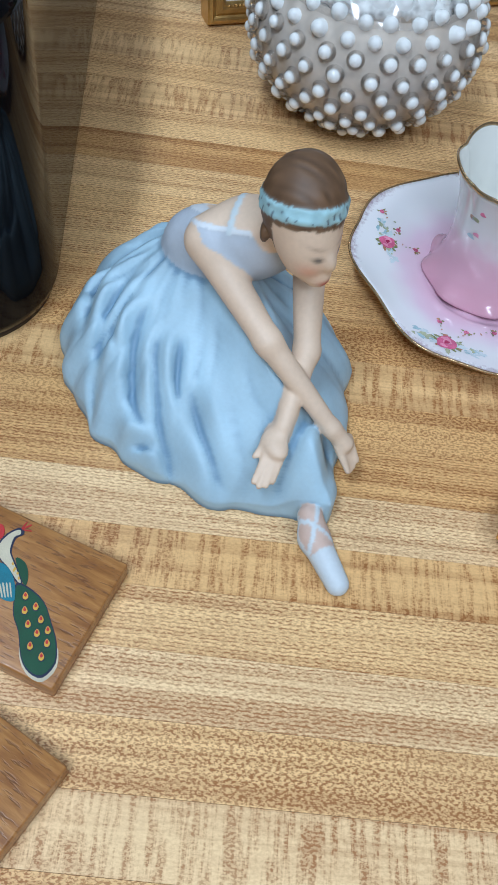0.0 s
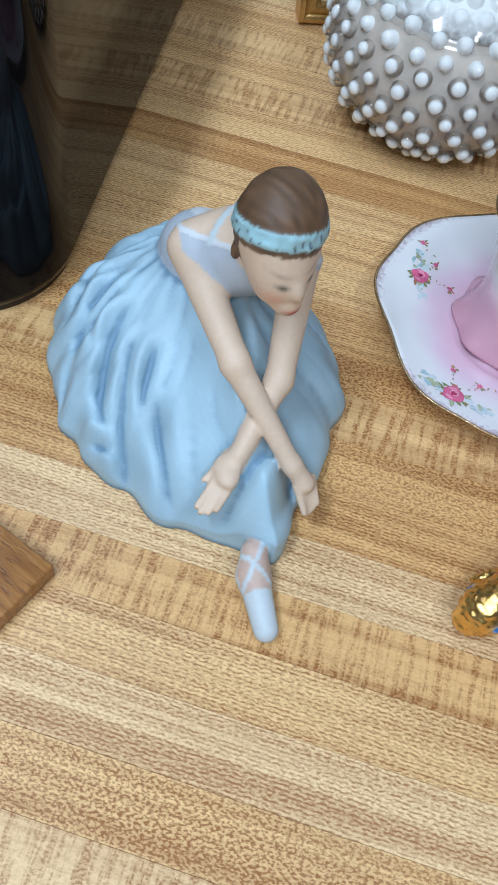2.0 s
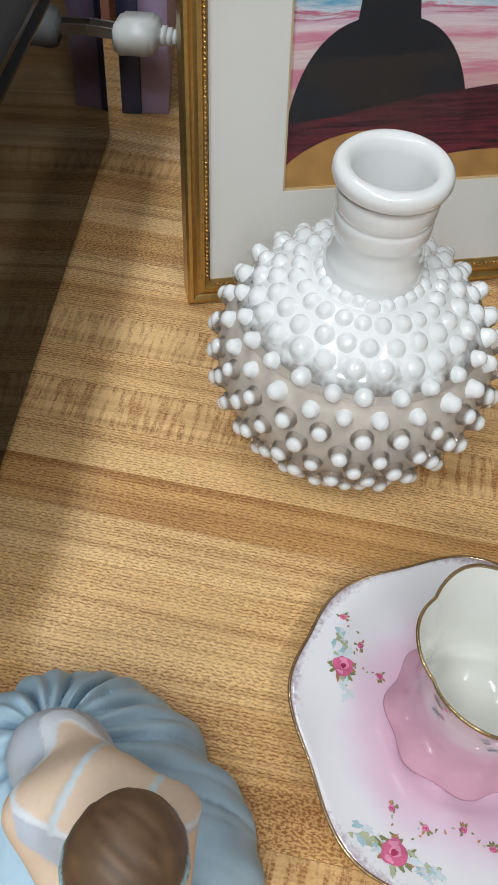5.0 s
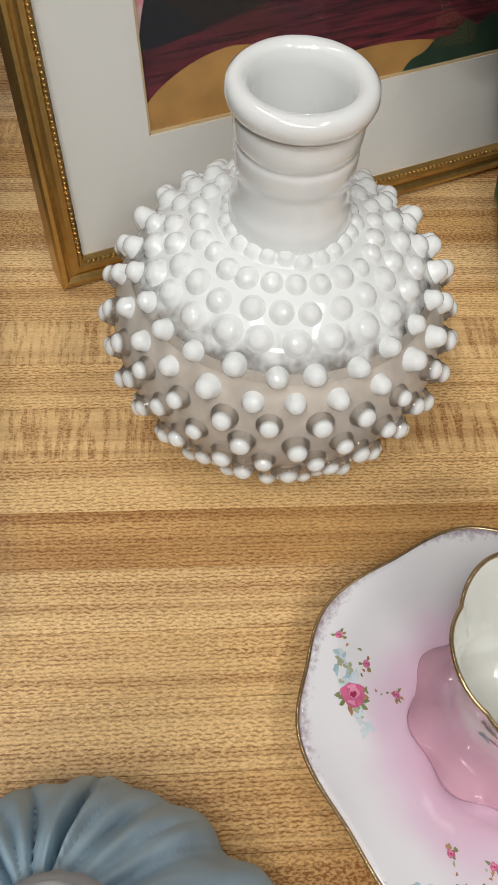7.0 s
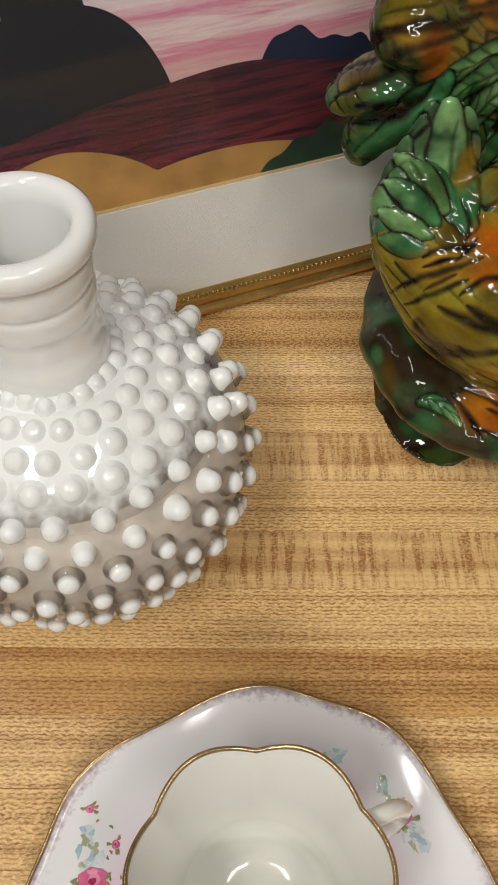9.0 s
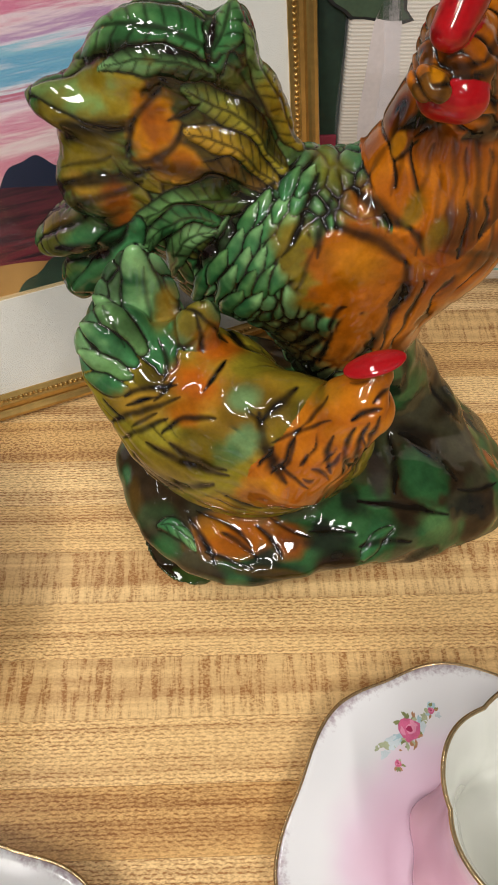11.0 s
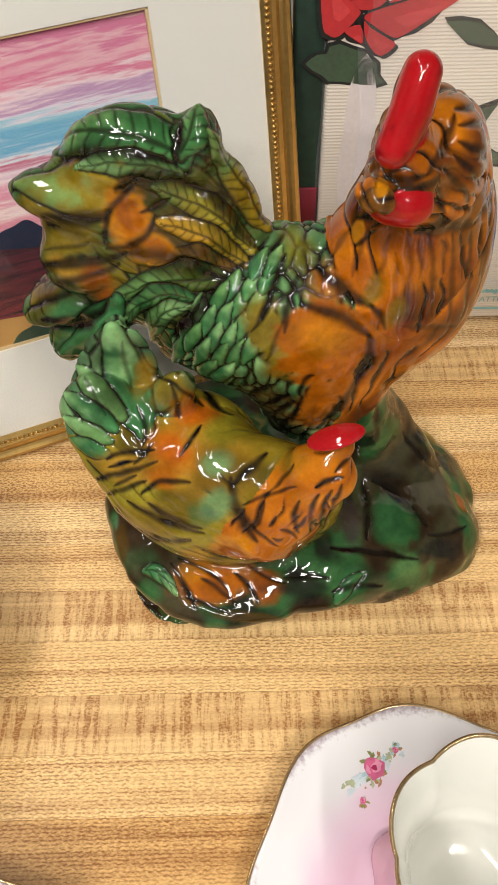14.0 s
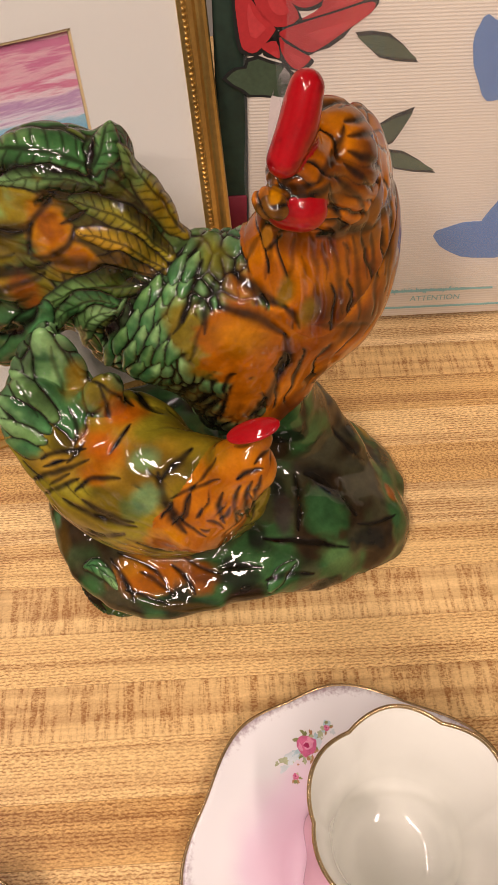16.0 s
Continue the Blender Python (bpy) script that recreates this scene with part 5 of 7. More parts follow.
    facing = n @ np.array((0.0, -0.60, 0.80)) > -0.1

    def near_curve(mask, a, c, b, reach):
        """Place along a bowed line and distance to its side, for vertices close to it."""
        lo_u, hi_u = min(a[0], b[0], c[0]) - reach, max(a[0], b[0], c[0]) + reach
        lo_w, hi_w = min(a[1], b[1], c[1]) - reach, max(a[1], b[1], c[1]) + reach
        idx = np.nonzero(mask & (fu > lo_u) & (fu < hi_u) & (fw > lo_w) & (fw < hi_w))[0]
        k = np.linspace(0, 1, 17)[:, None]
        pts = np.array(a) * (1 - k) ** 2 + 2 * np.array(c) * k * (1 - k) + np.array(b) * k ** 2
        best, side, place = np.full(len(idx), 1e9), np.zeros(len(idx)), np.zeros(len(idx))
        for m in range(16):
            d0 = pts[m + 1] - pts[m]
            x, y = fu[idx] - pts[m, 0], fw[idx] - pts[m, 1]
            h = np.clip((x * d0[0] + y * d0[1]) / (d0 @ d0), 0, 1)
            ex, ey = x - h * d0[0], y - h * d0[1]
            r = np.hypot(ex, ey)
            less = r < best
            best = np.where(less, r, best)
            side = np.where(less, np.sign(d0[0] * y - d0[1] * x), side)
            place = np.where(less, (m + h) / 16, place)
        return idx, place, side * best

    def line(mask, a, c, b, width, ink):
        """A groove in which dark glaze has pooled, thin at both ends."""
        idx, s, e = near_curve(mask, a, c, b, width * 2.4)
        half = width * (0.20 + 0.75 * np.sin(np.pi * np.clip(s * 0.96 + 0.02, 0, 1)) ** 0.7) * (0.6 + 0.8 * streak[idx])
        f = (1 - ease(np.abs(e), half * 0.15, half * 1.35)) * ink * (0.75 + 0.5 * streak[idx])
        col[idx] = blend(col[idx], dark, f)
        push[idx] -= f * 0.0005

    def patch(mask, c, ru, rw, turn, tone, amount, soft):
        ca, sa = math.cos(math.radians(turn)), math.sin(math.radians(turn))
        x, y = fu - c[0], fw - c[1]
        e = np.hypot((x * ca - y * sa) / ru, (x * sa + y * ca) / rw) + (streak - 0.5) * 0.65
        f = mask * (1 - ease(e, 1 - soft, 1 + soft * 0.35)) * amount
        push[:] = push * (1 - 0.85 * f)
        col[:] = blend(col, np.array(tone)[None] * (0.55 + 0.9 * streak)[:, None], f)

    def leaf(mask, a, c, b, width, tone, tip, ribs):
        """A moulded leaf from root to tip with a midrib and slanting side veins."""
        idx, s, e = near_curve(mask, a, c, b, width * 1.4)
        half = width * np.clip(np.sin(np.pi * np.clip(s * 0.93 + 0.05, 0, 1) ** 0.8), 0.02, 1) ** 0.6
        rel = np.abs(e) / half
        keep = rel < 1.12
        idx, s, e, rel = idx[keep], s[keep], e[keep], rel[keep]
        groove = ease(rel, 0.80, 0.98)
        if ribs:
            vein = np.abs(((s * ribs - rel * 0.8 + 0.25 * streak[idx] + 0.3 * (e > 0)) % 1) - 0.5) * 2
            groove = np.maximum(groove, (1 - ease(vein, 0.0, 0.40)) * ease(rel, 0.0, 0.15) * 0.8)
            groove = np.maximum(groove, (1 - ease(rel, 0.03, 0.17)) * 0.9)
        base_col = blend(np.tile(np.array(tone), (len(idx), 1)), tip, ease(s + (streak[idx] - 0.5) * 0.8, 0.35, 0.95) * 0.85)
        base_col = base_col * (0.5 + 1.0 * streak[idx])[:, None] * (1.35 - 0.75 * rel ** 2)[:, None]
        fade = 1 - ease(rel, 1.0, 1.12)
        col[idx] = blend(blend(base_col, dark, groove * 0.86), col[idx], 1 - fade)
        push[idx] = push[idx] * (1 - fade) + (0.0011 * (1 - np.minimum(rel, 1) ** 2) - groove * 0.00045) * fade

    def strokes(mask, along, gap, tones, salt, depth=0.0009, breaks=0.42, run=55.0, bend=1.0, ink=0.92):
        """Long combed feather strokes: broken dark lines between soft ridges."""
        u = np.array(along, dtype=float)
        u /= np.linalg.norm(u)
        side = np.cross(u, (0, 1, 0))
        side /= np.linalg.norm(side)
        pts = v[mask]
        warp = ((wander(pts * 50, salt + 1) - 0.5) * 0.012 + (wander(pts * 140, salt + 2) - 0.5) * 0.004) * bend
        a = (pts @ side + warp) / gap
        row = np.floor(a)
        edge_d = np.abs(a - row - 0.5) * 2
        along_p = pts @ u
        stop = wander(np.c_[along_p * run + row * 7.31, row * 3.7, pts[:, 1] * 0], salt + 3)
        line = ease(edge_d, 0.48, 0.9) * ease(stop, breaks, breaks + 0.16)
        m = wander(pts * 48, salt + 4) * 0.7 + wander(pts * 130, salt + 5) * 0.3
        tn = np.array(tones)
        kk = np.clip((m - 0.5) * 1.9 + 0.5, 0, 0.999) * (len(tones) - 1)
        ii = kk.astype(int)
        base_col = tn[ii] * (1 - (kk - ii))[:, None] + tn[ii + 1] * (kk - ii)[:, None]
        base_col = base_col * (0.45 + 0.75 * ease(wander(pts * 65, salt + 6), 0.2, 0.65))[:, None]
        col[mask] = blend(base_col, dark, line * ink)
        push[mask] = (1 - edge_d ** 2) * depth * 0.7 - line * depth
    tm, bm_, nm = which == 1, which == 2, (which == 3) | (which == 4) | (which == 2)
    hm, gm = (which == 7) | (which == 8) | (which == 9), which == 0
    plumage(tm, (-0.8, 0, 0.55), 0.0070, 2.6, [MOSS, GREEN, OLIVE], 31, 0.5, 0.0005)
    plumage(bm_, (0.30, -0.5, 0.8), 0.0062, 2.1, [GREEN, JADE, MINT, GREEN], 43, 0.0, 0.0014, 0.24)
    front = bm_ & (v[:, 0] > 0.268 + (wander(v * 60, 44) - 0.5) * 0.01)
    amber = [(0.15, 0.030, 0.002), (0.32, 0.078, 0.003), (0.50, 0.150, 0.005), (0.38, 0.098, 0.004)]
    honey = [(0.28, 0.070, 0.003), (0.46, 0.145, 0.006), (0.34, 0.090, 0.004), (0.50, 0.17, 0.008)]
    strokes(front, (0.15, 0.1, 1), 0.0085, amber, 51, 0.0006, 0.58)
    strokes(which == 3, (-0.15, 0.05, 1), 0.0075, amber, 53, 0.0010, 0.56, 60.0, 0.6, 0.8)
    strokes(which == 4, (-0.75, 0.3, 0.6), 0.0060, amber, 57, 0.0010, 0.42)
    plumage(which == 7, (-0.3, 0, 1), 0.0105, 1.7, [GREEN, MINT, (0.05, 0.15, 0.07), JADE], 61, 0, 0.0010, 0.10)
    strokes(which == 8, (0.8, 0, -0.5), 0.0080, [OLIVE, LIME, OLIVE, OCHRE], 67, 0.0009, 0.62, 95.0, 0.6)
    strokes(which == 9, (0.35, 0, 0.95), 0.0080, honey, 71, 0.0008, 0.66)
    # rocky base: runs of green, brown and umber glaze
    w1, w2 = wander(v * 55, 81), wander(v * 80, 82)
    bc = np.tile(np.array((0.030, 0.018, 0.008)), (len(v), 1))
    bc = blend(bc, GREEN, ease(w1, 0.36, 0.55) * 0.9)
    bc = blend(bc, UMBER, ease(wander(v * 70, 95), 0.55, 0.75) * 0.8)
    bc = blend(bc, (0.006, 0.006, 0.005), ease(w2, 0.6, 0.75) * 0.8)
    col[gm] = (bc * (0.5 + streak)[:, None])[gm]
    push[gm] += (wander(v * 60, 87)[gm] - 0.5) * 0.004 + (wander(v * 140, 88)[gm] - 0.5) * 0.0014
    red = np.array((0.40, 0.006, 0.010))
    for i in (5, 6, 10):
        col[which == i] = red
    col[:] = blend(col, (0.16, 0.002, 0.004), (which == 5) * ease(streak, 0.5, 0.7) * 0.6)
    beak = (which == 4) & (v[:, 1] < 0.514)
    col[beak] = np.array((0.16, 0.06, 0.006))
    f = ease(-np.sqrt(((v - np.array((0.2873, 0.5285, 0.2148))) ** 2).sum(1)), -0.0034, -0.0017)
    col[:] = blend(col, (0.02, 0.012, 0.008), f)
    tm = bm_ = nm = (which > 0) & (which < 5) & facing
    hm, gm = hm & facing, gm & facing
    # tail: olive and ochre fingers, green leaves above and below
    patch(tm, (-75.0, 45.9), 13.0, 8.0, 0, OLIVE, 0.95, 0.6)
    patch(tm, (-81.0, 55.6), 11.6, 5.8, -10, OLIVE, 0.9, 0.6)
    patch(tm, (-72.3, 34.4), 17.4, 4.6, 20, OCHRE, 0.95, 0.5)
    patch(tm, (-86.8, 29.6), 13.0, 6.5, 15, BROWN, 0.8, 0.7)
    patch(tm, (-66.0, 31.3), 5.8, 8.7, -20, RUST, 0.9, 0.6)
    patch(tm, (-82.6, 21.5), 10.1, 9.4, 0, JADE, 0.85, 0.6)
    patch(tm, (-87.7, 10.5), 5.8, 5.8, 0, GREEN, 0.9, 0.6)
    patch(tm, (-33.4, 47.1), 24.6, 15.9, -25, BROWN, 0.6, 0.7)
    leaf(tm, (-53.8, 55.3), (-70.3, 59.2), (-91.3, 62.7), 8.4, OLIVE, FERN, 0)
    leaf(tm, (-30.7, 65.9), (-48.4, 73.2), (-77.2, 73.7), 9.6, GREEN, FERN, 9)
    leaf(tm, (-32.4, 61.4), (-49.1, 63.4), (-67.6, 64.5), 3.8, FERN, MINT, 8)
    leaf(tm, (-30.7, 67.0), (-26.7, 72.6), (-24.8, 82.4), 6.7, GREEN, FERN, 5)
    leaf(tm, (-2.4, 52.0), (-11.9, 62.8), (-22.0, 72.6), 6.4, OLIVE, FERN, 10)
    leaf(tm, (-8.4, 42.8), (-20.2, 53.9), (-41.8, 57.8), 5.2, LIME, FERN, 12)
    leaf(tm, (-9.8, 37.4), (-22.5, 45.5), (-41.4, 49.3), 4.6, OLIVE, OCHRE, 10)
    leaf(tm, (-13.9, 35.0), (-26.1, 40.2), (-46.5, 37.5), 3.9, BROWN, OCHRE, 9)
    leaf(tm, (-16.1, 31.9), (-36.0, 35.8), (-65.8, 26.1), 4.9, MOSS, FERN, 11)
    leaf(tm, (-31.6, 27.0), (-46.2, 31.1), (-62.3, 17.9), 3.8, GREEN, FERN, 8)
    leaf(tm, (-51.6, 13.7), (-42.8, 25.2), (-31.8, 23.4), 3.9, FERN, MINT, 6)
    leaf(tm, (-34.1, 13.2), (-38.2, 7.4), (-42.4, 5.8), 3.5, GREEN, FERN, 0)
    leaf(tm, (-60.1, 26.7), (-69.4, 16.8), (-89.9, 9.3), 5.8, JADE, GREEN, 0)
    patch(tm, (-51.6, 49.3), 9.0, 12.3, -15, GOLD, 0.97, 0.35)
    patch(tm, (-50.5, 48.4), 5.8, 8.0, -15, AMBER, 0.9, 0.5)
    patch(tm, (-52.7, 50.3), 2.6, 5.5, -15, RUST, 0.6, 0.6)
    patch(tm, (-44.3, 42.7), 9.0, 4.1, 12, GOLD, 0.95, 0.4)
    patch(tm, (-43.0, 42.0), 5.2, 2.6, 12, AMBER, 0.8, 0.5)
    line(tm, (-61.7, 43.1), (-59.1, 54.7), (-47.9, 57.9), 2.0, 0.9)
    line(tm, (-61.1, 41.6), (-47.4, 40.2), (-41.7, 50.3), 2.0, 0.9)
    line(tm, (-96.4, 38.7), (-70.8, 35.9), (-54.6, 40.0), 3.0, 0.9)
    line(tm, (-54.7, 39.8), (-37.9, 41.0), (-18.8, 32.7), 3.0, 0.9)
    line(tm, (-82.9, 51.4), (-69.6, 48.1), (-57.7, 51.6), 3.0, 0.9)
    line(tm, (-99.5, 25.9), (-81.8, 29.0), (-57.4, 37.4), 2.5, 0.9)
    line(tm, (-54.5, 57.5), (-39.9, 61.6), (-26.8, 59.1), 3.4, 0.9)
    line(tm, (-26.8, 59.1), (-16.4, 53.7), (-7.7, 44.0), 4.2, 0.9)
    line(tm, (-92.5, 20.8), (-72.3, 15.7), (-64.6, 27.1), 2.4, 0.9)
    line(tm, (-75.1, 68.6), (-51.2, 65.8), (-33.9, 63.9), 2.4, 0.9)
    line(tm, (-33.0, 63.1), (-31.2, 70.2), (-31.1, 77.6), 2.2, 0.9)
    line(tm, (-40.4, 14.0), (-27.5, 22.9), (-10.5, 37.4), 4.0, 0.9)
    line(tm, (-28.9, 2.2), (-31.0, 12.8), (-21.7, 27.7), 4.5, 0.9)
    line(tm, (-46.8, 51.2), (-41.7, 52.2), (-36.4, 55.4), 1.4, 0.9)
    line(tm, (-86.2, 43.9), (-77.0, 42.6), (-66.9, 43.5), 1.3, 0.6)
    line(tm, (-84.9, 38.4), (-75.8, 38.6), (-69.0, 39.8), 1.2, 0.5)
    # back: overlapping green feathers
    leaf(bm_, (-18.3, 24.6), (-16.2, 29.7), (-12.6, 35.0), 3.2, JADE, FERN, 0)
    leaf(bm_, (-23.0, 21.1), (-20.9, 26.0), (-17.2, 31.3), 3.2, GREEN, FERN, 0)
    leaf(bm_, (-15.2, 18.4), (-13.2, 23.2), (-9.5, 28.6), 3.2, JADE, MINT, 0)
    leaf(bm_, (-28.0, 13.1), (-25.7, 17.8), (-21.8, 23.0), 3.2, JADE, MINT, 0)
    leaf(bm_, (-20.9, 13.6), (-18.8, 18.4), (-15.1, 23.7), 3.2, JADE, MINT, 0)
    leaf(bm_, (-10.7, 24.7), (-8.7, 29.7), (-5.1, 35.2), 3.2, JADE, MINT, 0)
    leaf(bm_, (-14.3, 9.9), (-12.2, 14.7), (-8.6, 20.0), 3.2, GREEN, MINT, 0)
    leaf(bm_, (-26.0, 6.3), (-23.6, 11.0), (-19.7, 16.1), 3.2, JADE, MINT, 0)
    leaf(bm_, (-19.6, 5.8), (-17.4, 10.5), (-13.6, 15.7), 3.2, JADE, MINT, 0)
    leaf(bm_, (-8.3, 18.0), (-6.4, 22.8), (-2.8, 28.2), 3.2, JADE, MINT, 0)
    leaf(bm_, (-31.5, 2.0), (-28.6, 6.3), (-24.4, 11.4), 3.2, GREEN, MINT, 0)
    leaf(bm_, (-24.2, -0.9), (-21.7, 3.7), (-17.7, 8.9), 3.2, GREEN, FERN, 0)
    leaf(bm_, (-17.0, -0.2), (-14.7, 4.6), (-11.0, 9.8), 3.2, GREEN, FERN, 0)
    leaf(bm_, (-11.1, 2.1), (-9.1, 6.8), (-5.4, 12.0), 3.2, GREEN, MINT, 0)
    leaf(bm_, (-33.8, -0.8), (-26.4, -1.4), (-21.9, 3.4), 3.2, GREEN, FERN, 0)
    leaf(bm_, (-24.3, -2.1), (-18.7, -2.9), (-14.7, 2.3), 3.2, JADE, MINT, 0)
    leaf(bm_, (-4.6, 26.3), (-2.6, 31.4), (1.0, 36.9), 3.2, JADE, MINT, 0)
    leaf(bm_, (-34.7, 8.2), (-32.0, 12.7), (-27.7, 17.6), 3.2, GREEN, FERN, 0)
    leaf(bm_, (-6.8, 9.5), (-4.9, 14.3), (-1.3, 19.6), 3.2, GREEN, MINT, 0)
    leaf(bm_, (-2.4, 32.9), (-0.5, 38.1), (3.2, 44.0), 3.2, GREEN, MINT, 0)
    leaf(bm_, (-7.8, 32.7), (-5.9, 37.8), (-2.2, 43.5), 3.2, JADE, FERN, 0)
    # flank, wing and breast
    patch(bm_, (-1.3, 10.7), 8.9, 20.7, -25, OLIVE, 0.95, 0.5)
    patch(bm_, (-0.9, -13.2), 15.0, 8.2, 20, BROWN, 0.8, 0.7)
    patch(bm_, (8.8, 43.4), 7.4, 10.4, 0, LIME, 0.6, 0.7)
    patch(bm_, (19.2, 6.6), 19.2, 17.8, 15, AMBER, 0.97, 0.25)
    patch(bm_, (18.3, 10.5), 11.8, 8.1, 10, GOLD, 0.6, 0.8)
    patch(bm_, (19.8, -13.9), 15.0, 9.5, -40, AMBER, 0.9, 0.6)
    patch(bm_, (20.8, 30.1), 10.4, 8.9, -30, AMBER, 0.8, 0.6)
    line(bm_, (10.4, 21.6), (25.1, 18.3), (36.2, 10.5), 3.6, 0.9)
    line(bm_, (36.2, 10.5), (39.7, 4.7), (37.1, -1.8), 3.4, 0.9)
    line(bm_, (36.8, 3.1), (37.1, -7.3), (19.5, -24.1), 2.8, 0.9)
    line(nm, (16.8, 35.9), (24.9, 25.4), (36.5, 20.4), 3.2, 0.9)
    line(nm, (36.5, 20.4), (41.0, 16.5), (42.1, 12.8), 2.4, 0.9)
    line(bm_, (4.6, 40.5), (-0.5, 25.2), (-4.8, 16.7), 2.4, 0.9)
    line(bm_, (9.2, 33.1), (3.5, 19.7), (4.2, 11.9), 2.6, 0.9)
    line(bm_, (11.3, -10.5), (11.6, -4.3), (16.0, -4.0), 1.8, 0.9)
    line(bm_, (12.0, -11.2), (10.3, -16.3), (7.9, -21.7), 1.8, 0.9)
    line(bm_, (-4.3, -14.8), (0.4, -12.0), (7.2, -11.0), 1.7, 0.9)
    line(bm_, (0.0, -19.3), (3.3, -14.7), (9.4, -13.7), 1.7, 0.9)
    line(bm_, (5.1, -22.3), (7.7, -18.3), (11.0, -17.0), 1.7, 0.9)
    line(bm_, (-9.5, -9.3), (-5.2, -9.2), (0.3, -7.0), 1.6, 0.9)
    line(bm_, (-14.7, -7.4), (2.0, -25.3), (16.3, -26.8), 4.2, 0.9)
    line(bm_, (-8.3, 12.3), (-4.1, 18.7), (-1.2, 23.9), 1.6, 0.9)
    line(bm_, (-2.7, 1.7), (1.5, 9.4), (2.9, 15.9), 1.4, 0.6)
    line(nm, (44.5, 41.7), (48.8, 29.8), (49.7, 17.6), 1.6, 0.5)
    line(nm, (51.5, 40.9), (57.7, 30.9), (59.0, 17.6), 1.7, 0.6)
    line(nm, (60.6, 40.1), (66.1, 29.4), (66.7, 15.7), 1.7, 0.6)
    line(nm, (67.6, 43.2), (72.8, 31.4), (73.7, 17.8), 1.7, 0.65)
    line(nm, (39.3, 40.8), (39.1, 33.6), (37.7, 27.3), 1.5, 0.5)
    line(nm, (75.2, 54.3), (80.0, 43.7), (78.3, 26.9), 1.8, 0.65)
    line(nm, (28.0, 47.8), (24.8, 43.1), (20.9, 38.4), 1.5, 0.5)
    line(nm, (32.4, 43.4), (30.7, 37.5), (28.7, 30.8), 1.4, 0.45)
    line(nm, (47.6, 14.0), (59.8, 11.7), (73.0, 15.3), 1.4, 0.45)
    line(nm, (63.9, 14.3), (58.7, 5.6), (49.7, -0.9), 1.4, 0.4)
    line(nm, (48.9, 38.7), (51.3, 33.7), (52.0, 28.7), 1.3, 0.5)
    line(nm, (57.2, 38.7), (60.0, 35.1), (60.9, 30.1), 1.3, 0.5)
    line(nm, (64.3, 40.6), (67.8, 36.2), (68.9, 29.7), 1.3, 0.5)
    line(nm, (42.4, 35.2), (44.2, 28.9), (44.8, 22.3), 1.3, 0.4)
    line(nm, (73.2, 45.9), (77.2, 40.4), (76.8, 32.3), 1.4, 0.55)
    patch(nm, (36.7, 25.2), 3.9, 5.9, 20, OLIVE, 0.8, 0.6)
    patch(nm, (45.4, 18.8), 3.9, 5.9, 20, OLIVE, 0.7, 0.6)
    line(nm, (53.9, 77.8), (66.4, 93.2), (70.1, 87.9), 1.7, 0.85)
    line(nm, (54.8, 72.0), (60.6, 74.8), (75.1, 80.4), 2.0, 0.85)
    line(nm, (55.7, 67.0), (61.8, 68.4), (75.3, 72.9), 2.0, 0.85)
    line(nm, (55.1, 61.7), (60.8, 60.5), (70.5, 61.1), 2.0, 0.85)
    line(nm, (53.7, 57.7), (59.1, 54.9), (65.4, 52.9), 2.0, 0.85)
    line(nm, (50.8, 53.1), (56.7, 49.8), (64.1, 47.0), 2.2, 0.85)
    line(nm, (49.1, 55.0), (52.3, 61.9), (54.2, 70.7), 2.2, 0.85)
    line(nm, (46.9, 41.0), (60.2, 40.9), (68.7, 45.5), 2.0, 0.85)
    line(nm, (68.7, 45.5), (77.2, 53.0), (78.2, 64.8), 1.8, 0.85)
    line(nm, (48.2, 48.7), (49.8, 46.5), (54.5, 43.5), 1.6, 0.85)
    line(nm, (72.4, 60.2), (79.8, 55.6), (77.5, 47.4), 1.6, 0.85)
    line(nm, (29.6, 49.3), (35.4, 46.4), (43.6, 48.9), 2.0, 0.85)
    line(nm, (43.6, 48.9), (47.7, 52.4), (49.8, 61.6), 2.0, 0.85)
    line(nm, (37.4, 51.1), (33.2, 50.9), (30.0, 46.8), 1.6, 0.85)
    line(nm, (28.8, 55.1), (32.0, 60.0), (28.1, 44.7), 1.6, 0.85)
    line(nm, (41.4, 46.3), (45.9, 45.4), (48.0, 49.5), 1.5, 0.85)
    line(nm, (34.2, 44.7), (38.8, 45.9), (43.4, 45.1), 1.5, 0.85)
    patch(nm, (30.0, 44.6), 2.1, 3.6, 10, GOLD, 0.9, 0.4)
    line(nm, (28.5, 41.1), (31.2, 40.1), (35.5, 43.4), 1.2, 0.9)
    # hen: green fan tail, warm back, honey breast
    leaf(hm, (-51.5, -23.7), (-60.7, -4.9), (-61.6, 18.6), 9.0, JADE, MINT, 0)
    leaf(hm, (-59.8, -19.3), (-69.1, -8.9), (-78.4, 1.9), 5.2, FERN, MINT, 0)
    leaf(hm, (-62.8, -23.5), (-73.2, -15.7), (-81.7, -9.1), 4.6, JADE, MINT, 0)
    leaf(hm, (-65.2, -28.5), (-75.9, -24.0), (-83.6, -18.8), 4.3, FERN, MINT, 0)
    leaf(hm, (-66.2, -33.5), (-76.3, -31.2), (-82.6, -26.7), 3.5, JADE, FERN, 0)
    line(hm, (-66.4, -17.9), (-69.8, -9.6), (-73.7, -3.8), 1.3, 0.7)
    line(hm, (-57.2, -9.2), (-58.6, 1.9), (-58.0, 9.4), 1.2, 0.5)
    line(hm, (-75.3, -20.5), (-76.9, -16.3), (-79.3, -16.2), 1.1, 0.6)
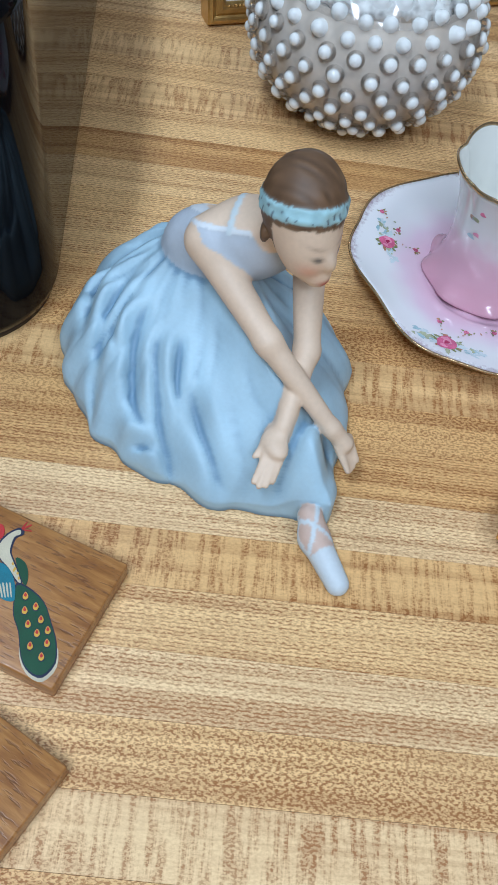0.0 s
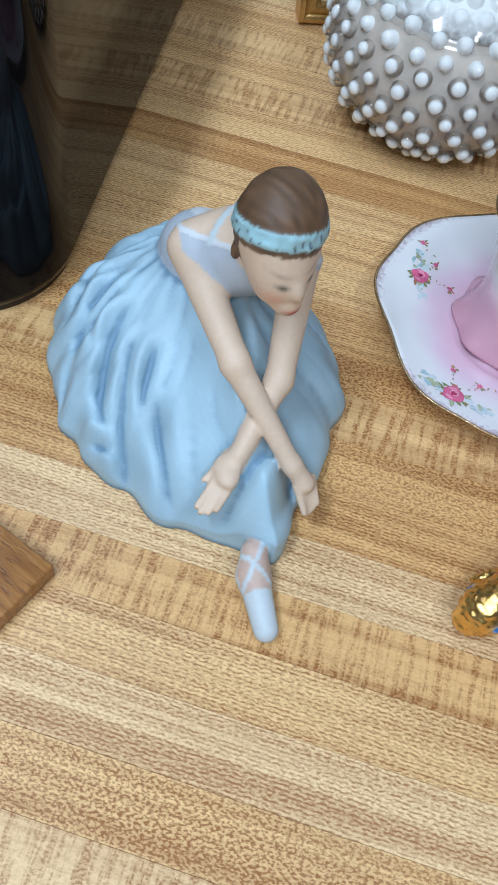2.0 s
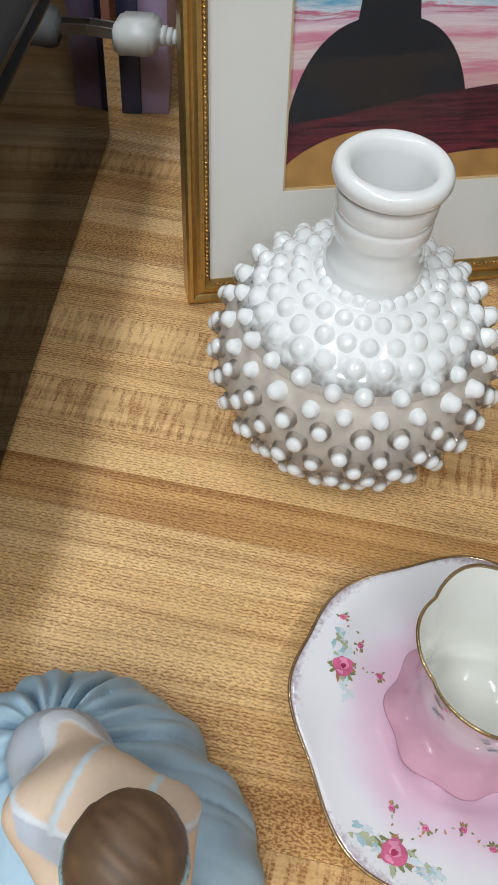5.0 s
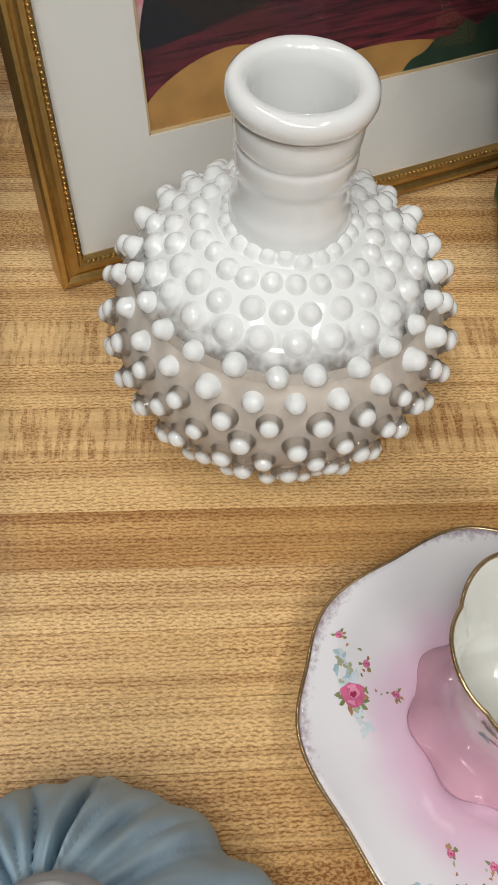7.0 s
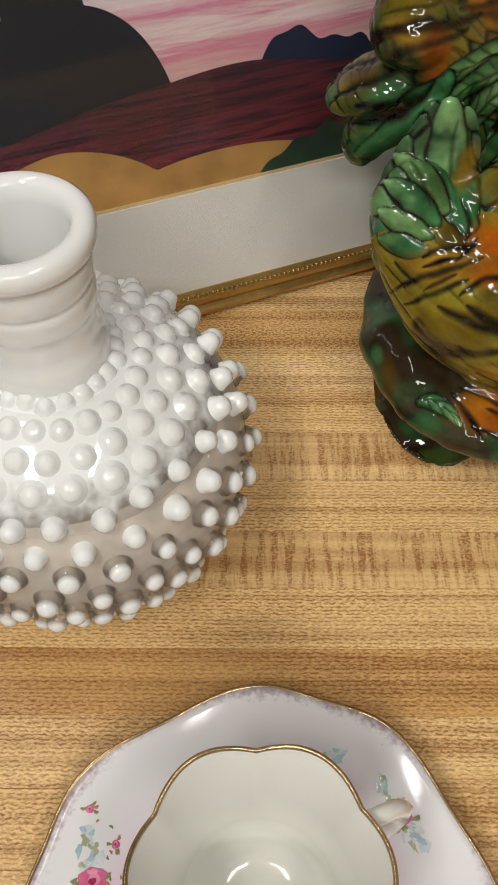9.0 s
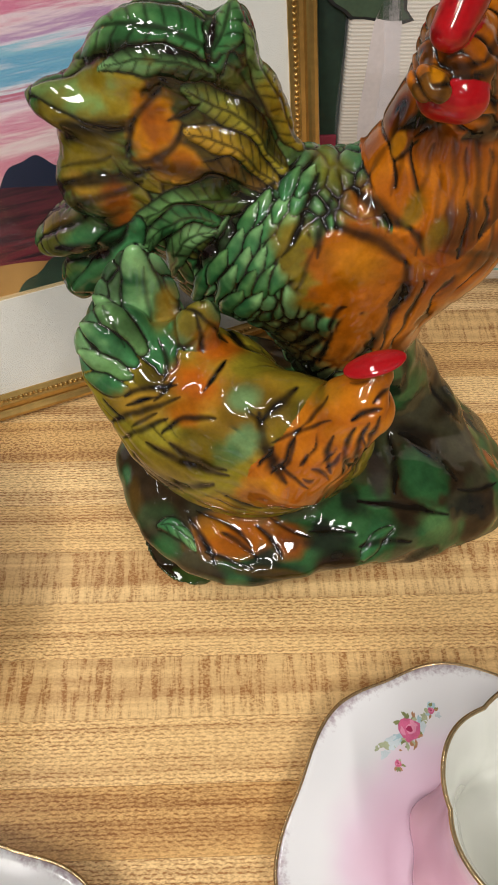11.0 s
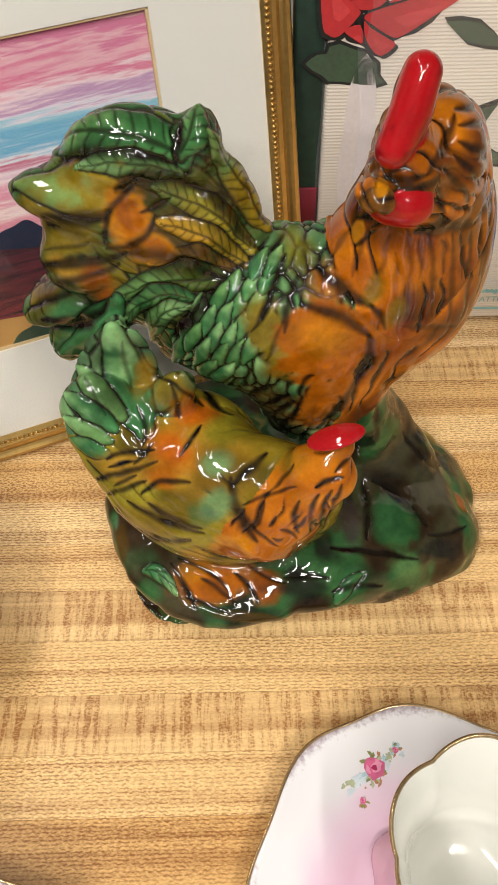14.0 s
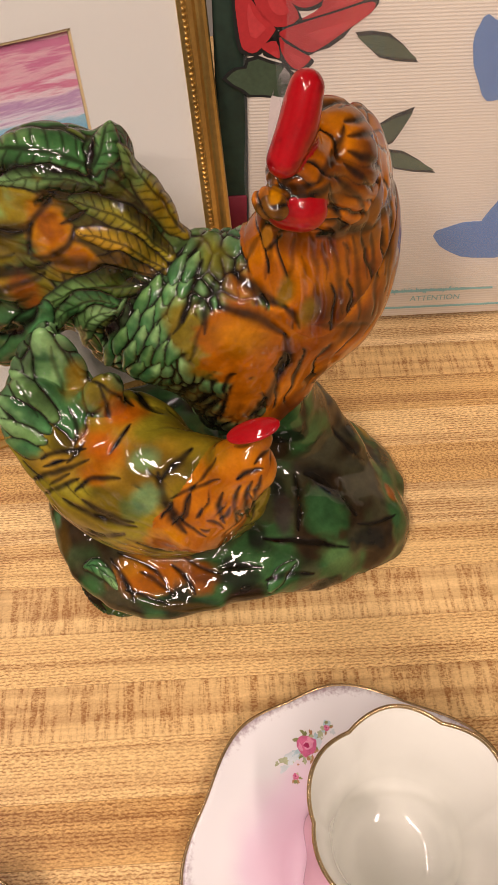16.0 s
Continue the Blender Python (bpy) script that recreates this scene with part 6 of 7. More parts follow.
    patch(hm, (-51.9, -3.3), 5.1, 10.1, 20, OCHRE, 0.75, 0.7)
    patch(hm, (-40.7, -8.6), 10.1, 8.7, -30, OLIVE, 0.9, 0.6)
    patch(hm, (-59.9, -39.3), 13.8, 7.2, 10, OCHRE, 0.9, 0.6)
    patch(hm, (-48.5, -59.9), 21.7, 8.7, -25, OLIVE, 0.9, 0.6)
    patch(hm, (-31.1, -18.1), 10.1, 8.0, -20, FLAME, 0.85, 0.7)
    patch(hm, (-39.9, -31.7), 12.3, 8.7, 30, FLAME, 0.85, 0.7)
    patch(hm, (-44.3, -43.6), 7.2, 5.8, 0, AMBER, 0.85, 0.6)
    patch(hm, (-21.6, -25.6), 9.4, 6.1, 0, LIME, 0.85, 0.6)
    patch(hm, (-22.8, -38.1), 7.2, 5.2, 0, MINT, 0.8, 0.6)
    patch(hm, (-23.2, -54.4), 7.5, 7.2, 0, MINT, 0.9, 0.5)
    patch(hm, (-29.1, -58.1), 5.8, 7.2, 0, JADE, 0.6, 0.6)
    patch(hm, (-38.9, -69.3), 17.4, 4.3, -15, LIME, 0.7, 0.6)
    patch(hm, (-16.7, -71.0), 9.4, 6.1, 0, GOLD, 0.85, 0.5)
    patch(hm, (-18.3, -73.9), 6.5, 3.5, 0, AMBER, 0.8, 0.6)
    patch(hm, (-1.8, -32.9), 13.6, 7.5, 25, OLIVE, 0.85, 0.7)
    line(hm, (-67.2, -35.6), (-58.7, -31.8), (-47.9, -32.3), 1.8, 0.9)
    line(hm, (-74.9, -44.9), (-59.3, -41.5), (-46.4, -37.2), 2.0, 0.9)
    line(hm, (-70.5, -50.3), (-58.3, -47.4), (-51.1, -44.4), 1.8, 0.9)
    line(hm, (-65.7, -56.3), (-59.1, -74.0), (-34.3, -69.2), 3.0, 0.9)
    line(hm, (-59.6, -52.7), (-47.2, -62.2), (-28.9, -66.2), 2.5, 0.9)
    line(hm, (-50.1, -53.8), (-41.0, -61.3), (-29.5, -63.9), 2.5, 0.9)
    line(hm, (-32.8, -45.0), (-45.7, -42.2), (-52.9, -50.2), 1.8, 0.9)
    line(hm, (-46.0, -2.0), (-33.9, -11.3), (-27.8, -14.2), 1.5, 0.9)
    line(hm, (-34.8, -0.2), (-23.4, -15.0), (-16.1, -18.7), 1.6, 0.9)
    line(hm, (-40.6, -7.2), (-36.9, -14.0), (-37.4, -19.6), 1.4, 0.9)
    line(hm, (-54.8, -42.2), (-59.4, -43.7), (-64.7, -46.7), 1.4, 0.9)
    line(hm, (-66.8, -39.3), (-62.0, -37.8), (-54.5, -36.5), 1.3, 0.9)
    line(hm, (-17.4, -43.8), (-16.2, -56.6), (-7.3, -69.1), 3.6, 0.9)
    line(hm, (-3.3, -34.3), (-10.4, -40.4), (-16.0, -46.6), 2.2, 0.9)
    line(hm, (-48.6, -29.4), (-51.5, -35.1), (-56.0, -37.9), 1.4, 0.9)
    line(hm, (-28.8, -22.6), (-32.8, -28.3), (-37.0, -35.2), 1.3, 0.9)
    line(hm, (-70.4, -66.4), (-55.4, -80.1), (-32.2, -83.7), 2.8, 0.9)
    line(hm, (-54.3, -15.0), (-50.1, -22.3), (-51.4, -29.4), 1.6, 0.9)
    line(hm, (-4.8, -53.0), (-5.5, -59.0), (-8.9, -63.9), 1.5, 0.85)
    line(hm, (-0.3, -58.9), (-1.6, -61.7), (-2.9, -62.4), 1.3, 0.85)
    line(hm, (1.6, -63.8), (6.3, -64.7), (8.4, -67.8), 1.6, 0.85)
    line(hm, (8.5, -52.1), (5.5, -58.9), (9.0, -65.5), 1.7, 0.85)
    line(hm, (15.5, -49.4), (12.4, -56.2), (13.9, -65.4), 1.6, 0.85)
    line(hm, (20.3, -48.2), (16.3, -56.3), (19.0, -64.7), 1.6, 0.85)
    line(hm, (24.2, -45.7), (23.0, -50.9), (21.0, -55.2), 1.4, 0.85)
    line(hm, (-12.7, -53.7), (-4.8, -50.8), (7.3, -46.6), 1.5, 0.85)
    line(hm, (11.9, -57.6), (10.1, -61.8), (6.9, -63.2), 1.3, 0.85)
    line(hm, (19.4, -53.6), (23.4, -61.5), (19.3, -66.4), 1.3, 0.85)
    line(hm, (3.0, -67.5), (1.7, -69.0), (-1.0, -67.3), 1.3, 0.85)
    line(hm, (-10.2, -61.8), (-4.9, -67.4), (0.4, -70.4), 1.3, 0.85)
    line(hm, (6.7, -38.0), (3.0, -44.5), (-4.8, -51.0), 1.2, 0.85)
    line(hm, (21.4, -41.2), (24.0, -38.1), (26.9, -36.3), 1.4, 0.9)
    line(hm, (14.0, -46.2), (18.9, -43.7), (24.6, -43.2), 1.6, 0.9)
    line(hm, (14.1, -34.3), (16.5, -34.9), (20.2, -33.7), 1.2, 0.7)
    # base: runs of brown, green and umber with orange folds
    patch(gm, (-25.7, -92.8), 21.7, 8.7, -8, AMBER, 0.95, 0.5)
    patch(gm, (-35.4, -87.5), 10.1, 5.8, -20, GOLD, 0.6, 0.7)
    patch(gm, (-2.6, -95.6), 8.7, 8.0, 0, RUST, 0.9, 0.6)
    patch(gm, (-49.4, -111.5), 20.3, 4.1, 0, MOSS, 0.9, 0.5)
    patch(gm, (-56.1, -97.5), 8.0, 7.2, 0, GREEN, 0.9, 0.6)
    patch(gm, (-70.7, -76.1), 4.3, 11.6, 0, BROWN, 0.8, 0.6)
    patch(gm, (-74.2, -66.6), 3.2, 4.9, 0, JADE, 0.9, 0.6)
    patch(gm, (-10.0, -108.1), 20.3, 2.9, 8, BROWN, 0.7, 0.6)
    patch(gm, (13.4, -94.8), 15.0, 8.2, 0, INK, 0.85, 0.6)
    patch(gm, (58.3, -36.1), 15.0, 8.2, -30, UMBER, 0.95, 0.5)
    patch(gm, (79.0, -53.0), 12.3, 12.3, -30, UMBER, 0.95, 0.5)
    patch(gm, (36.5, -68.4), 5.7, 13.6, 0, PLUM, 0.9, 0.5)
    patch(gm, (57.4, -69.0), 10.9, 15.0, -15, GREEN, 0.95, 0.4)
    patch(gm, (56.1, -66.0), 6.8, 10.9, -15, JADE, 0.6, 0.6)
    patch(gm, (62.8, -89.1), 10.9, 8.2, 15, FERN, 0.9, 0.6)
    patch(gm, (33.5, -95.0), 6.1, 8.9, 0, JADE, 0.9, 0.5)
    patch(gm, (88.6, -47.9), 2.5, 7.5, -25, FERN, 0.7, 0.6)
    patch(gm, (86.6, -26.3), 2.7, 8.2, -35, OCHRE, 0.8, 0.5)
    patch(gm, (95.2, -42.4), 6.1, 8.2, 0, INK, 0.8, 0.6)
    patch(gm, (95.0, -61.0), 3.0, 5.7, -20, RUST, 0.9, 0.5)
    patch(gm, (96.2, -76.1), 5.5, 10.9, 0, GREEN, 0.85, 0.5)
    patch(gm, (79.9, -82.8), 9.5, 7.1, 0, INK, 0.9, 0.5)
    patch(gm, (78.0, -102.3), 12.3, 4.1, 15, JADE, 0.7, 0.6)
    patch(gm, (45.4, -14.7), 4.1, 9.5, 0, FERN, 0.7, 0.6)
    patch(gm, (24.7, -81.3), 8.2, 6.8, 0, INK, 0.7, 0.6)
    leaf(gm, (-59.0, -87.3), (-50.2, -85.4), (-42.7, -97.6), 3.5, JADE, MINT, 3)
    leaf(gm, (28.9, -102.7), (33.6, -93.5), (41.6, -89.4), 3.3, JADE, FERN, 0)
    line(gm, (-46.1, -83.8), (-38.6, -93.7), (-34.6, -102.9), 2.1, 0.9)
    line(gm, (-32.2, -90.6), (-22.6, -94.5), (-17.1, -102.1), 2.1, 0.9)
    line(gm, (-42.0, -81.5), (-25.7, -86.8), (-19.4, -96.7), 1.8, 0.9)
    line(gm, (-17.7, -87.7), (-9.8, -92.4), (-6.7, -101.7), 1.8, 0.9)
    line(gm, (-38.6, -98.2), (-27.4, -101.3), (-19.5, -106.1), 1.6, 0.9)
    line(gm, (-11.2, -84.5), (-3.3, -91.0), (4.7, -92.8), 1.6, 0.9)
    line(gm, (44.6, -48.7), (46.0, -61.2), (43.7, -75.3), 3.0, 0.9)
    line(gm, (49.6, -48.5), (63.9, -57.1), (73.4, -70.6), 3.4, 0.9)
    line(gm, (63.8, -26.4), (72.8, -38.1), (81.7, -43.7), 2.2, 0.9)
    line(gm, (26.4, -78.4), (45.1, -80.5), (68.1, -84.9), 2.2, 0.9)
    line(gm, (27.2, -97.7), (38.3, -93.7), (49.6, -96.1), 2.2, 0.9)
    line(gm, (47.0, -13.2), (50.7, -20.3), (48.0, -27.9), 2.4, 0.9)
    line(gm, (4.4, -90.7), (15.2, -88.2), (24.3, -91.6), 1.8, 0.9)
    line(gm, (73.9, -74.4), (82.6, -76.5), (94.6, -71.2), 1.6, 0.9)
    # soften the pushes a little so that the glaze looks poured
    push = soften(push, q, 2)
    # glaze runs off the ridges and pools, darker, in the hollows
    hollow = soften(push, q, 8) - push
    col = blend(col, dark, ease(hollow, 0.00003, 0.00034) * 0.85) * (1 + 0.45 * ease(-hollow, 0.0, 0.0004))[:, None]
    moved = v + n * push[:, None]
    moved[:, 2] = np.maximum(moved[:, 2], 0.0001)
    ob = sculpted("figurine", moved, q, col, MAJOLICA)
    tagged(ob, "glossy glazed ceramic rooster and hen figurine in green, amber and brown", "figurine")


poultry()


# ---------------------------------------------------------------- wooden plaques
def plaque(m, lx, ly, group):
    ob = thing("wooden_plaque", "small brown wooden plaque with a glossy enamelled motif", "plaque", m, group)
    part("board", box(-lx, -ly, 0, 0, 0, 0.009, 0.0009, 2), ACACIA, ob)
    return ob


def plaques():
    ang = math.degrees(math.atan2(0.1289 - 0.1091, -0.1011 + 0.0459)) - 180
    one = plaque(pose(-0.0462, 0.1095, 0, 0, 0, ang), 0.095, 0.056, "plaques")
    two = plaque(pose(-0.0545, 0.0315, 0, 0, 0, ang - 9), 0.095, 0.056, "plaques")
    green = paint("green_enamel", (0.005, 0.060, 0.022), 0.5, 0.35, 700, 0.02, 0.0)
    cream = paint("cream_enamel", (0.55, 0.50, 0.36), 0.5, 0.2, 700, 0.02, 0.0)
    yellow = paint("yellow_enamel", (0.60, 0.36, 0.04), 0.5, 0.2, 700, 0.02, 0.0)
    red = paint("red_enamel", (0.45, 0.02, 0.02), 0.5, 0.2, 700, 0.02, 0.0)
    teal = paint("teal_enamel", (0.02, 0.16, 0.22), 0.5, 0.3, 700, 0.02, 0.0)
    inv = one.matrix_basis.inverted()

    navy = paint("navy_enamel", (0.010, 0.016, 0.05), 0.5, 0.2, 700, 0.02, 0.0)

    def lay(points, mat, lift, nm="painted_motif"):
        """A dab of enamel with the given outline, smoothed, on the board."""
        pts = [(inv @ Vector((x, y, 0))).to_2d() for x, y in points]
        ring = []
        for i in range(len(pts)):
            p0, p1, p2, p3 = (pts[(i + o) % len(pts)] for o in (-1, 0, 1, 2))
            for f in (0.0, 0.33, 0.67):
                ring.append(tuple(0.5 * (2 * b + (c - a) * f + (2 * a - 5 * b + 4 * c - d) * f * f + (3 * b - a - 3 * c + d) * f ** 3) for a, b, c, d in zip(p0, p1, p2, p3)))
        part(nm, finish(slab(ring, 0.0089, 0.009 + lift), False), mat, one)

    def drop(x, y, size, mat, lift):
        """A teardrop, its point towards the bird's neck."""
        lay(((x - 0.25 * size, y + 1.3 * size), (x + 0.75 * size, y + 0.1 * size), (x + 0.35 * size, y - 0.95 * size), (x - 0.55 * size, y - 0.75 * size), (x - 0.8 * size, y + 0.2 * size)), mat, lift)

    lay(((-0.0651, 0.0651), (-0.0690, 0.0592), (-0.0743, 0.0606), (-0.0786, 0.0659), (-0.0792, 0.0724), (-0.0676, 0.0738)), cream, 0.0001)
    lay(((-0.0869, 0.0958), (-0.0819, 0.0948), (-0.0750, 0.0897), (-0.0705, 0.0817), (-0.0671, 0.0745), (-0.0658, 0.0663), (-0.0694, 0.0606), (-0.0745, 0.0619), (-0.0786, 0.0670), (-0.0817, 0.0766), (-0.0851, 0.0830), (-0.0864, 0.0899)), navy, 0.0002)
    lay(((-0.0863, 0.0949), (-0.0816, 0.0939), (-0.0750, 0.0891), (-0.0708, 0.0815), (-0.0676, 0.0747), (-0.0663, 0.0668), (-0.0698, 0.0615), (-0.0746, 0.0627), (-0.0784, 0.0675), (-0.0814, 0.0767), (-0.0847, 0.0828), (-0.0859, 0.0893)), green, 0.0004)
    for x, y in ((-0.0821, 0.0908), (-0.0774, 0.0870), (-0.0811, 0.0850), (-0.0744, 0.0821), (-0.0787, 0.0798), (-0.0710, 0.0782), (-0.0747, 0.0767), (-0.0703, 0.0733), (-0.0761, 0.0716), (-0.0712, 0.0680)):
        drop(x, y, 0.0017, navy, 0.0006)
        drop(x, y, 0.00135, yellow, 0.0008)
        drop(x - 0.0001, y + 0.0004, 0.0007, red, 0.0010)
    lay(((-0.0975, 0.1123), (-0.0939, 0.1179), (-0.0898, 0.1198), (-0.0888, 0.1169), (-0.0913, 0.1148), (-0.0918, 0.1096), (-0.0905, 0.1064), (-0.0847, 0.0973), (-0.0865, 0.0958), (-0.0906, 0.1006), (-0.0953, 0.1050)), navy, 0.0003)
    lay(((-0.0969, 0.1115), (-0.0937, 0.1169), (-0.0906, 0.1185), (-0.0900, 0.1167), (-0.0921, 0.1151), (-0.0925, 0.1095), (-0.0909, 0.1060), (-0.0855, 0.0972), (-0.0866, 0.0966), (-0.0912, 0.1018), (-0.0955, 0.1058)), cream, 0.0005)
    lay(((-0.0963, 0.1032), (-0.0917, 0.1021), (-0.0879, 0.0969), (-0.0859, 0.0899), (-0.0873, 0.0882), (-0.0915, 0.0893), (-0.0945, 0.0929)), teal, 0.0004)
    lay(((-0.0896, 0.1061), (-0.0857, 0.1050), (-0.0834, 0.1007), (-0.0829, 0.0959), (-0.0846, 0.0965)), green, 0.0004)
    lay(((-0.0931, 0.0946), (-0.0926, 0.0947), (-0.0906, 0.0900), (-0.0910, 0.0897)), cream, 0.0006)
    lay(((-0.0919, 0.0948), (-0.0913, 0.0949), (-0.0895, 0.0901), (-0.0899, 0.0898)), cream, 0.0006)
    lay(((-0.0906, 0.0949), (-0.0900, 0.0950), (-0.0884, 0.0903), (-0.0888, 0.0900)), cream, 0.0006)
    lay(((-0.0893, 0.0951), (-0.0888, 0.0952), (-0.0873, 0.0904), (-0.0876, 0.0901)), cream, 0.0006)
    lay(((-0.0904, 0.1035), (-0.0901, 0.1042), (-0.0894, 0.1036), (-0.0898, 0.1029)), yellow, 0.0007)
    lay(((-0.0890, 0.1016), (-0.0888, 0.1023), (-0.0881, 0.1017), (-0.0885, 0.1010)), yellow, 0.0007)
    lay(((-0.0877, 0.0997), (-0.0874, 0.1004), (-0.0868, 0.0999), (-0.0871, 0.0992)), yellow, 0.0007)
    lay(((-0.0894, 0.1008), (-0.0891, 0.1015), (-0.0885, 0.1009), (-0.0888, 0.1002)), yellow, 0.0007)
    lay(((-0.0868, 0.0978), (-0.0865, 0.0985), (-0.0859, 0.0979), (-0.0863, 0.0972)), yellow, 0.0007)
    lay(((-0.0902, 0.1197), (-0.0898, 0.1193), (-0.0886, 0.1222), (-0.0889, 0.1225)), red, 0.0004)
    lay(((-0.0897, 0.1195), (-0.0894, 0.1191), (-0.0868, 0.1211), (-0.0871, 0.1215)), red, 0.0004)
    lay(((-0.0895, 0.1190), (-0.0892, 0.1186), (-0.0861, 0.1186), (-0.0864, 0.1189)), red, 0.0004)
    lay(((-0.0997, 0.1198), (-0.0978, 0.1200), (-0.0965, 0.1176), (-0.0965, 0.1146), (-0.0986, 0.1139)), red, 0.0004)


plaques()


# ---------------------------------------------------------------- gilt fish trinket
def fish():
    def f(p):
        b = ellipsoid(p, (0.032, 0, 0.0145), (0.031, 0.011, 0.0135))
        b = smin(b, ellipsoid(p, (0.010, 0, 0.0125), (0.0105, 0.0085, 0.0105)), 0.006)
        b = smin(b, ellipsoid(p, (0.0005, 0, 0.0095), (0.0035, 0.0045, 0.003)), 0.003)
        b = smin(b, ellipsoid(p, (0.030, 0, 0.031), (0.016, 0.0022, 0.0105), 18), 0.003)
        b = smin(b, ellipsoid(p, (0.068, 0, 0.018), (0.013, 0.0024, 0.016), 0), 0.004)
        b = smin(b, ellipsoid(p, (0.024, -0.011, 0.008), (0.010, 0.003, 0.0045), 15, 20), 0.003)
        b = smin(b, ellipsoid(p, (0.024, 0.011, 0.008), (0.010, 0.003, 0.0045), 15, -20), 0.003)
        return np.maximum(b, -p[2] + 0.0002)
    v, q = surface_net(f, (-0.006, -0.018, -0.002), (0.085, 0.018, 0.046), 0.0009)
    n = vertex_normals(v, q)
    f1, f2, off, rid = cells(v / np.array((0.0036, 0.0030, 0.0030)), 5)
    fin = (v[:, 2] > 0.026) | (v[:, 0] > 0.058)
    push = np.where(fin, 0.0005 * np.sin(v[:, 2] * 2600 + v[:, 0] * 1800), ease(f2 - f1, 0.05, 0.5) * 0.0006)
    gold, dusk = np.array((0.80, 0.53, 0.16)), np.array((0.30, 0.10, 0.12))
    col = np.tile(gold, (len(v), 1))
    back = (v[:, 2] > 0.016) & (v[:, 0] > 0.018) & (v[:, 2] < 0.027)
    col[back] = dusk
    for s in (-1, 1):
        e = np.sqrt(((v - np.array((0.0075, s * 0.0078, 0.0165))) ** 2).sum(1))
        col = blend(col, (0.86, 0.80, 0.62), ease(-e, -0.0034, -0.0026))
        col = blend(col, (0.02, 0.16, 0.55), ease(-e, -0.0024, -0.0017))
        push += np.where(e < 0.003, 0.0007, 0)
    k = Nodes("enamelled_gilt_metal")
    tint = k.n("Attribute")
    tint.attribute_name = "tint"
    red = k.n("SeparateColor", Color=tint.outputs["Color"]).outputs[0]
    k.bump(k.noise(k.at(), 1400, 2), 0.3, 0.0006)
    k.set(Base_Color=tint.outputs["Color"], Metallic=k.step(red, 0.35, 0.6), Roughness=0.2)
    ob = sculpted("figurine", v + n * push[:, None], q, col, k.m)
    ob.matrix_basis = pose(0.1085, 0.1385, 0, 0, 0, 42)
    tagged(ob, "small gilt metal fish trinket with a blue jewel eye", "figurine")


fish()


# ---------------------------------------------------------------- goods behind the frame
def goods():
    bx = thing("carton", "lilac and indigo carton standing behind the black appliance", "box", pose(-0.1500, 0.702, 0, 0, 0, 12))
    part("side", box(0, 0, 0, 0.014, 0.22, 0.20, 0.0006, 1), INDIGO, bx)
    part("front", box(0.0142, 0.001, 0, 0.034, 0.22, 0.20, 0.0006, 1), LILAC, bx)
    cd = thing("carton", "salmon card carton at the back of the counter", "box", pose(-0.34, 0.80, 0, 0, 0, 4))
    part("shell", box(0, 0, 0, 0.15, 0.08, 0.16, 0.0008, 1), PINK_CARD, cd)
    for i in range(4):
        part("printed_bar", box(0.01, -0.0006, 0.03 + i * 0.03, 0.14, 0.0, 0.036 + i * 0.03), paint("maroon_print", (0.22, 0.05, 0.05)), cd)
    pl = thing("power_cord", "white moulded power plug on a flexible cord hanging behind the frame", "power cord")
    body = sweep_rings([[(-0.127, 0.628 + y * 0.8, 0.099 + z * 0.8) for y, z in ((-0.009, -0.008), (0.009, -0.008), (0.009, 0.008), (-0.009, 0.008))],
                        [(-0.124, 0.628 + y, 0.0995 + z) for y, z in ((-0.010, -0.009), (0.010, -0.009), (0.010, 0.009), (-0.010, 0.009))],
                        [(-0.104, 0.628 + y, 0.1015 + z) for y, z in ((-0.010, -0.009), (0.010, -0.009), (0.010, 0.009), (-0.010, 0.009))],
                        [(-0.099, 0.628 + y * 0.6, 0.102 + z * 0.6) for y, z in ((-0.010, -0.009), (0.010, -0.009), (0.010, 0.009), (-0.010, 0.009))]])
    bmesh.ops.bevel(body, geom=body.edges[:], offset=0.0015, segments=2, affect="EDGES")
    part("plug", finish(body), WHITE_PLASTIC, pl)
    for i in range(4):
        part("strain_relief", tube([(-0.0985 + i * 0.0034, 0.628, 0.102), (-0.0962 + i * 0.0034, 0.628, 0.102)], 0.0056 - 0.0005 * i, 14), WHITE_PLASTIC, pl)
    cord = [(-0.099, 0.628, 0.102), (-0.08, 0.632, 0.101), (-0.055, 0.645, 0.088), (-0.03, 0.665, 0.05), (-0.01, 0.685, 0.015), (0.02, 0.70, 0.0032), (0.08, 0.72, 0.003), (0.16, 0.74, 0.003)]
    part("cord", tube(cord, 0.0030, 10), WHITE_PLASTIC, pl)
    for s in (-0.004, 0.004):
        part("prong", box(-0.143, 0.628 + s - 0.0007, 0.0975, -0.127, 0.628 + s + 0.0007, 0.1035), plain("nickel", (0.5, 0.5, 0.48), 0.3, 0.1, metal=0.9), pl)


goods()


def ribbed_cloth():
    k = Nodes("ivory_ribbed_cloth")
    z = k.n("SeparateXYZ", Vector=k.at()).outputs[2]
    rib = k.math("SINE", k.math("MULTIPLY", z, 3600.0))
    col = k.mix(k.step(rib, -0.2, 0.9), c4((0.68, 0.62, 0.55)), c4((0.74, 0.69, 0.62)))
    k.bump(rib, 0.2, 0.0004)
    return k.set(Base_Color=col, Roughness=0.7)


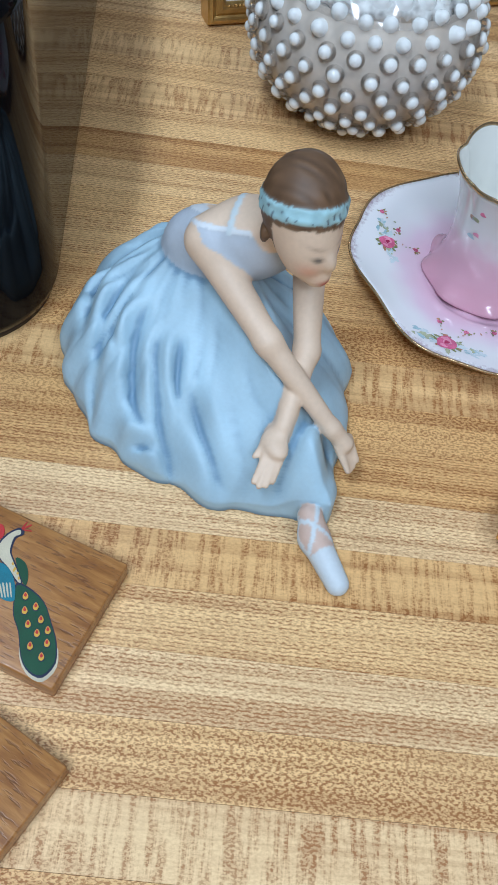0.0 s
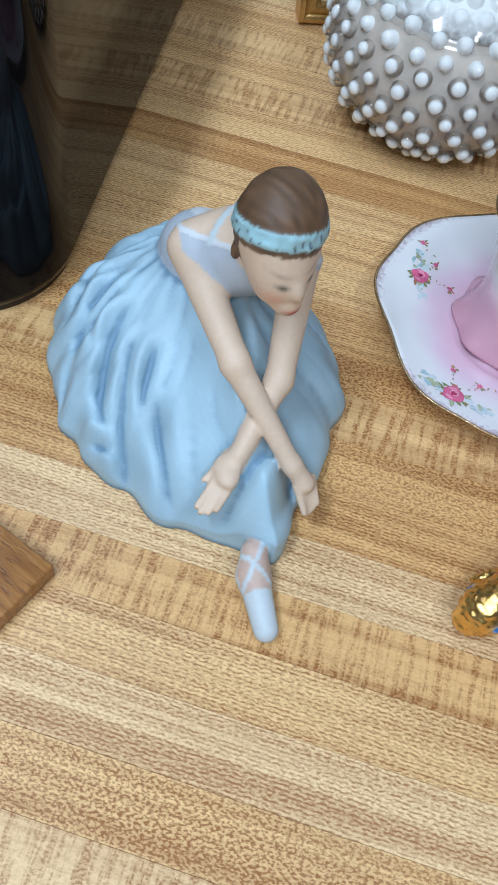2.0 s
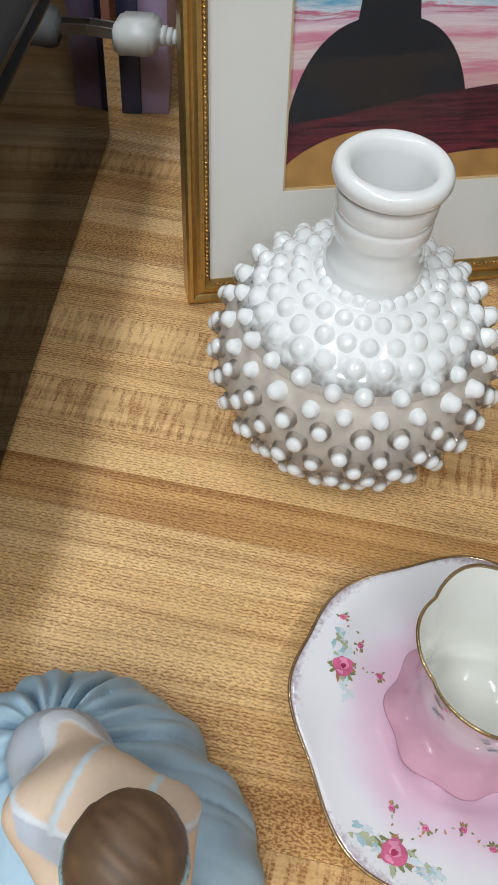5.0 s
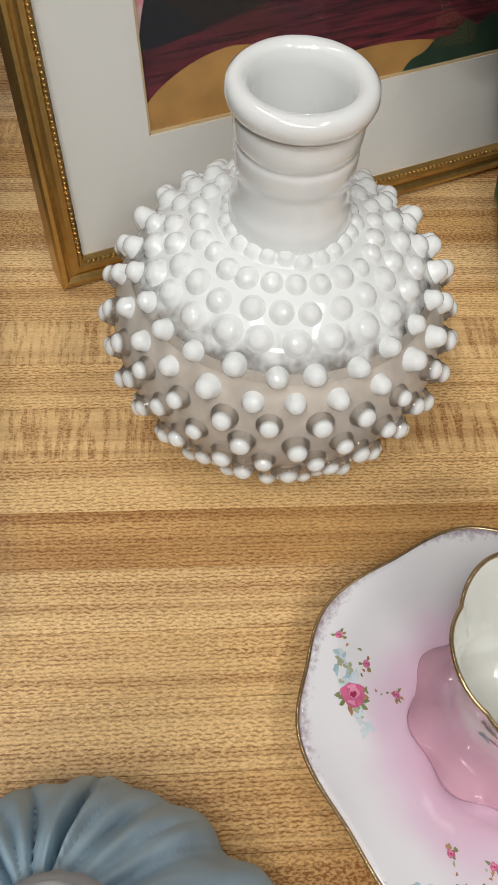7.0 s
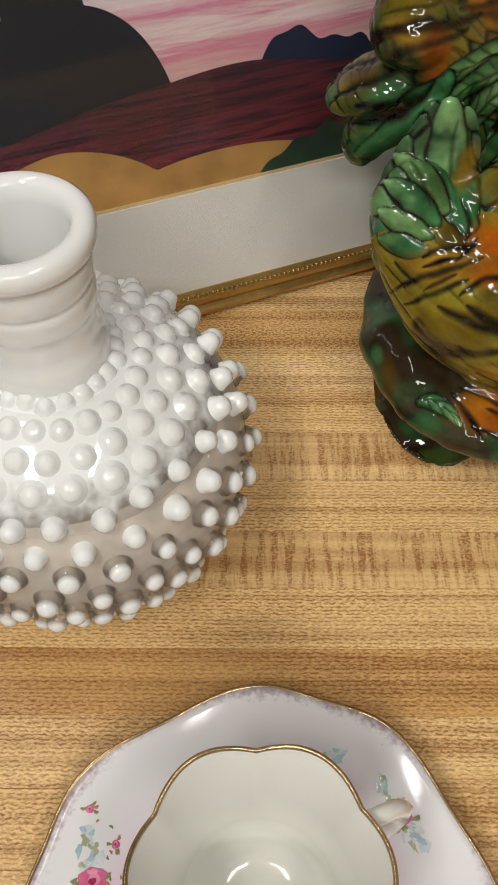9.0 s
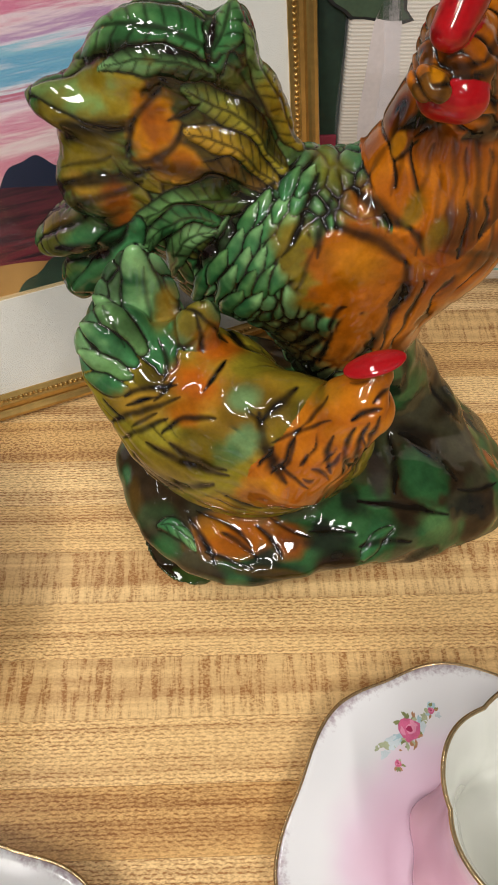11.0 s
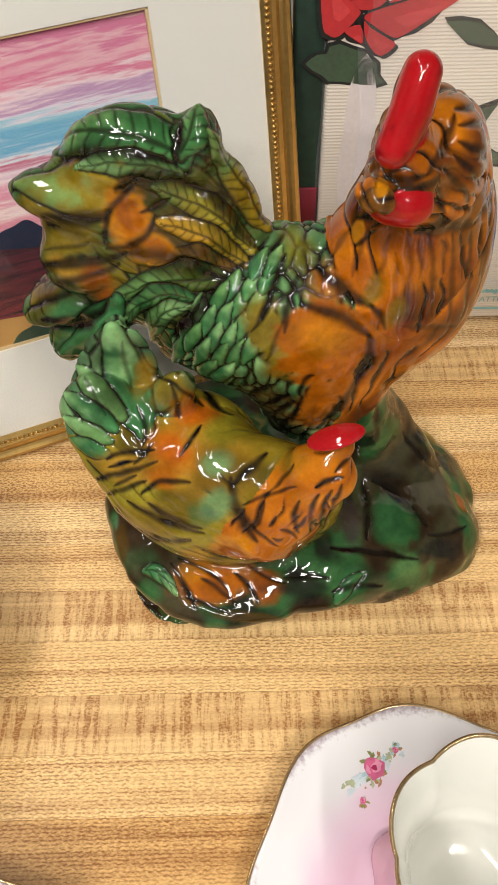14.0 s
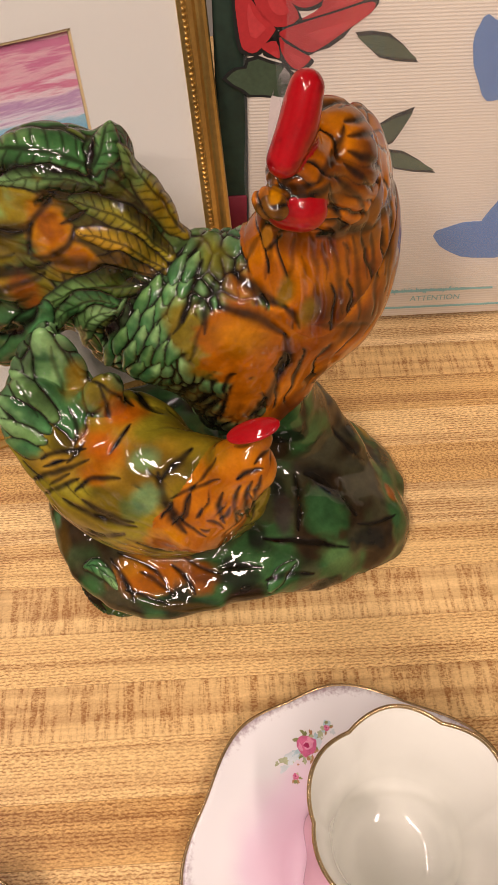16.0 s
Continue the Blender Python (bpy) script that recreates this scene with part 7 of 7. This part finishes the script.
def film_wrap():
    k = Nodes("clear_plastic_film")
    tr = k.n("BsdfTransparent", Color=c4((0.96, 0.96, 0.95)))
    sp = k.n("BsdfGlossy", Roughness=0.12)
    df = k.n("BsdfDiffuse", Color=c4((0.8, 0.8, 0.8)))
    m1 = k.n("MixShader", Fac=0.07, i1=tr.outputs[0], i2=df.outputs[0])
    bump = k.n("Bump", Height=k.noise(k.at((1, 1, 0.35)), 55, 3), Strength=0.7, Distance=0.004)
    k.put(sp.inputs["Normal"], bump.outputs[0])
    m2 = k.n("MixShader", Fac=k.math("MULTIPLY", k.n("Fresnel", IOR=1.5).outputs[0], 0.9), i1=m1.outputs[0], i2=sp.outputs[0])
    k.t.links.new(m2.outputs[0], k.out.inputs[0])
    return k.m


def packet():
    y = 0.672
    ob = thing("packet", "folded ivory cloth printed with red roses in a clear plastic bag", "packet", pose(0.268, y, 0, -1.5, 0, 0))
    x1, h = 0.30, 0.31
    part("cloth", box(0.002, 0.004, 0.006, x1 - 0.008, 0.022, h, 0.002, 3), ribbed_cloth(), ob, "ivory ribbed cloth")
    part("dark_fold", box(-0.0135, 0.006, 0.004, 0.0015, 0.020, h - 0.01, 0.002, 2), paint("dark_green_cloth", (0.012, 0.035, 0.022), 0.7, 0.5, 60), ob, "dark green folded edge")
    part("red_fold", box(-0.013, 0.0045, 0.075, 0.001, 0.0062, 0.10, 0.0005, 1), paint("maroon_cloth", (0.20, 0.012, 0.03), 0.7), ob)
    red, crim = paint("rose_red_print", (0.50, 0.03, 0.035), 0.6, 0.2), paint("crimson_print", (0.24, 0.012, 0.018), 0.6, 0.2)
    rose_light = paint("rose_bright_print", (0.58, 0.05, 0.055), 0.6, 0.2)
    ink, leaf = paint("ink_print", (0.012, 0.014, 0.014), 0.6), paint("leaf_print", (0.05, 0.085, 0.05), 0.6, 0.3)
    blue, teal, pale = paint("blue_print", (0.10, 0.22, 0.46), 0.6), paint("teal_print", (0.20, 0.42, 0.42), 0.6), paint("pale_print", (0.66, 0.60, 0.60), 0.7)

    def lay(pts, mat, lift, nm="printed_shape"):
        bm = bmesh.new()
        fr = [bm.verts.new((px, 0.004 - lift, pz)) for px, pz in pts]
        bk = [bm.verts.new((px, 0.0045, pz)) for px, pz in pts]
        bm.faces.new(fr)
        for i in range(len(fr)):
            bm.faces.new((fr[i], fr[(i + 1) % len(fr)], bk[(i + 1) % len(bk)], bk[i]))
        part(nm, finish(bm, False), mat, ob)

    def sprig(x0, z0, x1_, z1, wd, mat=leaf):
        d = Vector((x1_ - x0, z1 - z0))
        s = Vector((-d.y, d.x)).normalized() * wd
        pts = [(x0, z0)]
        for t, k in ((0.2, 0.6), (0.45, 1), (0.7, 0.7)):
            pts.append((x0 + d.x * t + s.x * k, z0 + d.y * t + s.y * k))
        pts.append((x1_, z1))
        for t, k in ((0.7, 0.6), (0.45, 0.9), (0.2, 0.5)):
            pts.append((x0 + d.x * t - s.x * k, z0 + d.y * t - s.y * k))
        big = [((px - (x0 + x1_) / 2) * 1.06 + (x0 + x1_) / 2, (pz - (z0 + z1) / 2) * 1.3 + (z0 + z1) / 2) for px, pz in pts]
        lay(big, ink, 0.0003)
        lay(pts, mat, 0.0005)
    # the rose, petal by petal
    for petal in (
            ((-0.0012, 0.2199), (0.0034, 0.2058), (0.014, 0.193), (0.0148, 0.1894), (0.0067, 0.1805), (0.0014, 0.1813), (-0.0012, 0.1862), (-0.0033, 0.207)),
            ((0.0046, 0.2134), (0.0169, 0.2174), (0.0201, 0.2065), (0.0263, 0.1956), (0.0158, 0.1918), (0.0072, 0.2001)),
            ((0.0191, 0.2109), (0.0279, 0.2161), (0.0377, 0.2083), (0.0362, 0.2028), (0.0287, 0.2001), (0.0221, 0.2031)),
            ((0.0382, 0.2127), (0.0488, 0.2156), (0.0578, 0.2079), (0.0575, 0.2034), (0.0447, 0.199), (0.0276, 0.1947), (0.0365, 0.2005)),
            ((0.0595, 0.2017), (0.0598, 0.1971), (0.0464, 0.1875), (0.0367, 0.181), (0.031, 0.1795), (0.0216, 0.1851), (0.0174, 0.1894), (0.0305, 0.194), (0.0448, 0.1978)),
            ((0.0174, 0.187), (0.0206, 0.1839), (0.0287, 0.1791), (0.0326, 0.1761), (0.0272, 0.1712), (0.0228, 0.1732), (0.0186, 0.1796)),
            ((0.0089, 0.1829), (0.0158, 0.1852), (0.0176, 0.1771), (0.0133, 0.1791)),
            ):
        mid = (sum(a for a, b in petal) / len(petal), sum(b for a, b in petal) / len(petal))
        ring = []
        for i in range(len(petal)):
            p0, p1, p2, p3 = (petal[(i + o) % len(petal)] for o in (-1, 0, 1, 2))
            for f in (0.0, 0.33, 0.67):
                ring.append(tuple(0.5 * (2 * b + (c - a) * f + (2 * a - 5 * b + 4 * c - d) * f * f + (3 * b - a - 3 * c + d) * f ** 3) for a, b, c, d in zip(p0, p1, p2, p3)))
        lay([(a + math.copysign(0.0016, a - mid[0]), b + math.copysign(0.0016, b - mid[1])) for a, b in ring], ink, 0.0003)
        lay(ring, red, 0.0006, "printed_petal")
        lay([(mid[0] + (a - mid[0]) * 0.45 + 0.0015, mid[1] + (b - mid[1]) * 0.4 - 0.002) for a, b in ring], rose_light, 0.0008)
    sprig(0.054, 0.186, 0.084, 0.174, 0.005)
    lay(blot(0.011, 0.166, 0.019, 0.010, -0.25, 20, 0.25, 12), ink, 0.0001)
    lay(blot(0.011, 0.166, 0.017, 0.0085, -0.25, 20, 0.25, 12), leaf, 0.0002)
    sprig(0.064, 0.126, 0.086, 0.146, 0.006)
    sprig(0.066, 0.124, 0.102, 0.112, 0.0045)
    sprig(0.062, 0.120, 0.080, 0.104, 0.004)
    lay(blot(0.136, 0.064, 0.026, 0.013, -0.15, 24, 0.08, 6), blue, 0.0004)
    lay(blot(0.150, 0.086, 0.010, 0.026, -0.5, 24, 0.08, 7), blue, 0.0006)
    lay(blot(0.122, 0.172, 0.010, 0.022, 0.3, 24, 0.1, 8), blue, 0.0004)
    lay(blot(0.02, 0.12, 0.009, 0.05, 0.0, 24, 0.1, 9), pale, 0.0002)
    # safety wording on the bag
    for k, (txt, tx, tz, size) in enumerate((("keep this bag away from", 0.082, 0.0305, 0.0052), ("ATTENTION", 0.100, 0.0235, 0.0055))):
        cu = bpy.data.curves.new("wording", "FONT")
        cu.body, cu.size, cu.extrude = txt, size, 0.00005
        tmp = new("tmp_wording", cu)
        dg = bpy.context.evaluated_depsgraph_get()
        me = bpy.data.meshes.new_from_object(tmp.evaluated_get(dg))
        bpy.data.objects.remove(tmp)
        me.materials.append(teal)
        w = new("wording", me)
        w.parent = ob
        w.matrix_basis = pose(tx, -0.0012, tz, 90, 0, 0)
    for i in range(3):
        part("printed_bar", box(0.085 + 0.07 * (i % 2), -0.0011, 0.0305 - 0.0065 * i, 0.15 + 0.06 * i, -0.0007, 0.0318 - 0.0065 * i), teal, ob)
    bag = bmesh.new()
    nx, nz = 34, 30
    grid = []
    for i in range(nx + 1):
        row = []
        for k in range(nz + 1):
            px, pz = -0.012 + (x1 + 0.012) * i / nx, 0.001 + (h + 0.01) * k / nz
            e = min(1.0, 6 * min(i / nx, 1 - i / nx)) * min(1.0, 7 * (k / nz))
            bul = 0.0015 + 0.0012 * (noise.noise(Vector((px * 30, 3, pz * 22))))
            row.append(bag.verts.new((px, 0.004 - bul - 0.0022 * e + 0.006 * (1 - e), pz)))
        grid.append(row)
    for i in range(nx):
        for k in range(nz):
            bag.faces.new((grid[i][k], grid[i + 1][k], grid[i + 1][k + 1], grid[i][k + 1]))
    fl = part("film", finish(bag), film_wrap(), ob, "clear wrinkled plastic film")
    fl.visible_shadow = False


packet()
